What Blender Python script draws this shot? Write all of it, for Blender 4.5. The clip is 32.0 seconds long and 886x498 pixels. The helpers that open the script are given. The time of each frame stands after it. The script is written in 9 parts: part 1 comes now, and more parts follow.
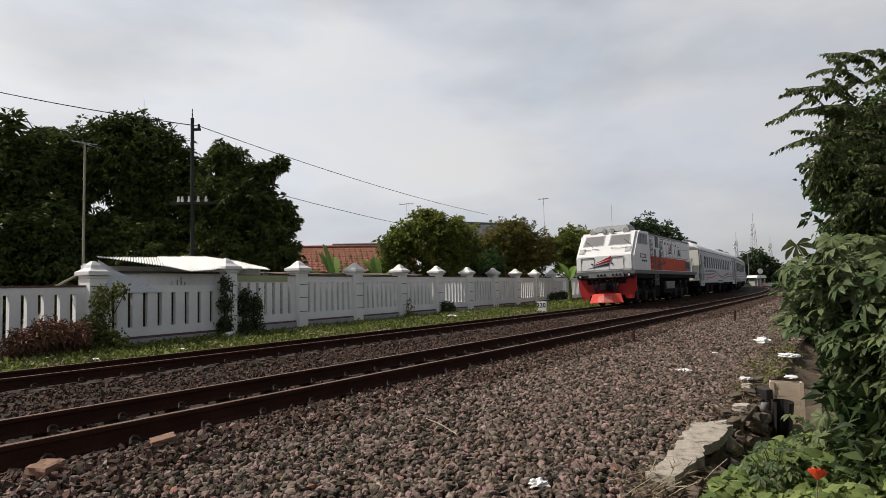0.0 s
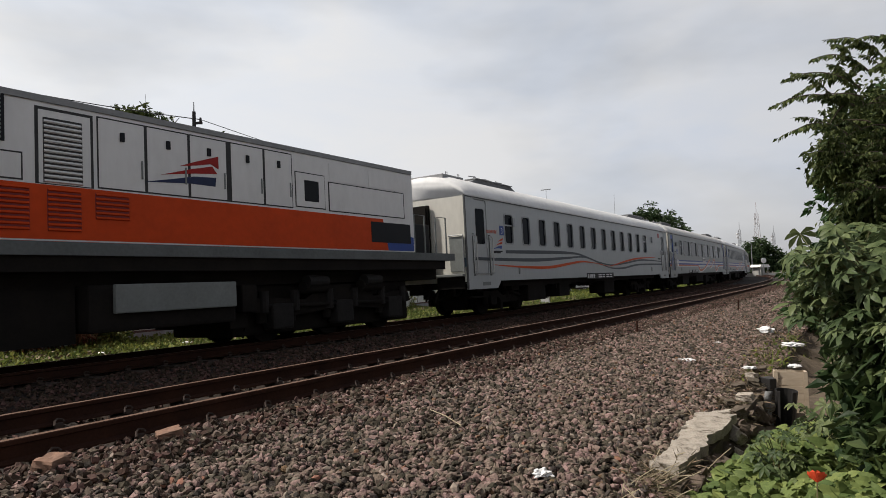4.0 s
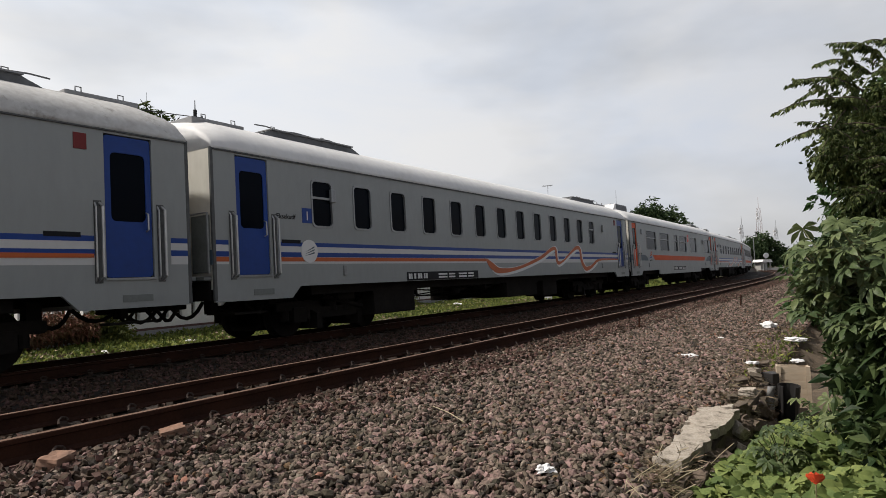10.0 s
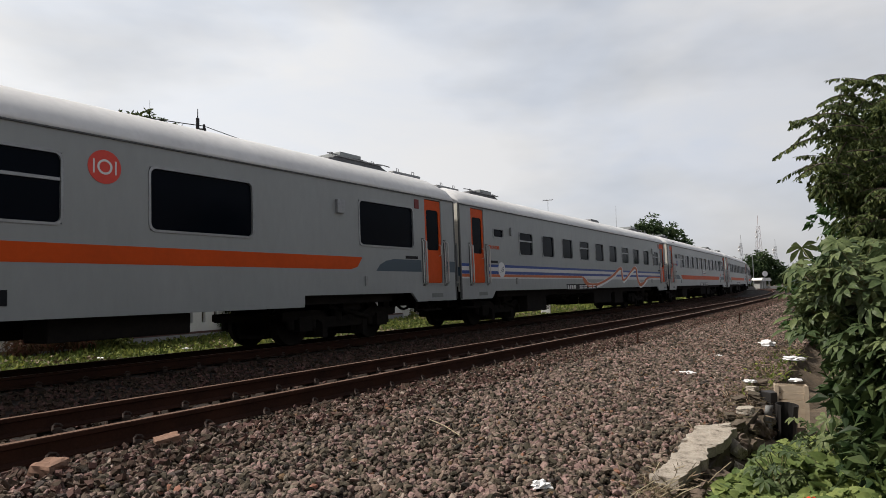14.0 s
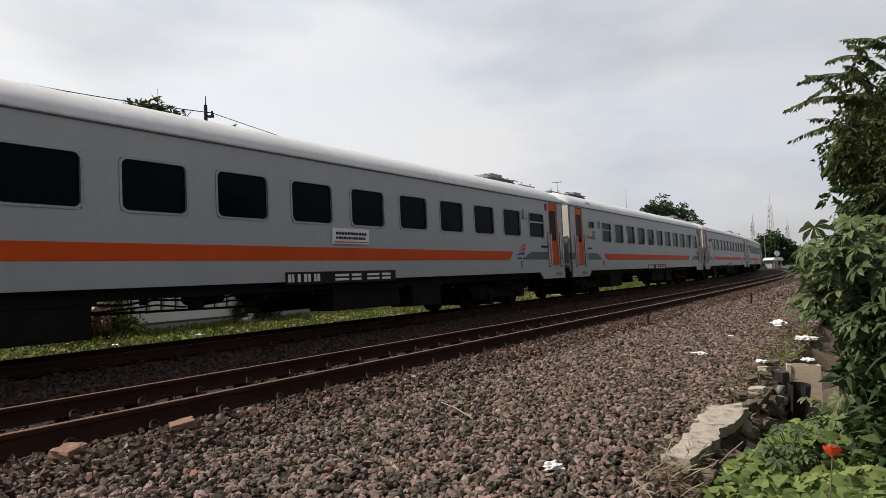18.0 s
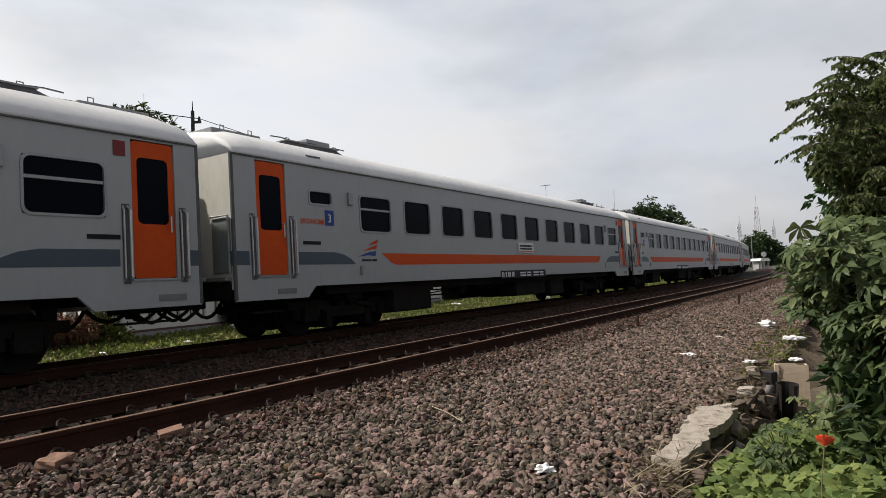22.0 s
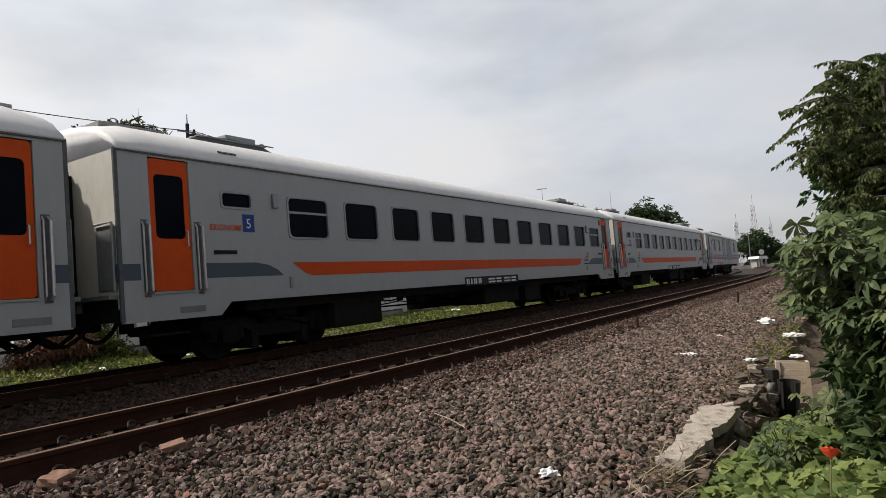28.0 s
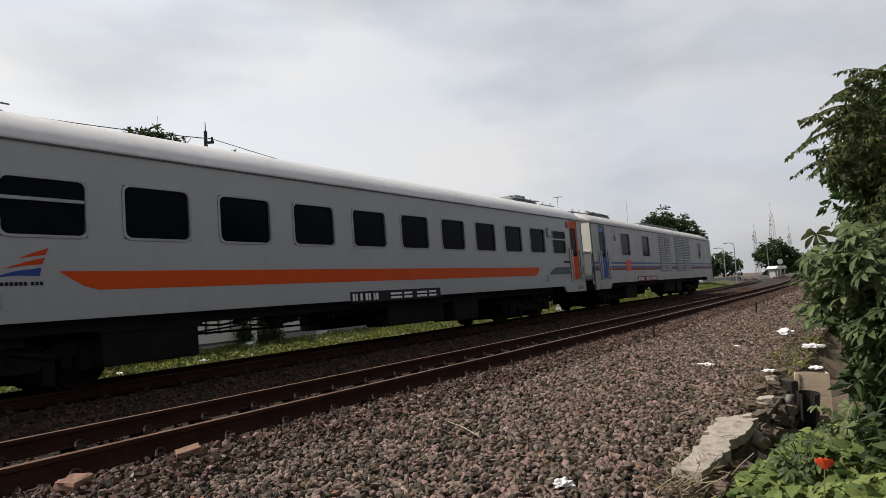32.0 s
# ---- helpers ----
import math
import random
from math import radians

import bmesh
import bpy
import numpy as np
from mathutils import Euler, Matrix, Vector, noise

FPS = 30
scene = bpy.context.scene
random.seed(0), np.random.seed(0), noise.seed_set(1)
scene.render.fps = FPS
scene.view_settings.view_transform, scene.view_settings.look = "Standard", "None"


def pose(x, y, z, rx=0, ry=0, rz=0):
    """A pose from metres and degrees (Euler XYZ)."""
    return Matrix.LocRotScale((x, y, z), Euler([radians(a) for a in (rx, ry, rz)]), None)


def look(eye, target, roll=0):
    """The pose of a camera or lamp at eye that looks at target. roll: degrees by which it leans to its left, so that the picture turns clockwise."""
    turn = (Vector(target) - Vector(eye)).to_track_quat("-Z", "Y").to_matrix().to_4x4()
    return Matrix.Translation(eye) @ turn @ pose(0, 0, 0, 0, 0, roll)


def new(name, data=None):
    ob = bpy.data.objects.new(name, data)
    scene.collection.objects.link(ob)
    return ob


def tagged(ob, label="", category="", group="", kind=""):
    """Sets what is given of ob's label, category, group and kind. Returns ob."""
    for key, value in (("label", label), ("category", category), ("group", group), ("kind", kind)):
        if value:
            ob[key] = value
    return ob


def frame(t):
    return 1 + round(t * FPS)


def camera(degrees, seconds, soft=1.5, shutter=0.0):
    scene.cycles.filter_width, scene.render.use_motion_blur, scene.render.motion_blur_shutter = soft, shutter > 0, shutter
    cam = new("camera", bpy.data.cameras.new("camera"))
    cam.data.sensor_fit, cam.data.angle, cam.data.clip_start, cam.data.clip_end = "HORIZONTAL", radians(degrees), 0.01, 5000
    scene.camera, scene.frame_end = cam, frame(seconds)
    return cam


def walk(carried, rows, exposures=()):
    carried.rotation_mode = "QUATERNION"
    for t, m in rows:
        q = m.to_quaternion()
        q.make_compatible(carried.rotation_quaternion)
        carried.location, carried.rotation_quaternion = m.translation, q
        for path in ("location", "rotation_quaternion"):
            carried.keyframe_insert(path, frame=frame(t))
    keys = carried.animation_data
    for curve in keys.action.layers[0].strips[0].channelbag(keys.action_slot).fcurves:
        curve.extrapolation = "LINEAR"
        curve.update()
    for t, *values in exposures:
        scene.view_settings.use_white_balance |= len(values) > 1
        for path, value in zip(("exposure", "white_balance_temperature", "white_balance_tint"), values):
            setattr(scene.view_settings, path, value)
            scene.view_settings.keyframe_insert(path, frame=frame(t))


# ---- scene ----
# World: eye on the z axis, y ahead, z = 0 at rail height of the nearer track.
cam = camera(67.8, 32.0, soft=0.8)
VIEW = [
    (0, 0.00, 3.36, 1.34), (0.5, 0.00, 3.64, 1.33), (1, -0.04, 3.48, 1.25), (1.5, -0.01, 3.47, 1.72), (2, 0.01, 2.71, 1.57),
    (2.5, -0.06, 2.44, 1.39), (3, 0.11, 2.25, 1.45), (3.5, 0.12, 2.65, 1.73), (5.5, 0.74, 2.43, 1.68), (6, 0.83, 2.32, 1.89),
    (6.5, 1.18, 2.42, 1.83), (7, 0.94, 2.60, 1.64), (7.5, 1.05, 2.65, 1.71), (8, 0.63, 2.91, 1.45), (8.5, 0.75, 2.90, 1.58),
    (9, 0.91, 2.99, 1.62), (9.5, 0.84, 2.81, 2.00), (10, 0.44, 2.37, 2.08), (10.5, 0.94, 1.90, 1.52), (11, 0.42, 2.00, 1.72),
    (11.5, 0.07, 2.34, 1.81), (12, 0.01, 2.69, 1.50), (12.5, 0.07, 2.71, 1.30), (13, 0.31, 2.86, 1.23), (13.5, 0.11, 2.90, 0.93),
    (14, 0.33, 3.45, 1.04), (14.5, 0.22, 2.99, 1.32), (16.5, 0.11, 2.18, 1.23), (17, 0.41, 2.25, 1.23), (17.5, 1.89, 1.83, 1.21),
    (18, 1.20, 2.06, 1.73), (18.5, 0.91, 2.09, 2.10), (19, 0.47, 2.31, 1.98), (19.5, 0.13, 2.59, 2.11), (20, 0.17, 2.49, 2.35),
    (20.5, 0.30, 2.24, 2.43), (21, 0.23, 2.44, 2.67), (21.5, 0.50, 2.39, 2.59), (22, 0.30, 2.37, 2.31), (22.5, 0.06, 2.30, 2.37),
    (23, -0.35, 2.53, 2.46), (23.5, -0.87, 2.07, 2.75), (24, -0.43, 2.03, 2.49), (24.5, -0.69, 2.15, 2.40), (25, -0.37, 2.08, 2.78),
    (25.5, 0.21, 2.49, 2.39), (27.5, 0.34, 2.61, 3.36), (28, 0.19, 2.90, 3.82), (28.5, 0.43, 3.23, 3.67), (29, 0.99, 3.04, 3.70),
    (29.5, 1.12, 3.65, 3.43), (30, 1.16, 3.29, 3.23), (30.5, 1.37, 3.41, 3.31), (31, 1.35, 3.41, 3.16), (31.5, 1.28, 3.55, 3.54),
    (32, 1.47, 3.66, 3.44),
]
# how far the train has run, every half second, in metres
RUN = [
    -22.32, -18.58, -14.82, -11.04, -7.24, -3.40, 0.46, 4.36, 8.29, 12.26, 16.26, 20.30, 24.36,
    28.45, 32.55, 36.68, 40.82, 44.97, 49.13, 53.32, 57.53, 61.77, 66.04, 70.33, 74.65, 78.99,
    83.34, 87.71, 92.10, 96.50, 100.92, 105.35, 109.78, 114.22, 118.65, 123.07, 127.48, 131.86, 136.22,
    140.53, 144.80, 149.02, 153.18, 157.28, 161.32, 165.30, 169.22, 173.07, 176.85, 180.56, 184.21, 187.79,
    191.31, 194.78, 198.21, 201.58, 204.92, 208.21, 211.46, 214.68, 217.87, 221.04, 224.20, 227.35, 230.48,
]
EXPO, SKY, SUN = [(0, -0.1), (1, -0.1), (2, -0.1), (3, -0.06), (6, 0.0), (8, 0.04), (13, 0.03), (18, 0.06), (24, 0.04), (30, 0.0), (32, 0.0)], 1.0, 4.6
EYE_Z = 0.934
walk(cam, [(t, pose(0, 0, EYE_Z, 90 + pitch, roll, yaw)) for t, yaw, pitch, roll in VIEW], exposures=EXPO)

# ---------------------------------------------------------------- light
SUN_ELEV, SUN_AZ = 52.0, 177.0     # azimuth measured from +x towards +y


def make_world():
    world = bpy.data.worlds.new("sky")
    scene.world = world
    world.use_nodes = True
    nt = world.node_tree
    nt.nodes.clear()
    out = nt.nodes.new("ShaderNodeOutputWorld")
    bg = nt.nodes.new("ShaderNodeBackground")
    sky = nt.nodes.new("ShaderNodeTexSky")
    sky.sky_type, sky.sun_disc = "NISHITA", False
    sky.sun_elevation = radians(SUN_ELEV)
    sky.sun_rotation = radians(90 - SUN_AZ)
    sky.air_density, sky.dust_density, sky.ozone_density = 1.0, 3.0, 1.0
    sky_dim = nt.nodes.new("ShaderNodeMix")
    sky_dim.data_type, sky_dim.blend_type = "RGBA", "MULTIPLY"
    sky_dim.inputs[0].default_value = 1.0
    sky_dim.inputs[7].default_value = (0.082, 0.070, 0.058, 1)
    nt.links.new(sky.outputs[0], sky_dim.inputs[6])
    coord = nt.nodes.new("ShaderNodeTexCoord")
    maps = nt.nodes.new("ShaderNodeMapping")
    maps.inputs["Scale"].default_value = (1.0, 1.0, 2.6)
    nt.links.new(coord.outputs["Generated"], maps.inputs[0])
    big = nt.nodes.new("ShaderNodeTexNoise")
    big.inputs["Scale"].default_value, big.inputs["Detail"].default_value, big.inputs["Roughness"].default_value = 1.7, 5.0, 0.5
    nt.links.new(maps.outputs[0], big.inputs["Vector"])
    cover = nt.nodes.new("ShaderNodeValToRGB")
    cover.color_ramp.elements[0].position, cover.color_ramp.elements[1].position = 0.34, 0.62
    cover.color_ramp.elements[0].color = (0.45, 0.45, 0.45, 1)
    cover.color_ramp.elements[1].color = (1, 1, 1, 1)
    nt.links.new(big.outputs["Fac"], cover.inputs[0])
    # cloud deck: brighter towards the sun's side, greyer and bluer away from it
    sep = nt.nodes.new("ShaderNodeSeparateXYZ")
    nt.links.new(coord.outputs["Generated"], sep.inputs[0])
    side = nt.nodes.new("ShaderNodeMapRange")
    side.inputs[1].default_value, side.inputs[2].default_value = -0.55, 1.0
    nt.links.new(sep.outputs["X"], side.inputs[0])
    # soft puffs: thicker white and thinner blue-grey places in the deck
    puff = nt.nodes.new("ShaderNodeTexNoise")
    puff.inputs["Scale"].default_value, puff.inputs["Detail"].default_value, puff.inputs["Roughness"].default_value = 3.1, 6.0, 0.52
    puff.inputs["Distortion"].default_value = 0.4
    nt.links.new(maps.outputs[0], puff.inputs["Vector"])
    fluff = nt.nodes.new("ShaderNodeValToRGB")
    fluff.color_ramp.elements[0].position, fluff.color_ramp.elements[1].position = 0.36, 0.66
    fluff.color_ramp.elements[0].color = (0.93, 0.965, 1.03, 1)
    fluff.color_ramp.elements[1].color = (1.05, 1.03, 1.01, 1)
    nt.links.new(puff.outputs["Fac"], fluff.inputs[0])
    # the deck thins out towards the zenith, where the sun comes through
    high = nt.nodes.new("ShaderNodeMapRange")
    high.inputs[1].default_value, high.inputs[2].default_value, high.inputs[3].default_value, high.inputs[4].default_value = 0.42, 0.80, 1.0, 0.18
    nt.links.new(sep.outputs["Z"], high.inputs[0])
    thin = nt.nodes.new("ShaderNodeMath")
    thin.operation = "MULTIPLY"
    nt.links.new(cover.outputs[0], thin.inputs[0])
    nt.links.new(high.outputs[0], thin.inputs[1])
    deck = nt.nodes.new("ShaderNodeValToRGB")
    ramp = deck.color_ramp
    ramp.elements[0].color = (0.88, 0.89, 0.90, 1)
    ramp.elements[1].position, ramp.elements[1].color = 1.0, (0.52, 0.54, 0.58, 1)
    mid = ramp.elements.new(0.77)
    mid.color = (0.59, 0.61, 0.65, 1)
    nt.links.new(side.outputs[0], deck.inputs[0])
    mix = nt.nodes.new("ShaderNodeMix")
    mix.data_type = "RGBA"
    nt.links.new(thin.outputs[0], mix.inputs[0])
    nt.links.new(sky_dim.outputs[2], mix.inputs[6])
    lit = nt.nodes.new("ShaderNodeMix")
    lit.data_type, lit.blend_type = "RGBA", "MULTIPLY"
    lit.inputs[0].default_value = 1.0
    nt.links.new(deck.outputs[0], lit.inputs[6])
    nt.links.new(fluff.outputs[0], lit.inputs[7])
    nt.links.new(lit.outputs[2], mix.inputs[7])
    nt.links.new(mix.outputs[2], bg.inputs[0])
    bg.inputs[1].default_value = SKY
    nt.links.new(bg.outputs[0], out.inputs[0])


make_world()
sun = new("sun", bpy.data.lights.new("sun", "SUN"))
sun.data.energy, sun.data.angle, sun.data.color = SUN, radians(2.0), (1.0, 0.95, 0.87)
to_sun = Vector((math.cos(radians(SUN_ELEV)) * math.cos(radians(SUN_AZ)), math.cos(radians(SUN_ELEV)) * math.sin(radians(SUN_AZ)), math.sin(radians(SUN_ELEV))))
sun.matrix_world = look(to_sun * 80, (0, 0, 0))

# ---------------------------------------------------------------- materials


def mat(name, a, b=None, rough=0.7, metal=0.0, scale=3.0, fine=40.0, bump=0.0, bump_scale=None, stain=None, stain_scale=1.2, stain_at=0.6,
        per_object=0.0, per_island=0.0, coat=0.0, spec=0.3, stretch=(1, 1, 1), sub=0.0):
    """A surface of two colours mixed at two scales, with relief, stains and a spread of tone between pieces."""
    m = bpy.data.materials.new(name)
    m.use_nodes = True
    nt = m.node_tree
    N, L = nt.nodes, nt.links
    bsdf = N["Principled BSDF"]
    b = b or tuple(c * 0.8 for c in a)
    co = N.new("ShaderNodeTexCoord")
    mp = N.new("ShaderNodeMapping")
    mp.inputs["Scale"].default_value = stretch
    L.new(co.outputs["Object"], mp.inputs[0])

    def noise_of(s, detail=4.0, r=0.6):
        n = N.new("ShaderNodeTexNoise")
        n.inputs["Scale"].default_value, n.inputs["Detail"].default_value, n.inputs["Roughness"].default_value = s, detail, r
        L.new(mp.outputs[0], n.inputs["Vector"])
        return n.outputs["Fac"]

    big, small = noise_of(scale), noise_of(fine, 3.0)
    add = N.new("ShaderNodeMath")
    add.operation = "MULTIPLY_ADD"
    L.new(small, add.inputs[0])
    add.inputs[1].default_value = 0.5
    half = N.new("ShaderNodeMath")
    half.operation = "MULTIPLY"
    L.new(big, half.inputs[0])
    half.inputs[1].default_value = 0.75
    L.new(half.outputs[0], add.inputs[2])
    rng = N.new("ShaderNodeMapRange")
    rng.inputs[1].default_value, rng.inputs[2].default_value = 0.42, 0.84
    L.new(add.outputs[0], rng.inputs[0])
    mix = N.new("ShaderNodeMix")
    mix.data_type = "RGBA"
    mix.inputs[6].default_value, mix.inputs[7].default_value = (*a, 1), (*b, 1)
    L.new(rng.outputs[0], mix.inputs[0])
    col = mix.outputs[2]
    if stain:
        st = noise_of(stain_scale, 6.0, 0.7)
        sr = N.new("ShaderNodeMapRange")
        sr.inputs[1].default_value, sr.inputs[2].default_value = stain_at, stain_at + 0.12
        L.new(st, sr.inputs[0])
        sm = N.new("ShaderNodeMix")
        sm.data_type = "RGBA"
        L.new(sr.outputs[0], sm.inputs[0])
        L.new(col, sm.inputs[6])
        sm.inputs[7].default_value = (*stain, 1)
        col = sm.outputs[2]
    if per_object or per_island:
        src = N.new("ShaderNodeObjectInfo").outputs["Random"] if per_object else N.new("ShaderNodeNewGeometry").outputs["Random Per Island"]
        amount = per_object or per_island
        vr = N.new("ShaderNodeMapRange")
        vr.inputs[3].default_value, vr.inputs[4].default_value = 1 - amount, 1 + amount
        L.new(src, vr.inputs[0])
        hs = N.new("ShaderNodeHueSaturation")
        L.new(vr.outputs[0], hs.inputs["Value"])
        hv = N.new("ShaderNodeMapRange")
        hv.inputs[3].default_value, hv.inputs[4].default_value = 0.5 + 0.06 * amount, 0.5 - 0.06 * amount
        L.new(src, hv.inputs[0])
        L.new(hv.outputs[0], hs.inputs["Hue"])
        L.new(col, hs.inputs["Color"])
        col = hs.outputs[0]
    L.new(col, bsdf.inputs["Base Color"])
    rr = N.new("ShaderNodeMapRange")
    rr.inputs[3].default_value, rr.inputs[4].default_value = max(0.03, rough - 0.1), min(1, rough + 0.1)
    L.new(small, rr.inputs[0])
    L.new(rr.outputs[0], bsdf.inputs["Roughness"])
    bsdf.inputs["Metallic"].default_value = metal
    bsdf.inputs["Specular IOR Level"].default_value = spec * (0.45 if sub else 1.0)
    bsdf.inputs["Coat Weight"].default_value = coat
    if sub:
        tr = N.new("ShaderNodeBsdfTranslucent")
        L.new(col, tr.inputs[0])
        ms = N.new("ShaderNodeMixShader")
        ms.inputs[0].default_value = sub
        L.new(bsdf.outputs[0], ms.inputs[1])
        L.new(tr.outputs[0], ms.inputs[2])
        L.new(ms.outputs[0], N["Material Output"].inputs[0])
    if bump:
        bn = N.new("ShaderNodeBump")
        bn.inputs["Strength"].default_value, bn.inputs["Distance"].default_value = 1.0, bump
        L.new(noise_of(bump_scale or fine, 5.0), bn.inputs["Height"])
        L.new(bn.outputs[0], bsdf.inputs["Normal"])
    return m


def glass_dark(name, tone):
    m = mat(name, tone, rough=0.06, scale=0.6, fine=3.0, coat=0.0, spec=0.03)
    return m


M = {
    "earth": mat("earth", (0.16, 0.12, 0.085), (0.085, 0.068, 0.05), 0.95, scale=0.35, fine=9, bump=0.03, bump_scale=14),
    # near-black, so the shade in the gaps between stones is in the colour
    "gap_shade_bed": mat("gap_shade_bed", (0.045, 0.034, 0.028), (0.018, 0.014, 0.012), 0.95, scale=1.2, fine=22, bump=0.05, bump_scale=20),
    "stone": mat("ballast_stone", (0.206, 0.156, 0.124), (0.072, 0.055, 0.044), 0.9, scale=6, fine=60, bump=0.006, bump_scale=60, per_island=0.75, spec=0.25),
    # rust stain, with the passing train's shadow darkened into the colour
    "stone_rusty_shaded": mat("rusty_shaded_stone", (0.090, 0.057, 0.042), (0.040, 0.026, 0.020), 0.92, scale=6, fine=60, bump=0.006, bump_scale=60, per_island=0.55, spec=0.25),
    # rust, darkened further for the rail's shaded side and the train's shadow
    "rail": mat("rail_rust_shaded", (0.050, 0.021, 0.013), (0.025, 0.012, 0.009), 0.85, 0.0, scale=3, fine=50, bump=0.002, bump_scale=90, spec=0.12),
    "rail_head": mat("rail_head_steel", (0.22, 0.14, 0.105), (0.13, 0.075, 0.05), 0.55, 0.4, scale=5, fine=60),
    "sleeper": mat("sleeper_concrete", (0.068, 0.052, 0.043), (0.036, 0.027, 0.022), 0.9, scale=4, fine=40, bump=0.003, per_object=0.2),
    "clip": mat("clip_steel", (0.05, 0.033, 0.026), (0.065, 0.05, 0.042), 0.85, 0.0, scale=20, fine=80),
    "white_wall": mat("white_lime_wash", (0.80, 0.795, 0.79), (0.66, 0.655, 0.65), 0.85, scale=1.3, fine=24, bump=0.003, stain=(0.36, 0.35, 0.33), stain_scale=2.2, stain_at=0.66),
    "grey_wall": mat("grey_plinth", (0.36, 0.37, 0.39), (0.27, 0.27, 0.28), 0.88, scale=1.5, fine=20, bump=0.003, stain=(0.17, 0.17, 0.15), stain_scale=2.0, stain_at=0.62),
    "band": mat("red_brown_band", (0.14, 0.075, 0.07), (0.10, 0.06, 0.055), 0.85, scale=3, fine=30),
    "foliage": mat("leaf_green", (0.065, 0.105, 0.03), (0.045, 0.075, 0.022), 0.5, scale=2, fine=20, per_island=0.5, sub=0.25),
    # leaf green darkened to stand for shade inside the cassava
    "foliage_shaded": mat("leaf_shaded", (0.045, 0.07, 0.026), (0.03, 0.05, 0.018), 0.5, scale=2, fine=20, per_island=0.5, sub=0.2),
    "bark": mat("bark", (0.11, 0.085, 0.065), (0.055, 0.043, 0.035), 0.95, scale=4, fine=30, bump=0.02, bump_scale=14, stretch=(1, 1, 0.25)),
    "body_grey": mat("carriage_paint_pale_grey", (0.305, 0.322, 0.322), (0.265, 0.28, 0.28), 0.45, scale=0.7, fine=8, stain=(0.33, 0.325, 0.31), stain_scale=0.9, stain_at=0.70, stretch=(1, 1, 0.35)),
    "roof_white": mat("roof_paint", (0.72, 0.72, 0.72), (0.58, 0.58, 0.58), 0.6, scale=0.6, fine=7, stain=(0.36, 0.35, 0.34), stain_scale=1.1, stain_at=0.66),
    "glass": glass_dark("tinted_glass", (0.003, 0.005, 0.009)),
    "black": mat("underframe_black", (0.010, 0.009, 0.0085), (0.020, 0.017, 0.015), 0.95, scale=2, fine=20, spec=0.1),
    "orange": mat("orange_paint", (0.60, 0.076, 0.007), (0.48, 0.062, 0.007), 0.5, scale=1, fine=10, spec=0.15),
}


# ---------------------------------------------------------------- mesh helpers


def part(name, bm, material, parent=None, label="", smooth=False):
    me = bpy.data.meshes.new(name)
    if smooth:
        for f in bm.faces:
            f.smooth = True
    bm.to_mesh(me)
    bm.free()
    me.materials.append(M[material] if isinstance(material, str) else material)
    ob = new(name, me)
    if parent is not None:
        ob.parent = parent
    if label:
        ob["label"] = label
    return ob


def box(bm, x0, x1, y0, y1, z0, z1, bevel=0.0):
    vs = [bm.verts.new((x, y, z)) for z in (z0, z1) for y in (y0, y1) for x in (x0, x1)]
    fs = [bm.faces.new([vs[i] for i in q]) for q in ((0, 2, 3, 1), (4, 5, 7, 6), (0, 1, 5, 4), (2, 6, 7, 3), (0, 4, 6, 2), (1, 3, 7, 5))]
    if bevel:
        es = {e for f in fs for e in f.edges}
        bmesh.ops.bevel(bm, geom=list(es), offset=bevel, segments=2, affect="EDGES", profile=0.6)
    return bm


def boxed(*a, **k):
    return box(bmesh.new(), *a, **k)


def tube(bm, p, q, r0, r1=None, n=8, caps=True):
    """A round bar from p to q."""
    p, q = Vector(p), Vector(q)
    r1 = r0 if r1 is None else r1
    turn = (q - p).to_track_quat("Z", "Y").to_matrix()
    rings = []
    for c, r in ((p, r0), (q, r1)):
        rings.append([bm.verts.new(c + turn @ Vector((r * math.cos(2 * math.pi * i / n), r * math.sin(2 * math.pi * i / n), 0))) for i in range(n)])
    for i in range(n):
        bm.faces.new((rings[0][i], rings[0][(i + 1) % n], rings[1][(i + 1) % n], rings[1][i]))
    if caps:
        bm.faces.new(rings[0][::-1])
        bm.faces.new(rings[1])
    return bm


def bent(bm, pts, r, n=6):
    """One round bar that follows a line of points."""
    pts = [Vector(p) for p in pts]
    rings = []
    for i, p in enumerate(pts):
        way = (pts[min(i + 1, len(pts) - 1)] - pts[max(i - 1, 0)]).normalized()
        if i == 0:
            side = way.orthogonal().normalized()
        side = (side - way * side.dot(way)).normalized()
        up = way.cross(side)
        rings.append([bm.verts.new(p + side * r * math.cos(2 * math.pi * k / n) + up * r * math.sin(2 * math.pi * k / n)) for k in range(n)])
    for a, b in zip(rings, rings[1:]):
        for k in range(n):
            bm.faces.new((a[k], a[(k + 1) % n], b[(k + 1) % n], b[k]))
    bm.faces.new(rings[0][::-1])
    bm.faces.new(rings[-1])
    return bm


def prism(bm, outline, y0, y1):
    """An outline in x, z pushed from y0 to y1 (y0 faces the viewer's side)."""
    a = [bm.verts.new((x, y0, z)) for x, z in outline]
    b = [bm.verts.new((x, y1, z)) for x, z in outline]
    n = len(a)
    bm.faces.new(a)
    bm.faces.new(b[::-1])
    for i in range(n):
        bm.faces.new((a[i], b[i], b[(i + 1) % n], a[(i + 1) % n]))
    bmesh.ops.recalc_face_normals(bm, faces=bm.faces)
    return bm


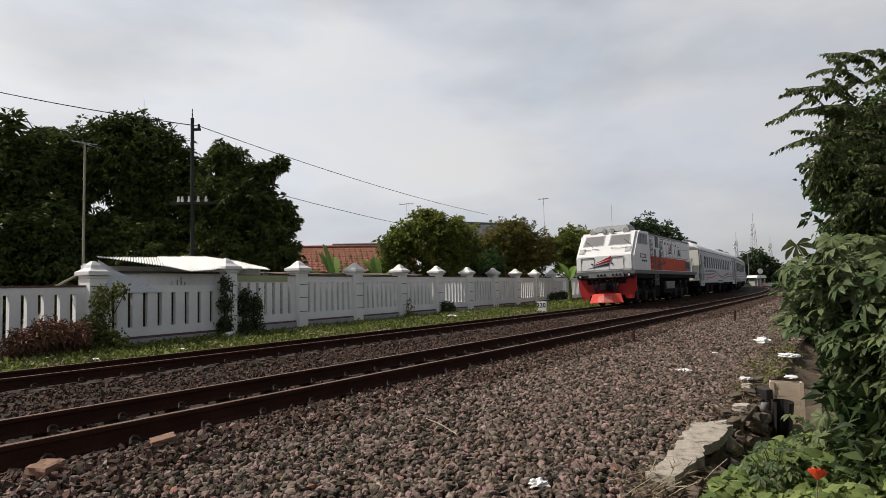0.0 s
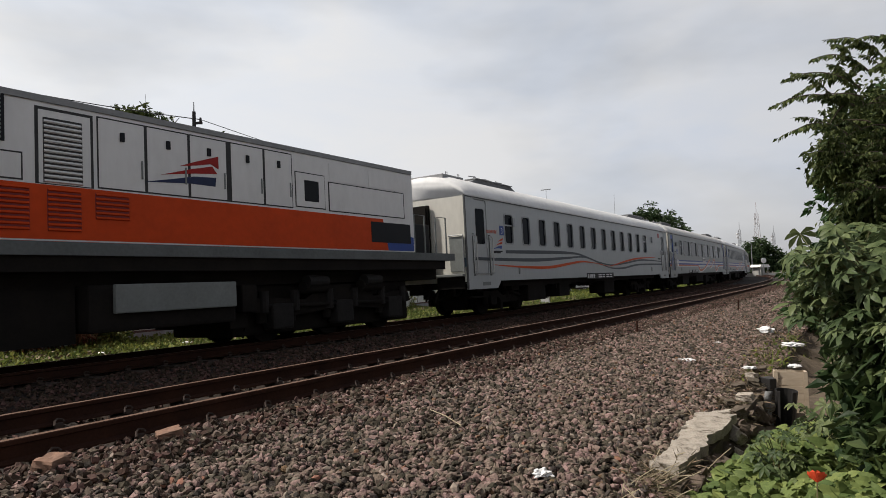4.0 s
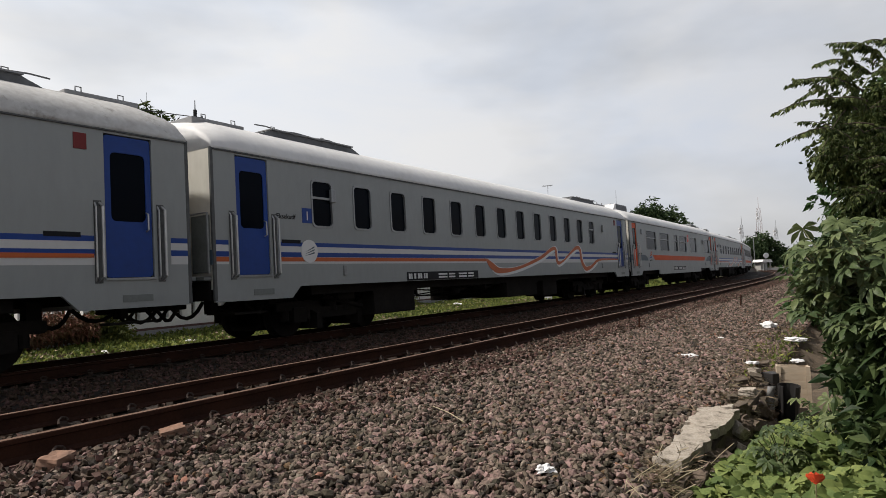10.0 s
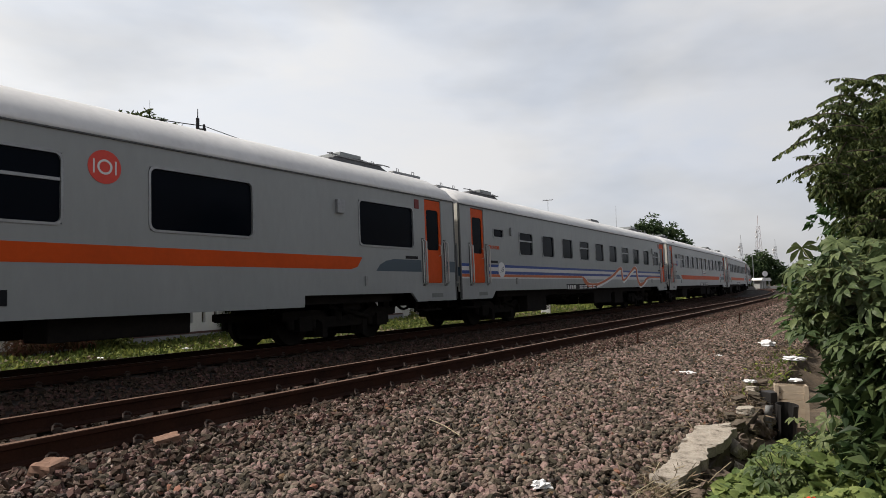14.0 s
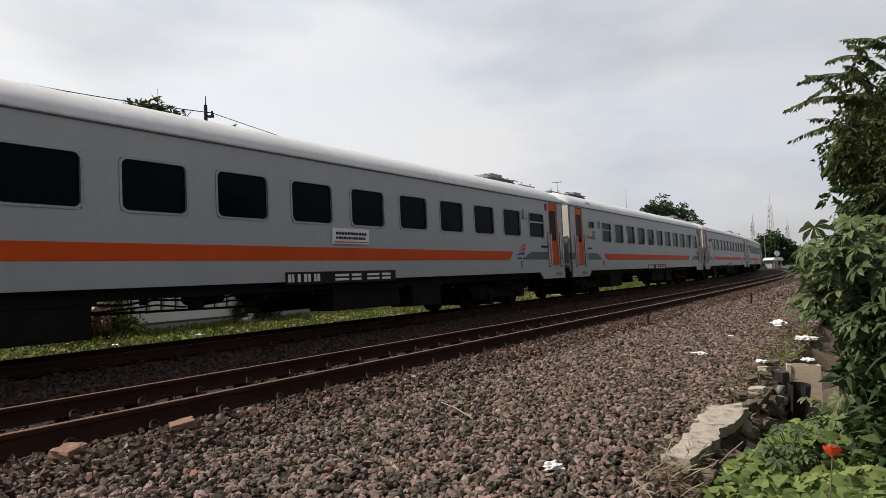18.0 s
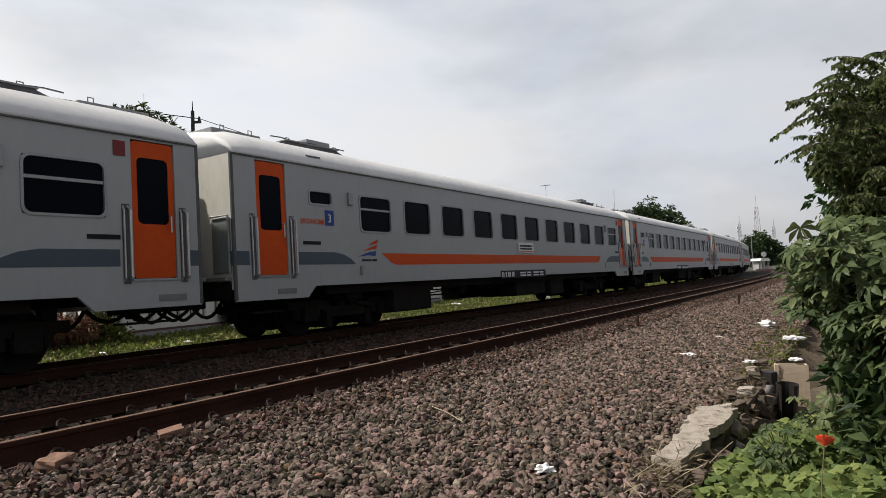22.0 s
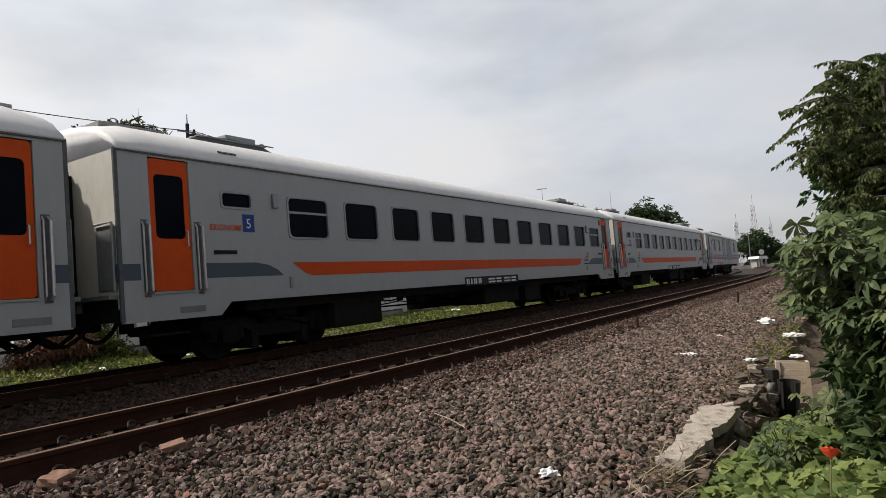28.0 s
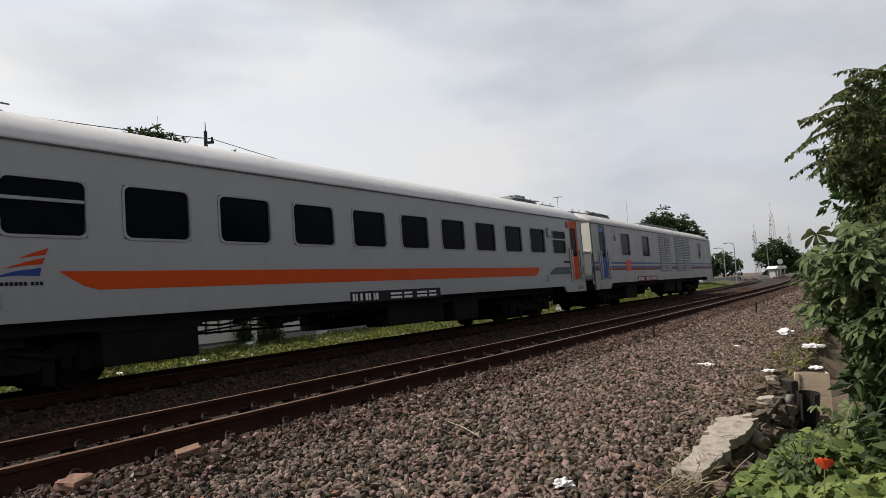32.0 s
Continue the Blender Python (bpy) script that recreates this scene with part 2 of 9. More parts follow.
def from_arrays(name, verts, faces, material, parent=None):
    me = bpy.data.meshes.new(name)
    me.from_pydata(verts.tolist() if hasattr(verts, "tolist") else verts, [], faces.tolist() if hasattr(faces, "tolist") else faces)
    me.materials.append(M[material] if isinstance(material, str) else material)
    ob = new(name, me)
    if parent is not None:
        ob.parent = parent
    return ob


# ---------------------------------------------------------------- the line of the tracks
KNOTS = np.array([-90, -30, 10, 40, 70, 100, 130, 170.0])
BEND = np.array([0.001, 0.00337, 0.00063, 0.00143, 0.00241, 0.00242, 0.00242, 0.00242])
CANT, APART, DROP = 1.42, 4.462, -0.078
GAUGE = 1.067


def lay_line():
    ds = 0.5
    s = np.arange(-280, 330, ds)
    k = np.interp(s, KNOTS, BEND)
    th = np.concatenate([[0], np.cumsum((k[1:] + k[:-1]) / 2 * ds)])
    th += 1.0053 - np.interp(0, s, th)
    out = []
    for d in (np.cos(th), np.sin(th)):
        out.append(np.concatenate([[0], np.cumsum((d[1:] + d[:-1]) / 2 * ds)]))
    x = out[0] - np.interp(0, s, out[0])
    y = out[1] - np.interp(0, s, out[1]) + 9.557
    far = np.concatenate([[0], np.cumsum(1 - k[1:] * APART) * ds])
    return s, x, y, th, far - np.interp(0, s, far)


LS, LX, LY, LT, LFAR = lay_line()


def on_line(s, side=0.0, z=0.0):
    """The place at s along the nearer track and side metres to its far side, and the heading."""
    th = np.interp(s, LS, LT)
    return np.interp(s, LS, LX) - math.sin(th) * side, np.interp(s, LS, LY) + math.cos(th) * side, z, th


def side_of(x, y):
    i = int(np.argmin((LX - x) ** 2 + (LY - y) ** 2))
    return LS[i], -math.sin(LT[i]) * (x - LX[i]) + math.cos(LT[i]) * (y - LY[i])


def level(side):
    """Height of the ground by its distance from the nearer track's middle."""
    return float(np.interp(side, [-9, -4.25, -4.05, -3.6, -2.0, -1.15, -0.75, 0, 5.9, 7.0, 9.0, 14],
                           [-0.80, -0.75, -0.42, -0.34, -0.23, -0.15, -0.17, -0.21, -0.27, -0.42, -0.36, -0.33]))

# ---------------------------------------------------------------- ground


def levels(x, y):
    """Heights and distances from the track for arrays of places."""
    i = np.concatenate([np.argmin((LX[None, ::2] - a[:, None]) ** 2 + (LY[None, ::2] - b[:, None]) ** 2, axis=1) for a, b in zip(np.array_split(x, 40), np.array_split(y, 40))]) * 2
    side = -np.sin(LT[i]) * (x - LX[i]) + np.cos(LT[i]) * (y - LY[i])
    z = np.interp(side, [-9, -4.25, -4.05, -3.6, -2.0, -1.15, -0.75, 0, 5.9, 7.0, 9.0, 14], [-0.80, -0.75, -0.42, -0.34, -0.23, -0.15, -0.17, -0.21, -0.27, -0.42, -0.36, -0.33])
    return z, side, LS[i]


def make_ground():
    near = np.arange(-30, 60.1, 0.6)
    far = 60 * 1.28 ** np.arange(1, 17)
    axis_x = np.concatenate([-30 - (far[::-1] - 60), near, far])
    axis_y = axis_x
    gx, gy = np.meshgrid(axis_x, axis_y)
    n = len(axis_x)
    x, y = gx.ravel(), gy.ravel()
    z, side, s = levels(x, y)
    z = z - 0.05 + np.array([0.03 * noise.noise((a * 0.5, b * 0.5, 0)) for a, b in zip(x, y)])
    z = np.where((np.abs(side) > 20) | (s < -60), -0.55, z)
    faces = [(j * n + i, j * n + i + 1, (j + 1) * n + i + 1, (j + 1) * n + i) for j in range(n - 1) for i in range(n - 1)]
    ob = from_arrays("ground", np.stack([x, y, z], 1), faces, "earth")
    tagged(ob, "brown bare earth with patches of weeds around the tracks", "ground", kind="structure")


make_ground()


def track_point(s, side, l, w, drop=0.0):
    c = radians(CANT)
    x, y, _, th = on_line(s, side + l * math.cos(c) + w * math.sin(c))
    return Vector((x, y, drop - l * math.sin(c) + w * math.cos(c)))


def make_bed():
    """The broad ballast bed under both tracks, out to the low wall."""
    sides = [-4.02, -3.6, -3.0, -2.4, -2.0, -1.6, -1.15, -0.75, -0.3, 0.3, 0.9, 1.5, 2.1, 2.8, 3.4, 4.0, 4.6, 5.2, 5.8, 6.2, 6.5]
    ss = np.concatenate([np.arange(-30, 40, 0.4), np.arange(40, 230, 2.0)])
    verts, faces = [], []
    for s in ss:
        for d in sides:
            x, y, _, _ = on_line(s, d)
            verts.append((x, y, level(d) - 0.012 + 0.02 * noise.noise((x * 1.3, y * 1.3, 3))))
    n = len(sides)
    for j in range(len(ss) - 1):
        for i in range(n - 1):
            a = j * n + i
            faces.append((a, a + n, a + n + 1, a + 1))
    ob = from_arrays("ballast_bed", verts, faces, "gap_shade_bed")
    tagged(ob, "near-black bed sheet beneath two railway tracks, dark as the shade between stones", "ballast", kind="structure")


make_bed()

# ---------------------------------------------------------------- rails and sleepers
RAIL_H = 0.150
RAIL_OUTLINE = [(-0.065, 0), (0.065, 0), (0.065, 0.011), (0.010, 0.030), (0.010, 0.108), (0.034, 0.118), (0.034, 0.144), (0.029, 0.150), (-0.029, 0.150), (-0.034, 0.144), (-0.034, 0.118), (-0.010, 0.108), (-0.010, 0.030), (-0.065, 0.011)]


def sweep_rail(name, side, l, drop, parent):
    stations = np.concatenate([np.arange(-60, 80, 1.0), np.arange(80, 231, 2.0)])
    verts, faces, n = [], [], len(RAIL_OUTLINE)
    for s in stations:
        for a, b in RAIL_OUTLINE:
            verts.append(track_point(s, side, l + a, b - RAIL_H, drop)[:])
    for j in range(len(stations) - 1):
        for i in range(n):
            faces.append((j * n + i, j * n + (i + 1) % n, (j + 1) * n + (i + 1) % n, (j + 1) * n + i))
    ob = from_arrays(name, verts, faces, "rail", parent)
    ob.data.materials.append(M["rail_head"])
    for k, p in enumerate(ob.data.polygons):
        p.material_index = 1 if k % n in (7,) else 0
    return ob


def sleeper_mesh():
    bm = bmesh.new()
    prof = [(-0.13, -0.2), (0.13, -0.2), (0.095, 0.0), (-0.095, 0.0)]
    a = [bm.verts.new((x, -1.0, z)) for x, z in prof]
    mid = [bm.verts.new((x * 0.85, 0.0, z - 0.035 if z == 0 else z)) for x, z in prof]
    b = [bm.verts.new((x, 1.0, z)) for x, z in prof]
    for p, q in ((a, mid), (mid, b)):
        for i in range(4):
            bm.faces.new((p[i], p[(i + 1) % 4], q[(i + 1) % 4], q[i]))
    bm.faces.new(a)
    bm.faces.new(b[::-1])
    bmesh.ops.recalc_face_normals(bm, faces=bm.faces)
    me = bpy.data.meshes.new("sleeper")
    bm.to_mesh(me)
    bm.free()
    me.materials.append(M["sleeper"])
    return me


def clip_mesh():
    bm = bmesh.new()
    bent(bm, [(-0.05, -0.035, 0.004), (-0.035, -0.005, 0.034), (0.0, 0.022, 0.046), (0.04, 0.03, 0.036), (0.055, 0.02, 0.016)], 0.009, 6)
    box(bm, -0.03, 0.03, -0.015, 0.03, -0.02, 0.014)
    me = bpy.data.meshes.new("clip")
    bm.to_mesh(me)
    bm.free()
    me.materials.append(M["clip"])
    return me


def make_track(side, drop, label, phase):
    track = tagged(new("railway_track"), label, "railway track", "tracks", "structure")
    for l in (-GAUGE / 2 - 0.034, GAUGE / 2 + 0.034):
        sweep_rail("rail", side, l, drop, track)
    sm, cm = sleeper_mesh(), clip_mesh()
    for k in range(130):
        s = -16 + phase + k * 0.6
        p = track_point(s, side, 0, -RAIL_H - 0.004, drop)
        th = on_line(s)[3]
        ob = new("sleeper", sm)
        ob.parent = track
        ob.matrix_basis = Matrix.Translation(p) @ Matrix.Rotation(th, 4, "Z") @ Matrix.Rotation(radians(-CANT), 4, "X")
        if k > 75:
            continue
        for l, turn in ((-0.66, 0), (-0.475, 180), (0.475, 0), (0.66, 180)):
            c = new("clip", cm)
            c.parent = track
            q = track_point(s, side, l, -RAIL_H + 0.006, drop)
            c.matrix_basis = Matrix.Translation(q) @ Matrix.Rotation(th + radians(turn), 4, "Z")
    bm = bmesh.new()
    for k in range(230):
        s = -16 + phase + (130 + k) * 0.6
        p = track_point(s, side, 0, -RAIL_H - 0.004, drop)
        th = on_line(s)[3]
        m = Matrix.Translation(p) @ Matrix.Rotation(th, 4, "Z")
        vs = [bm.verts.new(m @ Vector(c)) for c in ((-0.1, -1, 0), (0.1, -1, 0), (0.1, 1, 0), (-0.1, 1, 0), (-0.1, -1, -0.1), (0.1, -1, -0.1))]
        bm.faces.new(vs[:4])
        bm.faces.new((vs[0], vs[4], vs[5], vs[1]))
    tagged(part("sleepers_far_off", bm, "sleeper", track), kind="stuff")


make_track(0.0, 0.0, "rusty steel railway track on concrete sleepers, nearly buried in ballast", 0.0)
make_track(APART, DROP, "rusty steel railway track on concrete sleepers beside a grassy verge", 0.25)


def unseen_wall():
    """Plain wall, unseen, added behind the camera: closes the place and cuts sky fill."""
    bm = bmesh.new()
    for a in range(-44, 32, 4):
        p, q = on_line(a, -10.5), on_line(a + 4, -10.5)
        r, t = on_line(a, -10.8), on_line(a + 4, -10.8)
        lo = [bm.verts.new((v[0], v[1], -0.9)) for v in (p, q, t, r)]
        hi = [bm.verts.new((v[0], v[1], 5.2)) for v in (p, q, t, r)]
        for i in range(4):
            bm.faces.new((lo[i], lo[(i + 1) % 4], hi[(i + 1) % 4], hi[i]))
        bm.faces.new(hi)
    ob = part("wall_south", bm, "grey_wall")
    tagged(ob, "plain grey wall added out of view behind the camera to cut sky light", "wall", kind="structure")


unseen_wall()

# ---------------------------------------------------------------- carriages
CAR = 20.50          # usual body length
SPAN = {}            # where each body begins and how long it is
PITCH = 20.90        # from one carriage to the next
FIRST = 34.70 - PITCH   # middle of the gap ahead of the first carriage, along the train
HALF = 1.495
SOLE = 0.90           # lower edge of the body side


def rounded(x0, x1, z0, z1, r, n=4):
    pts = []
    for cx, cz, a0 in ((x1 - r, z1 - r, 0), (x0 + r, z1 - r, 90), (x0 + r, z0 + r, 180), (x1 - r, z0 + r, 270)):
        for i in range(n + 1):
            a = radians(a0 + 90 * i / n)
            pts.append((cx + r * math.cos(a), cz + r * math.sin(a)))
    return pts


def ring(bm, outer, inner, y0, y1):
    """A flat frame between two outlines of the same count, y0 its face and y1 its back."""
    n = len(outer)
    a = [bm.verts.new((x, y0, z)) for x, z in outer]
    b = [bm.verts.new((x, y0, z)) for x, z in inner]
    c = [bm.verts.new((x, y1, z)) for x, z in outer]
    d = [bm.verts.new((x, y1, z)) for x, z in inner]
    for i in range(n):
        j = (i + 1) % n
        bm.faces.new((a[i], a[j], b[j], b[i]))
        bm.faces.new((c[i], c[j], a[j], a[i]))
        bm.faces.new((b[i], b[j], d[j], d[i]))
    bmesh.ops.recalc_face_normals(bm, faces=bm.faces)
    return bm


def pierced(bm, x0, x1, z0, z1, holes, y, depth):
    """An upright sheet at y with rectangular holes and their reveals, depth going inwards."""
    xs = sorted({x0, x1, *[h[0] for h in holes], *[h[1] for h in holes]})
    zs = sorted({z0, z1, *[h[2] for h in holes], *[h[3] for h in holes]})
    grid = {}

    def v(i, j, back=0):
        key = (i, j, back)
        if key not in grid:
            grid[key] = bm.verts.new((xs[i], y + depth * back, zs[j]))
        return grid[key]

    def open_at(i, j):
        if not (0 <= i < len(xs) - 1 and 0 <= j < len(zs) - 1):
            return False
        cx, cz = (xs[i] + xs[i + 1]) / 2, (zs[j] + zs[j + 1]) / 2
        return any(h[0] < cx < h[1] and h[2] < cz < h[3] for h in holes)

    for i in range(len(xs) - 1):
        for j in range(len(zs) - 1):
            if open_at(i, j):
                for di, dj, e in ((-1, 0, ((i, j), (i, j + 1))), (1, 0, ((i + 1, j), (i + 1, j + 1))), (0, -1, ((i, j), (i + 1, j))), (0, 1, ((i, j + 1), (i + 1, j + 1)))):
                    if not open_at(i + di, j + dj):
                        bm.faces.new((v(*e[0]), v(*e[1]), v(*e[1], 1), v(*e[0], 1)))
            else:
                bm.faces.new((v(i, j), v(i + 1, j), v(i + 1, j + 1), v(i, j + 1)))
    return bm


ROOF = [(-HALF, 3.02), (-HALF - 0.015, 3.03), (-HALF - 0.015, 3.06), (-1.45, 3.15), (-1.34, 3.26), (-1.10, 3.39), (-0.75, 3.49), (-0.38, 3.545), (0, 3.56)]
ROOF = ROOF + [(-y, z) for y, z in ROOF[-2::-1]]


def roof_shell(bm, x0, x1, slope=0.5, crown=0.0):
    stations = [(x0, 0.0), (x0 + 0.05, 0.55), (x0 + slope, 1.0), (x1 - slope, 1.0), (x1 - 0.05, 0.55), (x1, 0.0)]
    rows = []
    for x, f in stations:
        f = 0.62 + 0.38 * f
        rows.append([bm.verts.new((x, y * (0.985 + 0.015 * f), 3.02 + (z - 3.02) * f * (1 + crown))) for y, z in ROOF])
    for a, b in zip(rows, rows[1:]):
        for i in range(len(ROOF) - 1):
            bm.faces.new((a[i], b[i], b[i + 1], a[i + 1]))
    bm.faces.new(rows[0])
    bm.faces.new(rows[-1][::-1])
    bmesh.ops.recalc_face_normals(bm, faces=bm.faces)
    return bm


def wheelset_mesh(r=0.40):
    bm = bmesh.new()
    tube(bm, (0, -0.75, 0), (0, 0.75, 0), 0.075, n=10)
    for sgn in (-1, 1):
        y = sgn * 0.5335
        tube(bm, (0, y, 0), (0, y + sgn * 0.13, 0), r, r - 0.008, n=28)
        tube(bm, (0, y - sgn * 0.03, 0), (0, y, 0), r + 0.028, n=28)
        tube(bm, (0, y + sgn * 0.131, 0), (0, y + sgn * 0.15, 0), 0.14, n=14)
        for k in range(6):
            a = math.pi * k / 3
            tube(bm, (0.24 * math.cos(a), y + sgn * 0.125, 0.24 * math.sin(a)), (0.24 * math.cos(a), y + sgn * 0.14, 0.24 * math.sin(a)), 0.03, n=6)
    return bm


# boxes under the floor: from, to, lower edge
UNDER = ((4.0, 5.42, 0.27), (9.85, 11.85, 0.34), (12.3, 13.38, 0.28))
SHARED = {}


def shared(name, build, material, parent, m=None, label=""):
    """A part whose mesh is built once and used again."""
    if name not in SHARED:
        bm = build()
        me = bpy.data.meshes.new(name)
        bm.to_mesh(me)
        bm.free()
        me.materials.append(M[material])
        SHARED[name] = me
    ob = new(name.split("/")[-1], SHARED[name])
    ob.parent = parent
    if m is not None:
        ob.matrix_basis = m
    if label:
        ob["label"] = label
    return ob


WHEELS = []


def bogie_frame():
    bm = bmesh.new()
    for sgn in (-1, 1):
        y = sgn * 0.88
        prism(bm, [(-1.62, 0.48), (-1.62, 0.62), (-0.75, 0.64), (-0.45, 0.50), (0.45, 0.50), (0.75, 0.64), (1.62, 0.62), (1.62, 0.48), (0.75, 0.46), (0.45, 0.30), (-0.45, 0.30), (-0.75, 0.46)], y - 0.08, y + 0.08)
        for x in (-1.1, 1.1):
            box(bm, x - 0.16, x + 0.16, y - 0.13, y + 0.13, 0.26, 0.52)
            for dx in (-0.27, 0.27):
                tube(bm, (x + dx, y, 0.30), (x + dx, y, 0.62), 0.075, n=10)
        for dx in (-0.17, 0.17):
            tube(bm, (dx, y, 0.42), (dx, y, 0.86), 0.12, n=10)
        tube(bm, (-0.5, y - sgn * -0.12, 0.70), (0.62, y - sgn * -0.12, 0.46), 0.04, n=8)
    box(bm, -0.24, 0.24, -1.15, 1.15, 0.62, 0.86)
    for x in (-0.52, 0.52):
        box(bm, x - 0.16, x + 0.16, -0.80, 0.80, 0.20, 0.62)
    for x in (-1.1, 1.1):
        box(bm, x - 0.40, x + 0.40, -0.40, 0.40, 0.22, 0.60)
    # black filler boxes for brake rigging, transom and the darkness between the wheels
    box(bm, -1.5, 1.5, -0.34, 0.34, 0.15, 0.62)
    for x in (-0.58, 0.58):
        box(bm, x - 0.07, x + 0.07, -0.98, 0.98, 0.12, 0.40)
    box(bm, -1.62, -1.5, -0.9, 0.9, 0.46, 0.58)
    box(bm, 1.5, 1.62, -0.9, 0.9, 0.46, 0.58)
    return bm


def add_bogie(thing, x, axles=(-1.1, 1.1), frame_name="carriage/bogie", frame_build=bogie_frame):
    bogie = shared(frame_name, frame_build, "black", thing, pose(x, 0, 0))
    for a in axles:
        w = shared("any/wheelset", wheelset_mesh, "black", bogie)
        w.matrix_parent_inverse = Matrix.Translation((a, 0, 0.40))
        WHEELS.append(w)
    return bogie


def carriage(label, spec):
    """One passenger carriage, its middle at the origin, its front towards -x and the seen side towards -y."""
    car = tagged(new("passenger_carriage"), label, "train carriage", "carriages of the train")
    lead, L = spec.get("span", (0.0, CAR))    # the body runs from lead to lead + L
    SPAN[car.name] = (lead, L)
    h = L / 2
    y = -HALF
    X = lambda d: d - lead - h
    holes = [(X(a), X(b), z0, z1) for a, b, z0, z1, _ in spec["windows"]]
    doors = spec["doors"]
    dholes = [(X(a), X(b), 1.10, 2.97) for a, b in doors]
    reach = (PITCH - L) / 2 - 0.005
    bm = pierced(bmesh.new(), -h, h, SOLE, 3.02, holes + dholes, y, 0.06)
    part("side_wall", bm, spec["paint"], car)
    bm = bmesh.new()
    box(bm, -h, h, HALF - 0.06, HALF, SOLE, 3.02)
    part("side_wall", bm, spec["paint"], car)
    for sgn in (-1, 1):
        bm = bmesh.new()
        xa, xb = sorted((sgn * h, sgn * (h - 0.05)))
        box(bm, xa, xb, -HALF + 0.004, HALF - 0.064, SOLE, 3.03)
        end = part("end_wall", bm, "end_cream", car, "cream end wall")
        bm = bmesh.new()
        for k in range(5):
            xa, xb = sorted((sgn * (h + 0.002 + reach * k / 5), sgn * (h + reach * (k + 0.8) / 5)))
            q = 0.50 if k % 2 else 0.46
            box(bm, xa, xb, -q, q, 1.02, 2.86 if k % 2 else 2.82)
        part("gangway_bellows", bm, "black", car)
        # folding guard, foot plate and black plate painting the shaded step well, beside gangway
        xa, xb = sorted((sgn * (h + 0.002), sgn * (h + 0.035)))
        part("guard_panel", boxed(xa, xb, -1.42, -1.02, 1.16, 2.02, bevel=0.012), "sill_grey", end)
        part("guard_rail", bent(bmesh.new(), [(sgn * (h + 0.05), -1.42, 1.14), (sgn * (h + 0.05), -1.42, 2.05), (sgn * (h + 0.05), -1.02, 2.05)], 0.018, 6), "alloy", end)
        part("stripe", boxed(xa, xb - 0.02 if sgn > 0 else xb, -1.48, -1.425, 1.27, 1.49), "slate", end)
        part("foot_plate", boxed(*sorted((sgn * (h + 0.002), sgn * (h + 0.14))), -1.42, -0.55, 1.04, 1.10, bevel=0.01), "sill_grey", end)
        part("step_well", boxed(xa, xb, -1.40, -0.62, 0.74, 1.03), "black", end)
        part("corner_post", boxed(*sorted((sgn * (h - 0.03), sgn * (h + 0.022))), -HALF - 0.006, -HALF + 0.035, 0.73, 3.04, bevel=0.006), "recess", end)
    part("roof", roof_shell(bmesh.new(), -h, h, crown=spec.get("crown", 0.0)), spec.get("roof", "roof_white"), car, smooth=True)
    part("rain_gutter", boxed(-h + 0.02, h - 0.02, y - 0.026, y - 0.002, 3.0, 3.02), "recess", car)
    part("floor", boxed(-h + 0.06, h - 0.06, -HALF + 0.07, HALF - 0.07, 0.96, 1.08), "black", car)
    # a black filler box stands for the unlit inside behind the panes
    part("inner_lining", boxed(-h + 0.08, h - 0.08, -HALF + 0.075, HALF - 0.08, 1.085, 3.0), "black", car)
    # lower skirts by the doors
    for sgn in (-1, 1):
        bm = bmesh.new()
        pts = [(sgn * h, SOLE), (sgn * h, 0.71), (sgn * (h - 1.55), 0.71), (sgn * (h - 1.75), SOLE)]
        prism(bm, pts, -HALF, -HALF + 0.05)
        part("skirt", bm, spec["paint"], car)
        bm = bmesh.new()
        prism(bm, pts, HALF - 0.05, HALF)
        part("skirt", bm, spec["paint"], car)
    for a, b, z0, z1, kind in spec["windows"]:
        add_window(car, X(a), X(b), z0, z1, y, kind)
    for k, (a, b) in enumerate(doors):
        add_door(car, X(a), X(b), y, spec["door_paint"], spec.get("door_label", ""), k)
    # underframe
    bm = bmesh.new()
    for yy in (-1.30, 1.22):
        part("sole_bar", boxed(-h + 2.2, h - 2.2, yy, yy + 0.08, 0.74, 0.955), "black", car)
    part("centre_sill", box(bm, -h + 0.3, h - 0.3, -0.18, 0.18, 0.78, 0.95), "black", car)
    for a, b, z0 in spec.get("boxes", UNDER):
        for yy in (-1.27, 0.65):
            part("equipment_box", boxed(X(a), X(b), yy, yy + 0.62, z0, 0.92, bevel=0.03), "black", car)
        part("box_hanger", boxed(X(a) - 0.05, X(b) + 0.05, -1.30, -1.22, 0.70, 0.74), "black", car)
    tank = spec.get("tank", 7.4)
    for k, d in enumerate((tank, tank + 1.0)):
        part("air_reservoir", tube(bmesh.new(), (X(d), -0.95, 0.74), (X(d + 0.62), -0.95, 0.74), 0.12, n=12), "black", car)
    part("brake_cylinder", tube(bmesh.new(), (X(tank + 0.1), -1.05, 0.56), (X(tank + 0.1), -1.05, 0.94), 0.11, 0.14, n=12), "black", car)
    for k, (z, yy) in enumerate(((0.80, -1.22), (0.70, -1.16), (0.62, -0.9))):
        pts = [(X(tank - 2.2 + 0.45 * i + 0.2 * k), yy, z + 0.03 * math.sin(2.1 * i + k)) for i in range(14)]
        part("brake_pipe", bent(bmesh.new(), pts, 0.020 - 0.003 * k, 6), "black", car)
    for k in range(6):
        d = tank - 1.9 + 1.05 * k
        part("pipe_clamp", boxed(X(d), X(d) + 0.05, -1.26, -1.12, 0.60 + 0.06 * (k % 3), 0.94), "black", car)
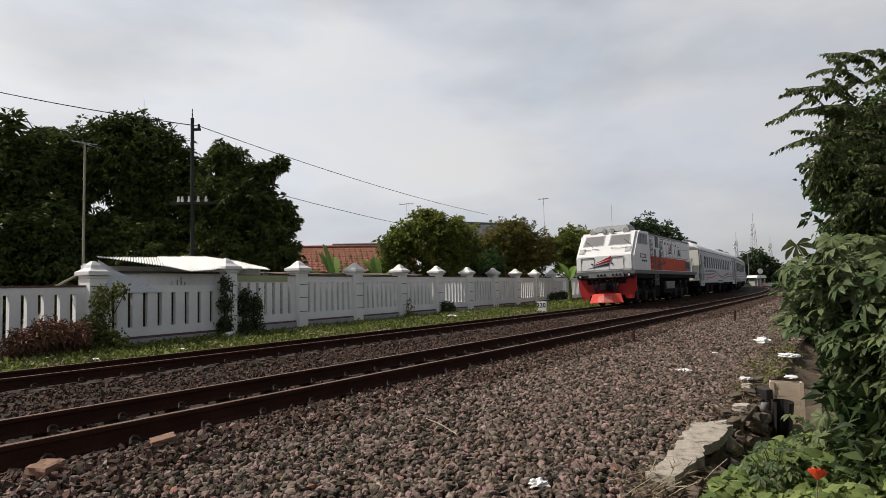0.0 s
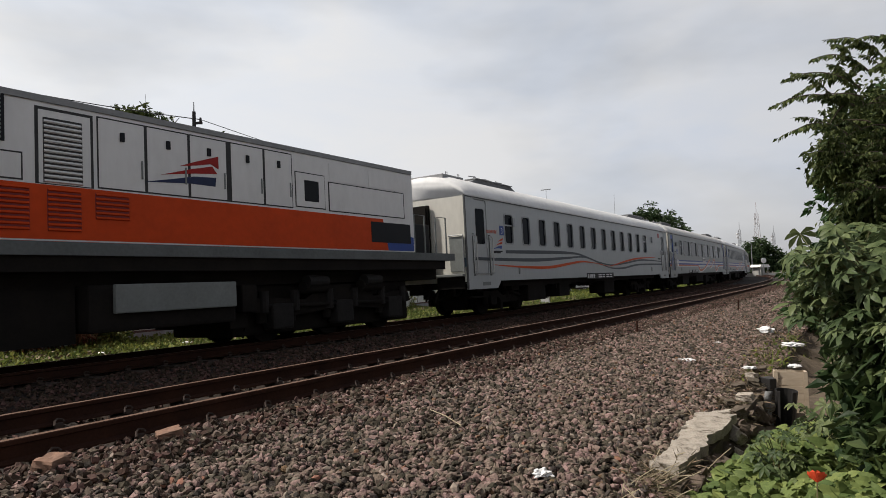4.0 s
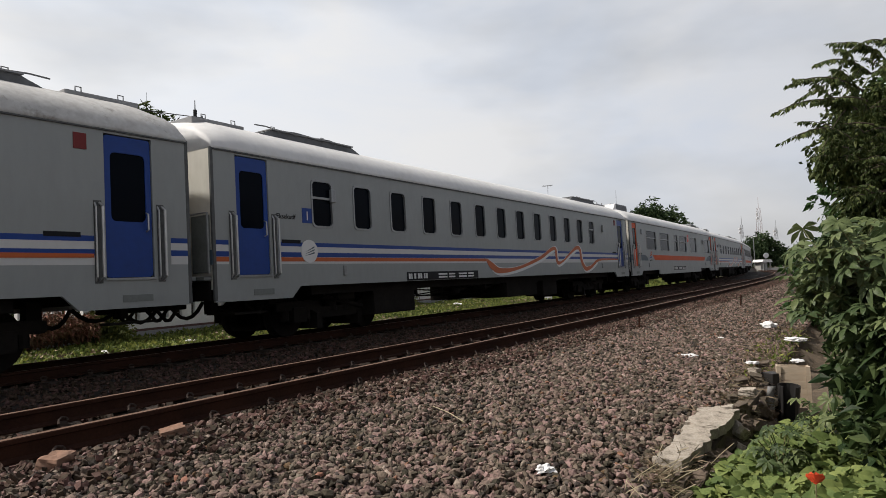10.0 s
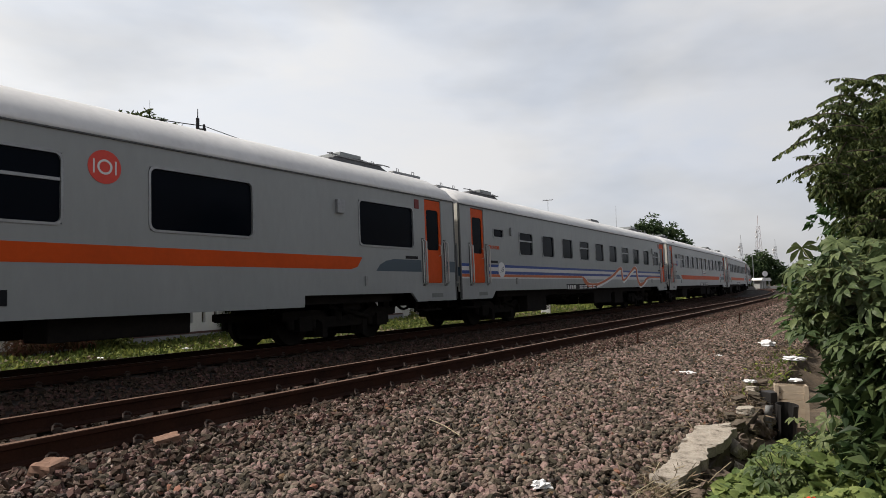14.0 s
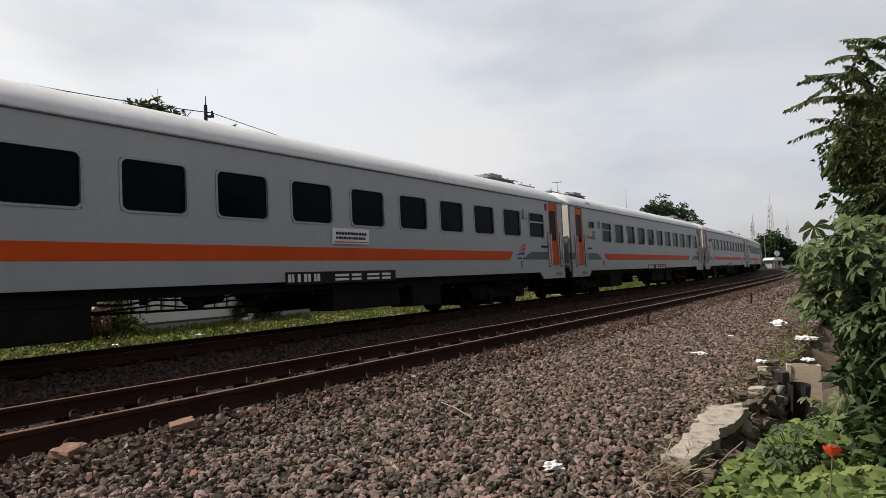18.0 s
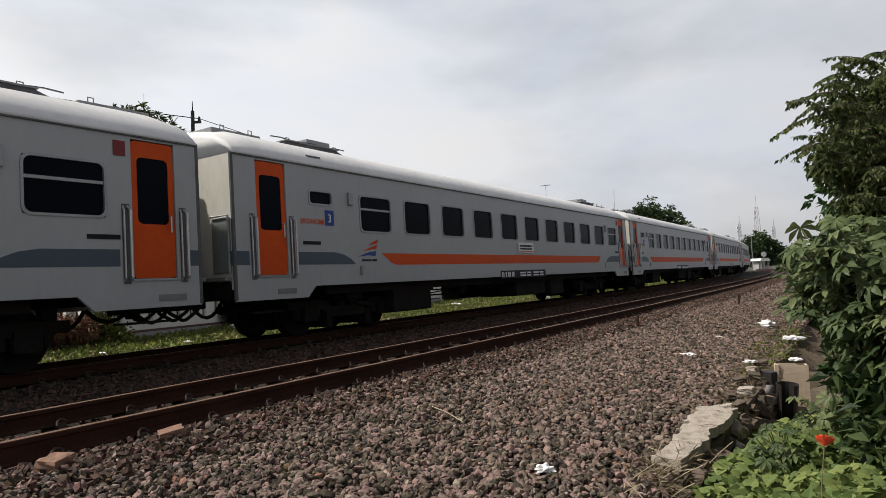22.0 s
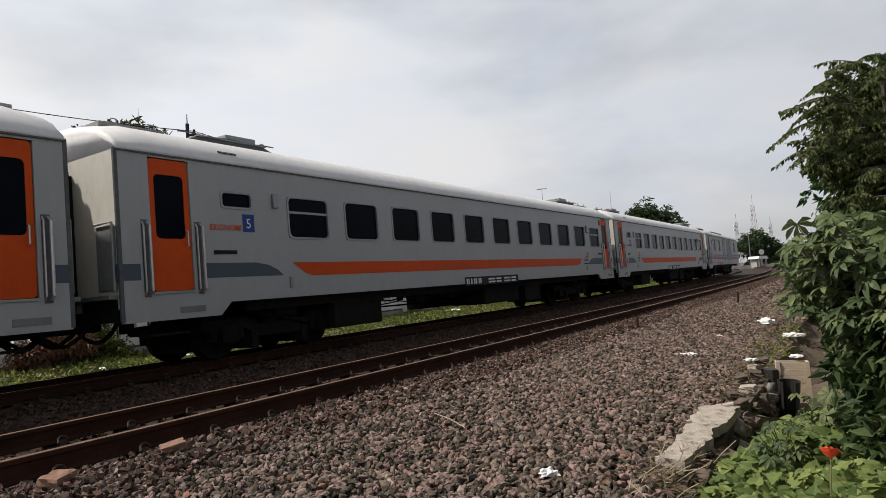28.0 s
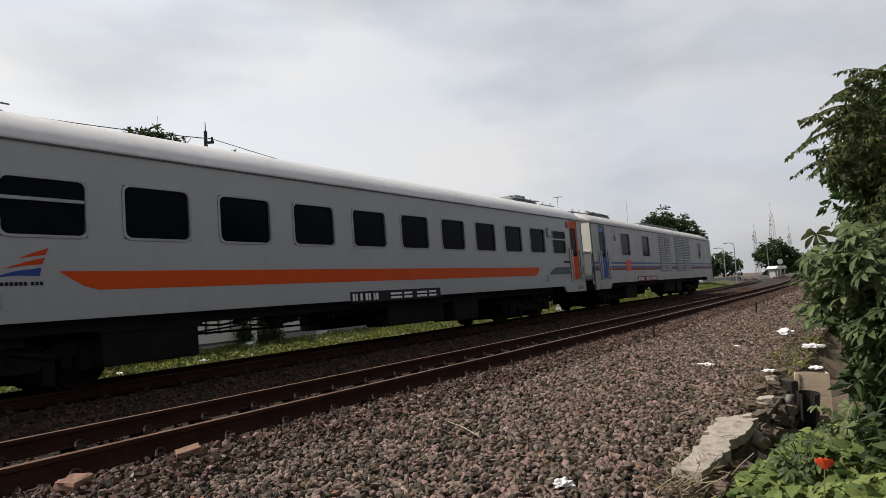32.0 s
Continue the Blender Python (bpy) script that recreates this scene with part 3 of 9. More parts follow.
    part("brake_rod", tube(bmesh.new(), (X(tank - 2.4), -0.5, 0.58), (X(tank + 3.2), -0.5, 0.50), 0.022, n=6), "black", car)
    for x in (-6.95, 6.95):
        add_bogie(car, x)
    for sgn in (-1, 1):
        for k in range(2):
            part("step_tread", boxed(*sorted((sgn * (h - 0.45), sgn * (h - 1.1))), -1.36, -1.10, 0.50 + 0.22 * k, 0.53 + 0.22 * k), "black", car)
        for k, (u0, u1, drop) in enumerate(((2.35, 1.75, 0.16), (1.70, 1.25, 0.22), (1.2, 0.55, 0.17), (0.5, -0.12, 0.24))):
            pts = [(sgn * (h - u0 - (u1 - u0) * q), -0.72 + 0.06 * k, 0.72 - 4 * drop * q * (1 - q)) for q in (0, 0.17, 0.33, 0.5, 0.67, 0.83, 1)]
            part("hanging_cable", bent(bmesh.new(), pts, 0.030, 6), "black", car)
        part("cable_socket", boxed(*sorted((sgn * (h - 1.85), sgn * (h - 1.66))), -0.80, -0.62, 0.60, 0.86, bevel=0.02), "black", car)
        part("hose_bracket", boxed(*sorted((sgn * (h - 0.62), sgn * (h - 0.50))), -0.76, -0.55, 0.56, 0.84, bevel=0.02), "black", car)
        part("headstock", boxed(*sorted((sgn * (h - 0.02), sgn * (h - 0.16))), -1.25, 1.25, 0.74, 0.96), "black", car)
        xa, xb = sorted((sgn * (h - 0.5), sgn * (h + reach)))
        part("coupler", boxed(xa, xb, -0.14, 0.14, 0.62, 0.86, bevel=0.03), "black", car)
        for yy in (-0.62, -0.36, 0.5):
            part("brake_hose", bent(bmesh.new(), [(sgn * (h - 0.1), yy, 0.80), (sgn * (h + 0.06), yy, 0.60), (sgn * (h + reach - 0.03), yy, 0.48), (sgn * (h + reach), yy, 0.48)], 0.028, 6), "black", car)
    if spec.get("extra"):
        spec["extra"](car, X, y)
    return car


def add_window(car, x0, x1, z0, z1, y, kind):
    r = 0.09 if kind != "hatch" else 0.05
    e = 0.018
    win = part("window", ring(bmesh.new(), rounded(x0 - e, x1 + e, z0 - e, z1 + e, r + e), rounded(x0 + 0.016, x1 - 0.016, z0 + 0.016, z1 - 0.016, r), y - 0.014, y + 0.05), "alloy", car)
    if kind in ("slide", "narrow_slide"):
        zm = z0 + (z1 - z0) * 0.62
        part("pane", boxed(x0 + 0.01, x1 - 0.01, y + 0.028, y + 0.036, z0 + 0.01, zm - 0.01), "glass", win)
        part("pane", boxed(x0 + 0.01, x1 - 0.01, y + 0.018, y + 0.026, zm + 0.02, z1 - 0.01), "glass", win)
        part("glazing_bar", boxed(x0 + 0.02, x1 - 0.02, y - 0.004, y + 0.03, zm - 0.015, zm + 0.025), "alloy", win)
    else:
        part("pane", boxed(x0 + 0.01, x1 - 0.01, y + 0.028, y + 0.036, z0 + 0.01, z1 - 0.01), "glass", win)
    return win


def add_door(car, x0, x1, y, paint, label, k):
    door = part("door", ring(bmesh.new(), rounded(x0 + 0.012, x1 - 0.012, 1.112, 2.958, 0.05), rounded(x0 + 0.09, x1 - 0.09, 1.84, 2.74, 0.07), y + 0.02, y + 0.055), paint, car, label)
    part("pane", boxed(x0 + 0.08, x1 - 0.08, y + 0.036, y + 0.046, 1.83, 2.75), "glass", door)
    part("sill", boxed(x0 - 0.02, x1 + 0.02, y - 0.02, y + 0.02, 1.075, 1.105), "alloy", door)
    for xx in (x0 - 0.10, x1 + 0.10):
        part("rail_recess", boxed(xx - 0.05, xx + 0.05, y - 0.008, y + 0.002, 1.04, 2.09), "recess", door)
        for dx, r, out in ((-0.036, 0.013, 0.035), (0.026, 0.019, 0.08)):
            part("grab_rail", bent(bmesh.new(), [(xx + dx, y, 1.07), (xx + dx, y - out, 1.12), (xx + dx, y - out, 2.01), (xx + dx, y, 2.06)], r), "chrome", door)
    part("handle", bent(bmesh.new(), [(x1 - 0.09, y + 0.02, 1.72), (x1 - 0.09, y - 0.03, 1.74), (x1 - 0.09, y - 0.03, 1.95), (x1 - 0.09, y + 0.02, 1.97)], 0.012), "chrome", door)


M["body_pale"] = mat("carriage_paint_bluish_white", (0.385, 0.404, 0.412), (0.345, 0.362, 0.37), 0.42, scale=0.7, fine=8, stain=(0.32, 0.325, 0.32), stain_scale=0.9, stain_at=0.70, stretch=(1, 1, 0.35))
M["body_white"] = mat("carriage_paint_white", (0.35, 0.365, 0.37), (0.312, 0.326, 0.329), 0.42, scale=0.7, fine=8, stain=(0.30, 0.30, 0.29), stain_scale=0.9, stain_at=0.70, stretch=(1, 1, 0.35))
M["end_cream"] = mat("end_wall_cream", (0.66, 0.64, 0.58), (0.54, 0.52, 0.47), 0.6, scale=0.9, fine=9, stain=(0.36, 0.32, 0.26), stain_scale=1.6, stain_at=0.62, stretch=(1, 1, 0.4))
M["alloy"] = mat("window_alloy", (0.33, 0.34, 0.35), (0.24, 0.245, 0.25), 0.42, 0.55, scale=3, fine=20)
M["chrome"] = mat("bright_steel", (0.55, 0.55, 0.55), (0.45, 0.45, 0.45), 0.4, 0.8, scale=2, fine=8)
M["recess"] = mat("recess_steel", (0.11, 0.115, 0.115), (0.07, 0.072, 0.075), 0.6, 0.2, scale=3, fine=12)
M["band_white"] = mat("band_white_paint", (0.58, 0.58, 0.58), (0.52, 0.52, 0.52), 0.5, scale=1, fine=10)
M["blue"] = mat("blue_paint", (0.010, 0.050, 0.26), (0.012, 0.042, 0.20), 0.42, scale=1, fine=10)
M["white"] = mat("white_paint", (0.70, 0.70, 0.70), (0.62, 0.62, 0.62), 0.45, scale=1, fine=10)
M["brown_orange"] = mat("brown_orange_paint", (0.50, 0.115, 0.03), (0.42, 0.10, 0.03), 0.42, scale=1, fine=10)
M["red"] = mat("red_paint", (0.34, 0.013, 0.010), (0.22, 0.011, 0.009), 0.6, scale=1.5, fine=14, stain=(0.16, 0.03, 0.025), stain_scale=2.5, stain_at=0.62)
M["red_light"] = mat("faded_red_paint", (0.68, 0.075, 0.05), (0.58, 0.06, 0.045), 0.5, scale=2, fine=16)
M["worn_red"] = mat("scuffed_red_paint", (0.62, 0.22, 0.19), (0.45, 0.10, 0.08), 0.7, scale=5, fine=24, stain=(0.60, 0.42, 0.38), stain_scale=7, stain_at=0.56)
M["dark_red"] = mat("dark_red_plate", (0.18, 0.02, 0.02), (0.14, 0.02, 0.02), 0.5)
M["plate_black"] = mat("plate_black", (0.010, 0.011, 0.014), (0.015, 0.016, 0.019), 0.5, scale=2, fine=20, spec=0.12)
M["roof_unit"] = mat("air_unit_grey", (0.30, 0.305, 0.31), (0.20, 0.20, 0.205), 0.6, scale=2, fine=20)
M["roof_grey"] = mat("roof_unit_grey", (0.16, 0.165, 0.17), (0.10, 0.10, 0.105), 0.6, 0.2, scale=2, fine=20)
M["loco_white"] = mat("locomotive_white", (0.68, 0.675, 0.67), (0.58, 0.575, 0.57), 0.4, scale=0.8, fine=9, stain=(0.42, 0.40, 0.38), stain_scale=1.3, stain_at=0.68, stretch=(1, 1, 0.4))
M["sill_grey"] = mat("sill_grey", (0.20, 0.215, 0.21), (0.14, 0.15, 0.145), 0.6, scale=2, fine=20)
M["lamp_glass"] = mat("lamp_lens", (0.55, 0.56, 0.55), (0.42, 0.43, 0.43), 0.15, 0.3, scale=5, fine=30, coat=0.6)
M["orange_band"] = mat("orange_red_band", (0.56, 0.062, 0.012), (0.42, 0.05, 0.012), 0.55, scale=0.9, fine=9, stain=(0.26, 0.045, 0.02), stain_scale=1.6, stain_at=0.66, spec=0.1)
M["roof_old"] = mat("weathered_roof", (0.60, 0.60, 0.59), (0.42, 0.41, 0.40), 0.8, scale=1.5, fine=12, bump=0.004, bump_scale=9, stain=(0.24, 0.22, 0.20), stain_scale=2.2, stain_at=0.58)
M["body_worn"] = mat("weathered_carriage_paint", (0.42, 0.42, 0.42), (0.30, 0.30, 0.295), 0.55, scale=0.9, fine=9, stain=(0.20, 0.19, 0.175), stain_scale=1.4, stain_at=0.60, stretch=(1, 1, 0.4))
M["slate_dark"] = mat("dark_slate_paint", (0.026, 0.036, 0.048), (0.034, 0.044, 0.056), 0.45, scale=1, fine=10)
M["slate"] = mat("slate_blue_paint", (0.050, 0.078, 0.105), (0.060, 0.084, 0.105), 0.45, scale=1, fine=10)



def ribbon(bm, pts, y, n=10, thick=0.004):
    """A painted ribbon along a smooth line; pts are (x, z, width)."""
    P = [pts[0]] + list(pts) + [pts[-1]]
    line = []
    for i in range(1, len(P) - 2):
        for k in range(n):
            a = k / n
            line.append([P[i][c] + 0.5 * a * (P[i + 1][c] - P[i - 1][c] + a * (2 * P[i - 1][c] - 5 * P[i][c] + 4 * P[i + 1][c] - P[i + 2][c] + a * (3 * (P[i][c] - P[i + 1][c]) + P[i + 2][c] - P[i - 1][c]))) for c in range(3)])
    line.append(list(P[-2]))
    rows = []
    for i, (x, z, w) in enumerate(line):
        p, q = line[max(0, i - 1)], line[min(len(line) - 1, i + 1)]
        t = Vector((q[0] - p[0], q[1] - p[1]))
        t = t.normalized() if t.length > 1e-9 else Vector((1, 0))
        nx, nz = -t.y * w / 2, t.x * w / 2
        rows.append((bm.verts.new((x + nx, y - thick, z + nz)), bm.verts.new((x - nx, y - thick, z - nz)), bm.verts.new((x + nx, y + 0.001, z + nz)), bm.verts.new((x - nx, y + 0.001, z - nz))))
    for a, b in zip(rows, rows[1:]):
        bm.faces.new((a[0], a[1], b[1], b[0]))
        bm.faces.new((a[2], a[0], b[0], b[2]))
        bm.faces.new((a[1], a[3], b[3], b[1]))
    bmesh.ops.recalc_face_normals(bm, faces=bm.faces)
    return bm


def patch(bm, outline, y, thick=0.004):
    return prism(bm, outline, y - thick, y + 0.001)


def lettering(name, text, size, x, y, z, material, parent, bold=0.0):
    """Flat letters on the seen side, their left foot at x, z."""
    cu = bpy.data.curves.new(name, "FONT")
    cu.body, cu.size, cu.extrude, cu.offset = text, size, 0.001, bold
    cu.resolution_u = 2
    tmp = bpy.data.objects.new(name, cu)
    me = bpy.data.meshes.new_from_object(tmp)
    me.name = name
    bpy.data.objects.remove(tmp)
    me.materials.append(M[material])
    ob = new(name, me)
    ob.parent = parent
    ob.matrix_basis = pose(x, y - 0.006, z, 90, 0, 0)
    return ob


def bars(bm, x, z, height, widths, y, gap=0.25):
    for w in widths:
        if w > 0:
            box(bm, x, x + w, y - 0.006, y - 0.001, z, z + height)
        x += abs(w) + gap * height
    return bm


def letter_bars(parent, material, x, z, height, widths, y, gap=0.25):
    """Plain bars, one for each character."""
    for w in widths:
        if w > 0:
            part("letter_bar", boxed(x, x + w, y - 0.006, y - 0.001, z, z + height), material, parent)
        x += abs(w) + gap * height


def number_board(car, x0, x1, z0, z1, y, material="plate_black"):
    board = part("number_board", boxed(x0, x1, y - 0.012, y - 0.001, z0, z1), material, car)
    h = (z1 - z0) * 0.62
    letter_bars(board, "white", x0 + 0.05, z0 + (z1 - z0) * 0.2, h, [0.065, 0.04, -0.03, 0.065, -0.03, 0.065, 0.065, -0.03, 0.05, 0.065], y - 0.012, 0.2)
    xs = x0 + (x1 - x0) * 0.40
    for row in (0.2, 0.56):
        for k in range(4):
            part("letter_bar", boxed(xs + 0.44 * k, xs + 0.44 * k + (0.36 if k % 2 == 0 else 0.27), y - 0.018, y - 0.013, z0 + (z1 - z0) * row, z0 + (z1 - z0) * (row + 0.2)), "white", board)
    return board


def emblem(car, x, z, w, y):
    """The operator's three swept blades, as plain shapes."""
    bm = bmesh.new()
    patch(bm, [(x + 0.42 * w, z + 0.40 * w), (x + 0.70 * w, z + 0.52 * w), (x + w, z + 0.62 * w), (x + 0.95 * w, z + 0.48 * w), (x + 0.72 * w, z + 0.45 * w)], y)
    patch(bm, [(x + 0.15 * w, z + 0.20 * w), (x + 0.60 * w, z + 0.35 * w), (x + 0.94 * w, z + 0.43 * w), (x + 0.88 * w, z + 0.29 * w), (x + 0.60 * w, z + 0.27 * w)], y)
    e = part("emblem", bm, "orange_band", car)
    part("emblem_blade", patch(bmesh.new(), [(x - 0.12 * w, z + 0.02 * w), (x + 0.40 * w, z + 0.16 * w), (x + 0.86 * w, z + 0.22 * w), (x + 0.82 * w, z + 0.05 * w), (x + 0.4 * w, z + 0.07 * w)], y), "blue", e)
    letter_bars(e, "plate_black", x + 0.1 * w, z - 0.13 * w, 0.07 * w, [0.06 * w] * 6 + [-0.02 * w] + [0.06 * w] * 3, y, 0.35)
    return e


def roof_gear(car, ends, boxes=True, lift=0.0):
    """Low air units at the ends of the roof, with hatches, lugs and loose conduits."""
    h = SPAN[car.name][1] / 2
    for sgn in ends:
        xa, xb = sorted((sgn * (h - 0.25), sgn * (h - 1.30)))
        part("roof_hatch", boxed(xa, xb, -0.76, 0.76, 3.40 + lift, 3.548 + lift, bevel=0.015), "roof_unit", car)
        xa, xb = sorted((sgn * (h - 1.42), sgn * (h - (3.7 if boxes else 4.5))))
        tip = 3.57 if boxes else 3.60
        part("air_conditioner", prism(bmesh.new(), [(xa, 3.40 + lift), (xa + 0.45, tip - 0.022 + lift), (xb - 0.45, tip - 0.022 + lift), (xb, 3.40 + lift)], -0.82, 0.82), "roof_grey", car)
        part("roof_panel", boxed(xa + 0.42, xb - 0.42, -0.86, 0.86, tip - 0.02 + lift, tip + lift), "roof_unit", car)
        if boxes:
            xc, xd = sorted((sgn * (h - 2.45), sgn * (h - 3.10)))
            part("exhaust_box", boxed(xc, xd, -0.78, -0.15, tip + 0.002 + lift, tip + 0.115 + lift, bevel=0.015), "body_grey", car)
        for k in (0.5, 1.1, 2.0, 3.3):
            x = sgn * (h - k)
            z = (3.548 if k < 1.3 else tip) + lift
            part("lifting_lug", bent(bmesh.new(), [(x - 0.04, -0.72, z), (x - 0.04, -0.72, z + 0.07), (x + 0.04, -0.72, z + 0.07), (x + 0.04, -0.72, z)], 0.010, 5), "roof_unit", car)
        pts = [(sgn * (h - 1.5 - 0.25 * k), -0.80, tip + 0.016 + lift + 0.012 * math.sin(1.9 * k)) for k in range(9)]
        part("conduit", bent(bmesh.new(), pts, 0.012, 5), "roof_grey", car)


def side_fittings(car, X, y, small_front=True, plaque=18.92, vent=17.42, shift=0.0):
    X = lambda d, at=X: at(d + shift)
    if small_front:
        part("vent_box", boxed(X(2.56), X(2.68), y - 0.06, y, 2.38, 2.62, bevel=0.015), "alloy", car)
    part("vent_box", boxed(X(vent), X(vent + 0.19), y - 0.07, y, 2.40, 2.66, bevel=0.015), "alloy", car)
    if plaque:
        part("warning_plate", boxed(X(plaque), X(plaque + 0.16), y - 0.012, y, 2.72, 2.92), "dark_red", car)
    for d in (0.72, 19.5):
        g = part("step_recess", boxed(X(d), X(d + 0.42), y - 0.008, y, 0.79, 0.88), "sill_grey", car)
    for d in (2.85, 17.2):
        part("tail_bracket", boxed(X(d), X(d + 0.07), y - 0.03, y, 1.06, 1.24), "alloy", car)
    for d in (1.35, 18.55):
        part("route_holder", boxed(X(d), X(d + 0.43), y - 0.01, y, 1.62, 1.68), "plate_black", car)


def slate_ends(car, X, y, z0=1.27, z1=1.49, doors=None):
    """A slate-blue band on both sides of each door, tapering towards the middle of the car."""
    lead, L = SPAN[car.name]
    (a0, a1), (b0, b1) = doors or DOORS
    for p, q, tip in ((lead + 0.03, a0 - 0.19, 0), (b1 + 0.19, lead + L - 0.03, 0), (a1 + 0.19, a1 + 1.74, 1), (b0 - 0.19, b0 - 1.74, 1)):
        g = 1 if q > p else -1
        pts = [(X(p), z0), (X(p), z1), (X(q), z1), (X(q), z0)]
        if tip:
            pts = [(X(p), z0), (X(p), z1), (X(q - g * 0.58), z1), (X(q - g * 0.33), z1 - 0.04), (X(q - g * 0.13), z1 - 0.12), (X(q), z0)]
        part("stripe", patch(bmesh.new(), pts, y), "slate", car, "slate blue stripe")


def orange_band(car, X, y, a, b, z0, z1):
    bm = bmesh.new()
    patch(bm, [(X(a), z1), (X(a + 0.14), z1 - 0.09), (X(a + 0.30), z0 + 0.05), (X(a + 0.48), z0), (X(b - 0.35), z0), (X(b - 0.15), z0 + 0.05), (X(b), z1)], y)
    part("stripe", bm, "orange", car, "orange stripe")


def k3_extra(number, emblem_at, sign=False):
    def extra(car, X, y):
        slate_ends(car, X, y, doors=K3_DOORS)
        orange_band(car, X, y, 2.77 if emblem_at != "front" else 3.38, 16.60, 1.25, 1.485)
        number_board(car, X(8.49), X(11.43), 0.85, 1.06, y)
        lettering("lettering", "EKONOMI", 0.13, X(1.13), y, 1.985, "orange", car, 0.002)
        tile = part("coach_number", boxed(X(1.76), X(1.99), y - 0.008, y, 1.97, 2.25), "blue", car)
        lettering("digit", number, 0.22, X(1.815), y - 0.008, 2.03, "white", tile)
        side_fittings(car, X, y, shift=-0.17)
        roof_gear(car, (-1, 1), lift=0.05)
        if emblem_at == "front":
            emblem(car, X(2.69), 1.40, 0.58, y)
        if emblem_at == "rear":
            emblem(car, X(16.78), 1.36, 0.58, y)
        if sign:
            route_sign(car, X(9.63), y, 1.55, False)
        vent = part("roof_vent", boxed(X(1.43), X(1.78), -1.43, -1.36, 3.155, 3.225), "plate_black", car)
        for k in range(3):
            part("vent_slat", boxed(X(1.44), X(1.77), -1.447, -1.431, 3.162 + 0.022 * k, 3.172 + 0.022 * k), "alloy", vent)
    return extra


def route_sign(car, x, y, z, readable):
    sign = part("route_sign", boxed(x, x + 1.0, y - 0.035, y - 0.005, z, z + 0.29, bevel=0.01), "white", car, "small white route sign")
    if readable:
        lettering("lettering", "KA. GAYA BARU MALAM SELATAN", 0.060, x + 0.05, y - 0.035, z + 0.175, "plate_black", sign, 0.0008)
        lettering("lettering", "PASARSENEN - SURABAYA GUBENG PP", 0.050, x + 0.07, y - 0.035, z + 0.10, "plate_black", sign, 0.0008)
    else:
        letter_bars(sign, "plate_black", x + 0.08, z + 0.17, 0.05, [0.06] * 11, y - 0.035, 0.35)
        letter_bars(sign, "plate_black", x + 0.08, z + 0.09, 0.045, [0.05] * 12, y - 0.035, 0.4)
    part("sign_edge", boxed(x + 0.02, x + 0.98, y - 0.038, y - 0.036, z + 0.025, z + 0.05), "brown_orange", sign)


def blue_lines(car, X, y, dz=0.0, dx=0.0, door=(19.16, 20.21), front=(0.26, 1.31)):
    """Two blue lines with a brown-orange one that breaks into a looping ribbon."""
    lead, L = SPAN[car.name]
    runs = ((lead + 0.03, front[0]), (front[1], door[0]), (door[1], lead + L - 0.03))
    for a, b in runs:
        bm = patch(bmesh.new(), [(X(a), 1.275 + dz), (X(a), 1.575 + dz), (X(b), 1.575 + dz), (X(b), 1.275 + dz)], y, 0.002)
        part("stripe", bm, "band_white", car, "white band behind the blue lines")
    for z0, z1 in ((1.57, 1.64), (1.39, 1.47)):
        for a, b in runs:
            bm = patch(bmesh.new(), [(X(a), z0 + dz), (X(a), z1 + dz), (X(b), z1 + dz), (X(b), z0 + dz)], y)
            part("stripe", bm, "blue", car, "blue stripe")
    for a, b in ((lead + 0.03, front[0]), (front[1], 8.2 + dx)):
        bm = patch(bmesh.new(), [(X(a), 1.315 + dz), (X(a), 1.386 + dz), (X(b), 1.386 + dz), (X(b), 1.315 + dz)], y)
        part("stripe", bm, "brown_orange", car, "brown-orange stripe")
    loop = [(8.2, 1.35, 0.07), (8.45, 1.2, 0.15), (8.9, 1.07, 0.12), (10.0, 1.13, 0.07), (11.5, 1.41, 0.08), (12.35, 1.67, 0.09), (12.72, 1.70, 0.10), (12.76, 1.48, 0.12), (12.86, 1.27, 0.10), (13.3, 1.33, 0.05), (14.0, 1.6, 0.07), (14.55, 1.77, 0.10), (14.86, 1.70, 0.12), (14.95, 1.35, 0.15), (15.3, 1.07, 0.13), (15.9, 1.13, 0.09), (16.5, 1.33, 0.08), (17.2, 1.385, 0.06), (19.22, 1.39, 0.05)]
    rim = [(x + 0.05, z - 0.025, w + 0.10) for x, z, w in loop[1:-2]]
    part("ribbon_edge", ribbon(bmesh.new(), [(X(x + dx), z + dz, w) for x, z, w in rim], y - 0.0045), "white", car)
    part("ribbon", ribbon(bmesh.new(), [(X(x + dx), z + dz, w * 1.2) for x, z, w in loop[:-1]] + [(X(door[0] - 0.02), 1.39 + dz, 0.05)], y - 0.009), "brown_orange", car, "looping brown-orange ribbon")


def badge(car, x, z, y):
    bm = bmesh.new()
    prism(bm, [(x + 0.2 * math.cos(i * math.pi / 12), z + 0.2 * math.sin(i * math.pi / 12)) for i in range(24)], y - 0.016, y - 0.001)
    b = part("round_badge", bm, "white", car)
    bm = bmesh.new()
    for k in range(3):
        patch(bm, [(x - 0.12, z - 0.02 - 0.03 * k), (x + 0.12, z + 0.09 - 0.05 * k), (x + 0.11, z + 0.06 - 0.05 * k)], y - 0.016)
    part("badge_mark", bm, "slate", b)


def coach_class(car, X, y, digit):
    lettering("lettering", "Eksekutif", 0.12, X(1.25), y, 2.03, "plate_black", car, 0.001)
    tile = part("coach_number", boxed(X(1.85), X(2.08), y - 0.008, y, 1.98, 2.24), "blue", car)
    lettering("digit", digit, 0.22, X(1.905), y - 0.008, 2.03, "white", tile)


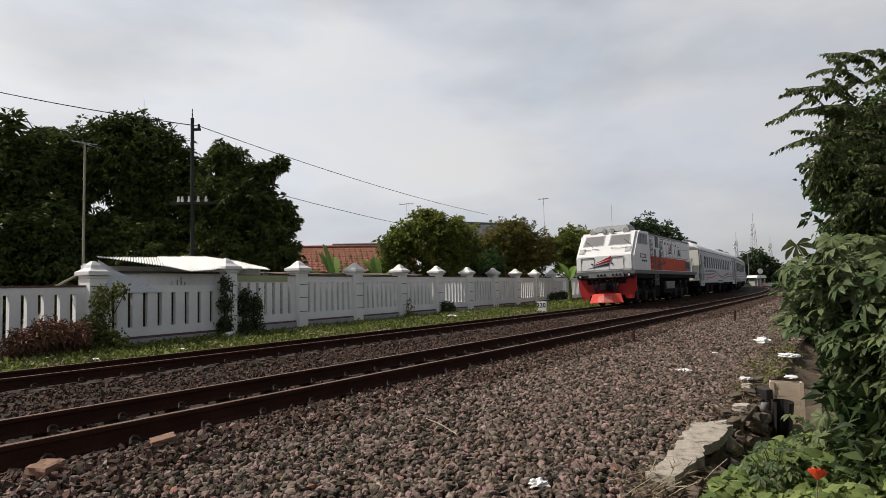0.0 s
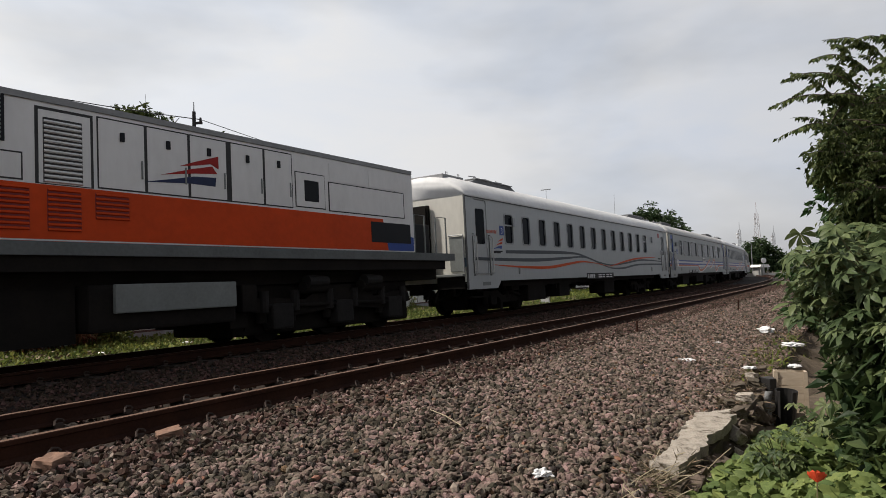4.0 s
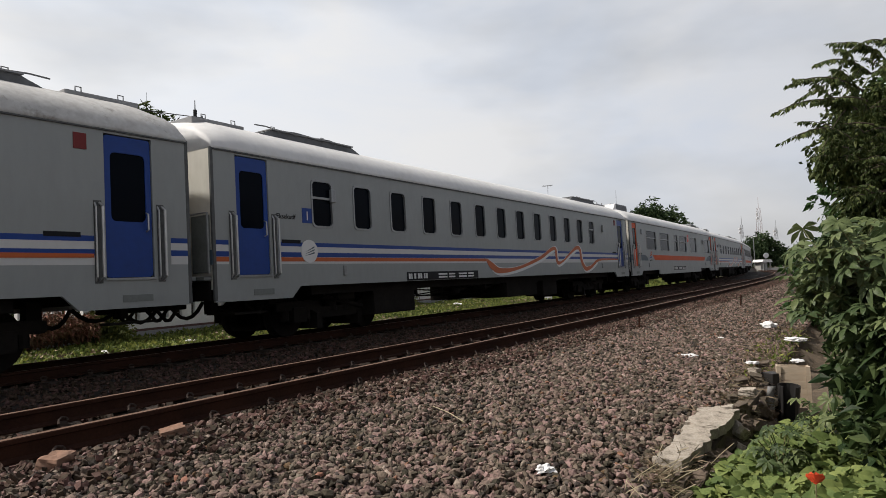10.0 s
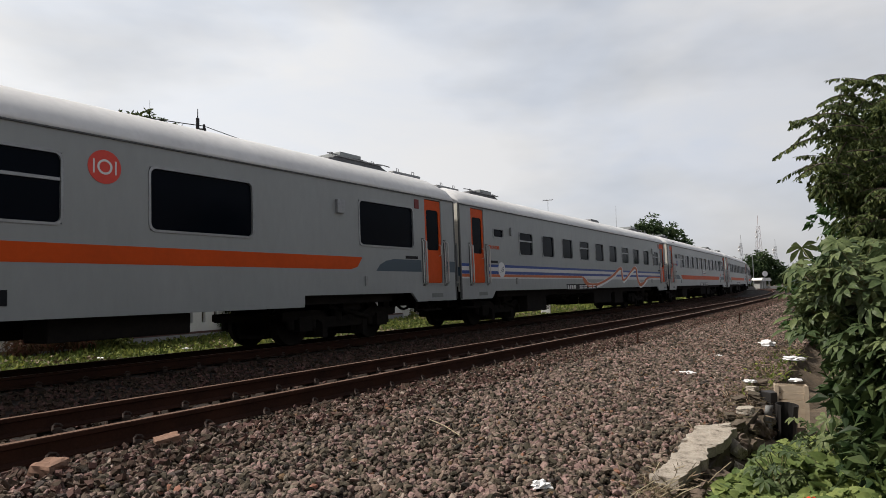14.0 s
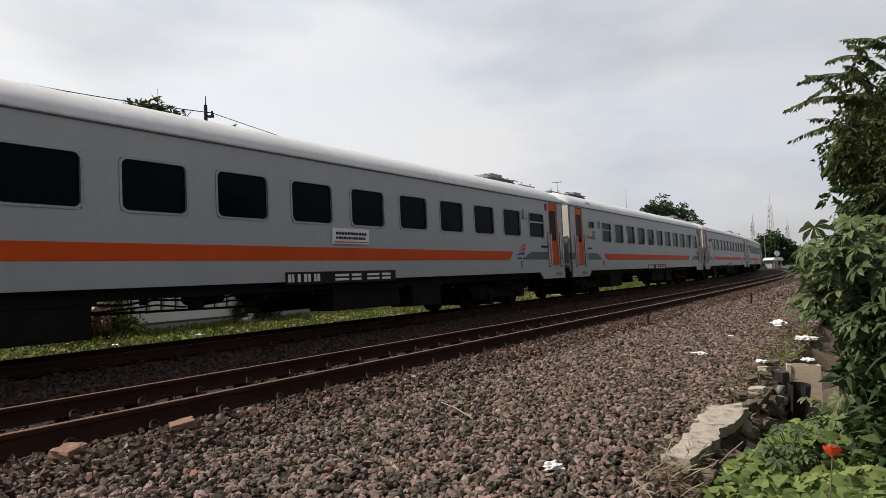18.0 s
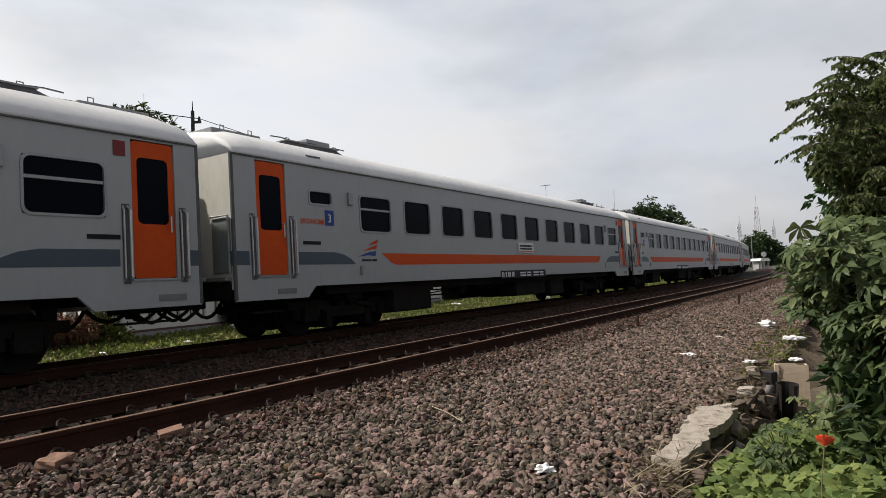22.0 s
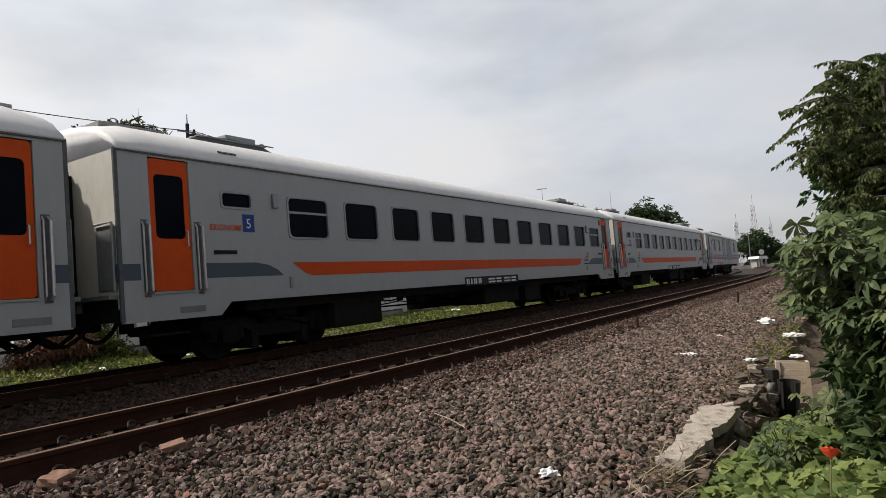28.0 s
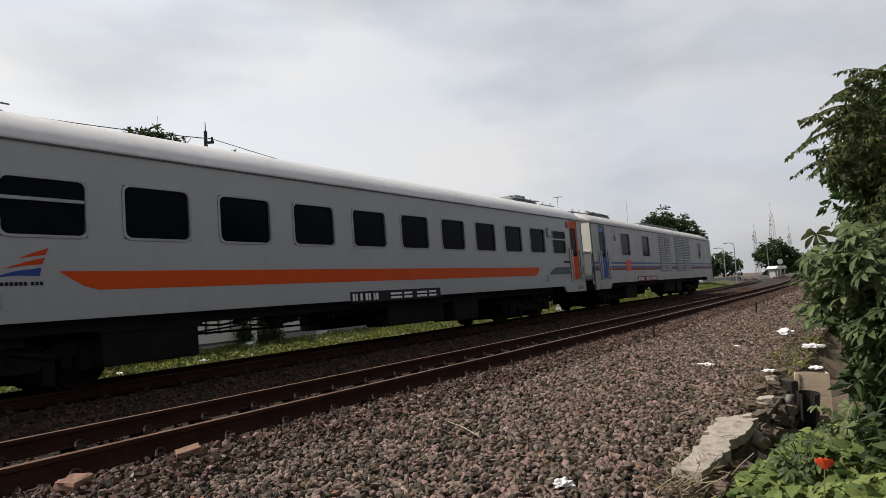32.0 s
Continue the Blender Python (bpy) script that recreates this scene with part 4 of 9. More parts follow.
def extra_one(car, X, y):
    dark = [(2.1, 1.67, 0.085), (4.3, 1.70, 0.105), (6.0, 1.72, 0.10), (7.5, 1.705, 0.07), (8.5, 1.60, 0.06), (9.9, 1.42, 0.05), (11.3, 1.335, 0.05), (13.0, 1.41, 0.07), (15.1, 1.55, 0.075), (17.0, 1.565, 0.06), (19.2, 1.52, 0.03)]
    low = [(0.4, 1.47, 0.08), (1.7, 1.46, 0.08), (4.3, 1.47, 0.10), (6.5, 1.55, 0.075), (7.97, 1.605, 0.05), (9.0, 1.52, 0.03), (10.0, 1.36, 0.03), (11.3, 1.215, 0.05), (12.9, 1.22, 0.075), (15.1, 1.36, 0.07), (19.2, 1.39, 0.07)]
    warm = [(1.3, 1.32, 0.012), (3.1, 1.26, 0.06), (5.05, 1.25, 0.085), (7.0, 1.385, 0.075), (8.0, 1.445, 0.06), (9.3, 1.40, 0.025), (10.6, 1.31, 0.02), (11.3, 1.31, 0.03), (13.0, 1.48, 0.065), (15.1, 1.635, 0.065), (18.0, 1.71, 0.015)]
    for line, paint, k in ((dark, "slate_dark", 0), (low, "slate_dark", 1), (warm, "orange", 2)):
        part("stripe", ribbon(bmesh.new(), [(X(x), z, w) for x, z, w in line], y - 0.004 * k), paint, car, "curved painted stripe")
    number_board(car, X(8.4), X(11.4), 0.83, 1.04, y)
    tile = part("coach_number", boxed(X(1.80), X(2.04), y - 0.008, y, 2.11, 2.36), "blue", car)
    lettering("digit", "3", 0.22, X(1.86), y - 0.008, 2.15, "white", tile)
    lettering("lettering", "EKSEKUTIF", 0.12, X(1.05), y, 2.14, "orange", car, 0.001)
    emblem(car, X(1.45), 1.72, 0.52, y)
    side_fittings(car, X, y, plaque=0)
    part("warning_plate", boxed(X(18.74), X(18.93), y - 0.012, y, 2.68, 2.88), "red", car)
    roof_gear(car, (-1, 1), boxes=False, lift=0.14)


def extra_two(car, X, y):
    blue_lines(car, X, y)
    number_board(car, X(5.05), X(8.04), 0.91, 1.09, y)
    route_sign(car, X(9.87), y, 1.545, True)
    coach_class(car, X, y, "2")
    badge(car, X(1.98), 1.49, y)
    side_fittings(car, X, y)
    roof_gear(car, (-1, 1), boxes=False, lift=0.14)


def extra_three(car, X, y):
    blue_lines(car, X, y, 0.0, 0.18)
    number_board(car, X(4.85), X(7.88), 0.91, 1.09, y)
    coach_class(car, X, y, "1")
    badge(car, X(1.98), 1.49, y)
    side_fittings(car, X, y)
    roof_gear(car, (-1, 1), boxes=False, lift=0.14)


def extra_four(car, X, y):
    slate_ends(car, X, y, 1.35, 1.60)
    orange_band(car, X, y, 3.66, 17.15, 1.37, 1.61)
    emblem(car, X(2.98), 1.42, 0.6, y)
    number_board(car, X(8.0), X(10.95), 0.87, 1.05, y)
    disc = lambda r: [(X(12.08) + r * math.cos(k * math.pi / 12), 2.62 + r * math.sin(k * math.pi / 12)) for k in range(24)]
    b = part("round_badge", prism(bmesh.new(), disc(0.22), y - 0.010, y - 0.001), "red_light", car, "round orange-red dining sign")
    part("plate_mark", ring(bmesh.new(), disc(0.10), disc(0.072), y - 0.014, y - 0.0105), "white", b)
    for dx in (-0.145, 0.145):
        part("cutlery_mark", boxed(X(12.08) + dx - 0.011, X(12.08) + dx + 0.011, y - 0.014, y - 0.0105, 2.53, 2.71), "white", b)
    part("middle_skirt", boxed(X(4.9), X(15.6), y, y + 0.05, 0.70, SOLE), "body_grey", car)
    side_fittings(car, X, y, small_front=False, vent=16.42)
    part("vent_box", boxed(X(1.78), X(1.96), y - 0.06, y, 2.5, 2.74, bevel=0.015), "alloy", car)
    roof_gear(car, (1,), lift=0.14)
    # the kitchen's ventilator stands higher at the front
    v = part("ventilator", prism(bmesh.new(), [(X(0.22), 3.50), (X(0.55), 3.82), (X(0.72), 3.86), (X(2.35), 3.86), (X(2.35), 3.60), (X(2.95), 3.50)], -0.80, 0.80), "roof_white", car, "white-fronted ventilator box")
    part("side_grille", boxed(X(0.74), X(2.33), -0.812, -0.801, 3.52, 3.845), "roof_grey", v)
    part("conduit", bent(bmesh.new(), [(X(0.7), -0.55, 3.87), (X(1.2), -0.6, 3.90), (X(1.7), -0.7, 3.885), (X(2.2), -0.75, 3.875)], 0.014, 5), "plate_black", v)


def extra_five(car, X, y):
    blue_lines(car, X, y, -0.06, -0.1, (18.79, 19.96), (0.25, 1.28))
    number_board(car, X(6.6), X(9.5), 0.86, 1.05, y)
    lettering("lettering", "EKONOMI", 0.13, X(1.30), y, 1.985, "orange", car, 0.002)
    badge(car, X(1.98), 1.45, y)
    side_fittings(car, X, y, plaque=18.70)
    roof_gear(car, (-1, 1), lift=0.05)
    part("roof_ventilator", prism(bmesh.new(), [(X(12.4), 3.62), (X(12.5), 3.76), (X(13.4), 3.76), (X(13.5), 3.62)], -0.4, 0.4), "roof_grey", car)


def louvres(bm, x0, x1, z0, z1, y, pitch=0.07, proud=0.014):
    z = z0
    while z < z1 - 0.01:
        vs = [bm.verts.new(c) for c in ((x0, y, z), (x1, y, z), (x1, y - proud, z + 0.012), (x0, y - proud, z + 0.012), (x0, y, z + pitch * 0.62), (x1, y, z + pitch * 0.62))]
        bm.faces.new((vs[0], vs[1], vs[2], vs[3]))
        bm.faces.new((vs[3], vs[2], vs[5], vs[4]))
        bm.faces.new((vs[0], vs[3], vs[4]))
        bm.faces.new((vs[1], vs[5], vs[2]))
        z += pitch
    return bm


def extra_power(car, X, y):
    for z0, z1, paint in ((1.60, 1.67, "blue"), (1.46, 1.53, "blue"), (1.36, 1.455, "dark_red")):
        for a, b in ((0.02, 0.5), (1.45, 20.45)):
            part("stripe", patch(bmesh.new(), [(X(a), z0), (X(a), z1), (X(b), z1), (X(b), z0)], y), paint, car)
    for a, b in ((8.75, 9.6), (9.75, 10.7), (11.7, 13.2), (13.35, 14.9)):
        g = part("grille", boxed(X(a), X(b), y - 0.006, y, 1.26, 2.95), "sill_grey", car)
        part("louvre_slats", louvres(bmesh.new(), X(a + 0.03), X(b - 0.03), 1.3, 2.92, y - 0.006, 0.085, 0.03), "body_grey", g)
    part("warning_panel", boxed(X(3.6), X(4.2), y - 0.012, y - 0.005, 1.33, 1.75), "red_light", car)
    number_board(car, X(5.0), X(7.9), 0.9, 1.1, y, "dark_red")
    part("vent_box", boxed(X(2.4), X(2.55), y - 0.06, y, 2.45, 2.66), "alloy", car)
    roof_gear(car, (-1,), boxes=False)
    part("roof_cowl", prism(bmesh.new(), [(X(8.5), 3.5), (X(9.2), 3.64), (X(16.0), 3.64), (X(16.8), 3.5)], -0.7, 0.7), "roof_grey", car)


def small_panes(z0, z1):
    w = [(2.10, 2.63, z0, z1, "slide")]
    w += [(3.23 + 1.165 * i, 3.76 + 1.165 * i, z0, z1, "fixed") for i in range(11)]
    return w + [(16.04, 16.57, z0, z1, "slide")]


K3_WINDOWS = [(1.37, 1.96, 2.34, 2.58, "hatch"), (2.75, 3.74, 1.90, 2.60, "slide")]
K3_WINDOWS += [(4.22 + 1.489 * i, 4.22 + 1.489 * i + 0.99, 1.90, 2.61, "fixed") for i in range(9)]
K3_WINDOWS += [(17.65, 18.63, 1.90, 2.60, "slide")]
K3_DOORS = [(0.17, 0.82), (18.99, 19.63)]
DOORS = [(0.44, 1.10), (19.30, 19.96)]
CARS = [
    carriage("pale grey carriage with grey and orange curved stripes, grey doors", dict(windows=small_panes(1.89, 2.70), doors=DOORS, door_paint="body_pale", paint="body_pale", crown=0.30, boxes=((6.35, 7.25, 0.32), (10.9, 12.15, 0.28), (3.9, 5.2, 0.28)), tank=8.0, extra=extra_one)),
    carriage("pale grey carriage with blue lines, looping orange ribbon and blue doors", dict(
        windows=[(1.40, 2.01, 2.36, 2.60, "hatch"), (2.65, 3.40, 1.92, 2.74, "slide")] + [(a, b, 1.90, 2.75, "fixed") for a, b in ((3.84, 5.65), (6.17, 7.97), (8.48, 10.24), (10.80, 12.52), (13.09, 14.86))] + [(15.46, 17.18, 1.92, 2.74, "slide")],
        boxes=((4.3, 6.15, 0.28), (8.6, 11.1, 0.36), (12.15, 13.3, 0.28)), tank=6.6,
        doors=DOORS, door_paint="blue", paint="body_grey", roof="roof_old", crown=0.30, extra=extra_two)),
    carriage("pale grey carriage with narrow windows, blue lines and blue doors", dict(windows=small_panes(1.93, 2.75), doors=DOORS, door_paint="blue", paint="body_grey", crown=0.30, extra=extra_three)),
    carriage("pale grey dining carriage with broad orange stripe and orange doors", dict(
        windows=[(2.70, 4.49, 1.84, 2.72, "slide"), (5.34, 7.17, 1.84, 2.72, "slide"), (8.45, 9.24, 1.84, 2.72, "slide"), (9.77, 11.55, 1.84, 2.72, "slide"), (12.71, 14.50, 1.84, 2.72, "fixed"), (17.08, 18.86, 1.84, 2.72, "fixed")],
        boxes=((11.5, 13.5, 0.40),), tank=6.8,
        doors=DOORS, door_paint="orange", paint="body_grey", crown=0.30, extra=extra_four)),
    carriage("pale grey carriage with blue lines, orange ribbon and orange doors", dict(
        windows=[(1.58, 2.18, 2.30, 2.53, "hatch")] + [(3.15 + 1.608 * i, 4.07 + 1.608 * i, 1.88, 2.53, "slide" if i in (0, 3, 6) else "fixed") for i in range(9)] + [(17.62, 18.62, 1.88, 2.53, "slide")],
        span=(-0.14, 20.16), tank=7.2, crown=0.14,
        doors=[(0.42, 1.08), (18.98, 19.77)], door_paint="orange", paint="body_grey", extra=extra_five)),
]
for number, at, sign in (("1", "rear", True), ("2", "", False), ("3", "front", True), ("4", "", False), ("5", "rear", False), ("6", "front", False)):
    what = "pale grey economy carriage with orange stripe, orange doors" + (", route sign" if sign else "")
    CARS.append(carriage(what, dict(windows=K3_WINDOWS, doors=K3_DOORS, span=(-0.30, 20.30), tank=7.0, door_paint="orange", paint="body_white", crown=0.15, extra=k3_extra(number, at, sign))))
CARS.append(carriage("weathered grey generator carriage with louvred grilles and blue door", dict(
    windows=[(3.2, 4.3, 1.93, 2.79, "fixed"), (6.0, 7.1, 1.93, 2.79, "fixed"), (16.9, 17.6, 1.95, 2.78, "slide")], doors=[(0.72, 1.42)], door_paint="blue", paint="body_worn", roof="roof_old", extra=extra_power)))

# ---------------------------------------------------------------- locomotive


def loco_bogie_frame():
    bm = bmesh.new()
    for sgn in (-1, 1):
        y = sgn * 0.92
        prism(bm, [(-2.25, 0.55), (-2.2, 0.74), (-1.9, 0.78), (-1.0, 0.70), (-0.8, 0.80), (0.8, 0.80), (1.0, 0.70), (1.9, 0.78), (2.2, 0.74), (2.25, 0.55), (1.9, 0.50), (1.2, 0.44), (0.4, 0.50), (-0.4, 0.50), (-1.2, 0.44), (-1.9, 0.50)], y - 0.10, y + 0.10)
        for x in (-1.6, 0, 1.6):
            box(bm, x - 0.2, x + 0.2, y - 0.16, y + 0.16, 0.26, 0.60, bevel=0.02)
            for dx in (-0.34, 0.34):
                tube(bm, (x + dx, y, 0.34), (x + dx, y, 0.64), 0.09, n=10)
        for x in (-0.8, 0.8):
            tube(bm, (x - 0.3, y + sgn * 0.16, 0.92), (x + 0.3, y + sgn * 0.16, 0.92), 0.11, n=12)
        tube(bm, (-2.0, y + sgn * 0.14, 0.62), (2.0, y + sgn * 0.14, 0.56), 0.035, n=8)
    box(bm, -0.3, 0.3, -1.0, 1.0, 0.62, 0.95)
    return bm


def patch_worn(s, F):
    """A thin scuffed facet lying on one blade of the plough."""
    bm = bmesh.new()
    c = [(0.02, 0.50, F - 0.526), (s * 0.30, 0.44, F - 0.412), (s * 0.36, 0.20, F - 0.477), (0.02, 0.19, F - 0.663)]
    a = [bm.verts.new((x - 0.016, yy if yy else s * 0.02, z)) for yy, z, x in c]
    b = [bm.verts.new((x - 0.004, yy, z)) for yy, z, x in c]
    bm.faces.new(a)
    for i in range(4):
        bm.faces.new((a[i], b[i], b[(i + 1) % 4], a[(i + 1) % 4]))
    bmesh.ops.recalc_face_normals(bm, faces=bm.faces)
    return bm


def make_locomotive():
    """Middle at the origin, cab towards -x, seen side towards -y."""
    loco = tagged(new("diesel_locomotive"), "white diesel locomotive with orange-red band, red headstock and plough", "locomotive")
    F, B, W = -7.12, 6.25, 1.34
    # cab: nose face, sloping windscreen face, roof
    bm = bmesh.new()
    side = [(F, 1.58), (F - 0.02, 1.66), (F + 0.02, 2.28), (F + 0.08, 2.36), (-6.16, 3.32), (-5.98, 3.42), (-4.18, 3.44), (-4.18, 1.58)]
    prism(bm, side, -W, W)
    bmesh.ops.bevel(bm, geom=[e for e in bm.edges if abs(e.verts[0].co.y - e.verts[1].co.y) < 1e-6 and min(v.co.z for v in e.verts) > 1.57 and max(v.co.x for v in e.verts) < -4.2], offset=0.11, segments=4, affect="EDGES")
    part("cab", bm, "loco_white", loco)
    # windscreens lie on the sloping face
    slope = Vector((-6.16 - (F + 0.08), 0, 3.32 - 2.36))
    L = slope.length
    ux = slope.normalized()
    nrm = Vector((-ux.z, 0, ux.x))
    base = Vector((F + 0.08, 0, 2.36))

    def on_slope(y, v, out=0.0):
        return base + ux * (v * L) + Vector((0, y, 0)) + nrm * out

    def slope_patch(bm, outline, o0, o1):
        a = [bm.verts.new(on_slope(y, v, o1)) for y, v in outline]
        b = [bm.verts.new(on_slope(y, v, o0)) for y, v in outline]
        bm.faces.new(a)
        n = len(a)
        for i in range(n):
            bm.faces.new((a[i], b[i], b[(i + 1) % n], a[(i + 1) % n]))
        bmesh.ops.recalc_face_normals(bm, faces=bm.faces)
        return bm

    for s in (-1, 1):
        ws = part("windscreen", slope_patch(bmesh.new(), [(s * 0.10, 0.42), (s * 1.12, 0.42), (s * 1.06, 0.93), (s * 0.12, 0.93)], 0.0, 0.012), "alloy", loco)
        part("pane", slope_patch(bmesh.new(), [(s * 0.15, 0.45), (s * 1.06, 0.45), (s * 1.01, 0.90), (s * 0.17, 0.90)], 0.012, 0.02), "screen_glass", ws)
        w0, w1 = on_slope(s * 0.9 - 0.3, 0.36, 0.03), on_slope(s * 0.9 + 0.1, 0.66, 0.045)
        part("wiper", tube(bmesh.new(), w0, w1, 0.012, n=5), "plate_black", ws)
        bm = bmesh.new()
        for k, y in enumerate((s * 0.85, s * 0.45)):
            p = [on_slope(y - 0.16, 0.22, 0.0), on_slope(y - 0.16, 0.22, 0.05), on_slope(y + 0.16, 0.22 + 0.04 * k, 0.05), on_slope(y + 0.16, 0.22 + 0.04 * k, 0.0)]
            bent(bm, p, 0.012, 5)
        part("hand_rail", bm, "alloy", loco)
        lamp = part("marker_light", slope_patch(bmesh.new(), [(s * 0.92, 0.06), (s * 1.20, 0.06), (s * 1.20, 0.30), (s * 0.92, 0.30)], 0.0, 0.02), "alloy", loco)
        part("lens", slope_patch(bmesh.new(), rounded(s * 1.0 - 0.05 if s > 0 else -1.15, s * 1.0 + 0.15 if s > 0 else -0.95, 0.09, 0.26, 0.05), 0.02, 0.03), "lamp_glass", lamp)
    # side windows of the cab
    y = -W
    for a, b in ((-6.10, -5.76), (-5.755, -5.21), (-5.205, -4.50)):
        pts = [(a, 2.79), (b, 2.79), (b, 3.31), (a, 3.31)] if a > -6 else [(-6.34, 2.79), (b, 2.79), (b, 3.31), (-6.06, 3.31)]
        for yy, o in ((-W, -1), (W, 1)):
            bm = bmesh.new()
            prism(bm, pts, *sorted((yy + o * 0.012, yy - o * 0.002)))
            win = part("cab_window", bm, "alloy", loco)
            cx, cz = sum(p[0] for p in pts) / 4, 3.05
            inner = [(cx + (p[0] - cx) * 0.89, cz + (p[1] - cz) * 0.89) for p in pts]
            part("pane", prism(bmesh.new(), inner, *sorted((yy + o * 0.018, yy + o * 0.0125))), "cab_glass", win)
    # roof visor with lamps
    bm = bmesh.new()
    prism(bm, [(-6.0, 3.44), (-5.78, 3.68), (-5.2, 3.80), (-4.6, 3.72), (-4.22, 3.45)], -0.80, 0.80)
    bmesh.ops.bevel(bm, geom=list(bm.edges), offset=0.03, segments=2, affect="EDGES")
    part("roof_cowl", bm, "loco_grey", loco)
    for yy, r, x in ((-0.78, 0.14, -6.12), (-0.18, 0.11, -6.2), (0.18, 0.11, -6.2), (0.78, 0.14, -6.12)):
        lamp = part("headlamp", tube(bmesh.new(), (x + 0.09, yy, 3.46), (x, yy, 3.455), r, n=18), "loco_white" if r > 0.12 else "plate_black", loco)
        part("lens", tube(bmesh.new(), (x - 0.001, yy, 3.455), (x - 0.012, yy, 3.454), r * 0.90, n=16), "lamp_glass", lamp)
    # nose doors, emblem
    for s in (-1, 1):
        y0, y1 = (-0.88, -0.22) if s < 0 else (0.46, 1.08)
        bm = bmesh.new()
        for a, b, c, d in ((y0, y0 + 0.007, 1.64, 2.22), (y1 - 0.007, y1, 1.64, 2.22), (y0, y1, 1.64, 1.647), (y0, y1, 2.213, 2.22)):
            box(bm, F - 0.024, F + 0.03, a, b, c, d)
        part("nose_door_seam", bm, "seam", loco)
        for z in (1.74, 2.10):
            part("hinge", boxed(F - 0.034, F + 0.03, (y0 if s < 0 else y1) - 0.02, (y0 if s < 0 else y1) + 0.02, z, z + 0.07), "loco_white", loco)
        part("door_latch", tube(bmesh.new(), (F - 0.01, 0.10 + s * 0.46, 1.93), (F - 0.05, 0.10 + s * 0.46, 1.93), 0.035, n=8), "plate_black", loco)
    for k, (z, paint) in enumerate(((2.06, "red"), (1.92, "red"), (1.79, "navy"))):
        vs = [(F - 0.030, yy, zz) for yy, zz in (((0.46, 1.93), (-0.34, 2.26), (-0.33, 2.15)), ((0.54, 1.86), (-0.30, 2.12), (-0.29, 2.00)), ((0.78, 1.73), (-0.24, 1.95), (-0.22, 1.84)))[k]]
        bm = bmesh.new()
        a = [bm.verts.new(v) for v in vs]
        b = [bm.verts.new((v[0] + 0.012, v[1], v[2])) for v in vs]
        bm.faces.new(a)
        for i in range(3):
            bm.faces.new((a[i], b[i], b[(i + 1) % 3], a[(i + 1) % 3]))
        bmesh.ops.recalc_face_normals(bm, faces=bm.faces)
        part("emblem_blade", bm, paint, loco)
    # hood
    bm = bmesh.new()
    hood = [(-1.26, 1.6), (-1.26, 3.30), (-1.20, 3.42), (-0.9, 3.50), (0, 3.53), (0.9, 3.50), (1.20, 3.42), (1.26, 3.30), (1.26, 1.6)]
    rows = [[bm.verts.new((x, yy, z)) for yy, z in hood] for x in (-4.18, B)]
    for i in range(len(hood) - 1):
        bm.faces.new((rows[0][i], rows[1][i], rows[1][i + 1], rows[0][i + 1]))
    bm.faces.new(rows[0])
    bm.faces.new(rows[1][::-1])
    bmesh.ops.recalc_face_normals(bm, faces=bm.faces)
    part("hood", bm, "loco_white", loco)
    part("hood_roof", prism(bmesh.new(), [(-4.1, 3.44), (-4.1, 3.545), (B - 0.05, 3.545), (B - 0.05, 3.44)], -0.7, 0.7), "loco_grey", loco)
    yh = -1.26
    for yy in (-1.26, 1.26):
        s = -1 if yy < 0 else 1
        part("hood_edge", boxed(-4.15, B - 0.02, *sorted((yy + s * 0.02, yy - s * 0.03)), 3.32, 3.40), "loco_grey", loco)
        bm = bmesh.new()
        prism(bm, [(-3.72, 1.62), (5.3, 1.62), (5.15, 2.27), (-3.72, 2.30)], *sorted((yy + s * 0.006, yy - s * 0.001)))
        part("stripe", bm, "orange_band", loco, "orange-red band")
        part("stripe", prism(bmesh.new(), [(5.3, 1.62), (6.22, 1.62), (6.22, 1.92), (5.24, 2.0)], *sorted((yy + s * 0.006, yy - s * 0.001))), "blue", loco)
        part("hood_vent", boxed(4.75, 6.1, *sorted((yy + s * 0.012, yy)), 1.78, 2.2), "plate_black", loco)
    for x0, x1, z0, z1 in ((-3.62, -3.16, 2.30, 3.12), (-1.54, -1.08, 2.30, 3.12)):
        d = part("engine_door", boxed(x0 - 0.06, x1 + 0.12, yh - 0.012, yh - 0.001, 2.31, 3.22), "loco_white", loco)
        part("louvre_backing", boxed(x0 - 0.01, x1 + 0.01, yh - 0.016, yh - 0.0125, z0 + 0.02, z1 + 0.01), "seam", d)
        part("louvre_slats", louvres(bmesh.new(), x0, x1, z0 + 0.02, z1, yh - 0.0165, 0.062, 0.024), "loco_white", d)
    for x0, x1, z0 in ((-3.58, -3.2, 1.72), (-2.95, -2.45, 1.82), (-1.5, -1.1, 1.72), (-2.2, -1.72, 1.72), (-0.9, -0.45, 1.9)):
        part("louvre_backing", boxed(x0 - 0.008, x1 + 0.008, yh - 0.010, yh - 0.0065, z0, 2.24), "dark_red", loco)
        part("louvre_slats", louvres(bmesh.new(), x0, x1, z0, 2.24, yh - 0.0105, 0.062, 0.022), "orange_band", loco)
    g = part("air_intake", boxed(-2.56, -1.98, yh - 0.02, yh - 0.001, 2.76, 3.32), "plate_black", loco)
    part("louvre_slats", louvres(bmesh.new(), -2.52, -2.02, 2.79, 3.30, yh - 0.02, 0.05, 0.012), "sill_grey", g)
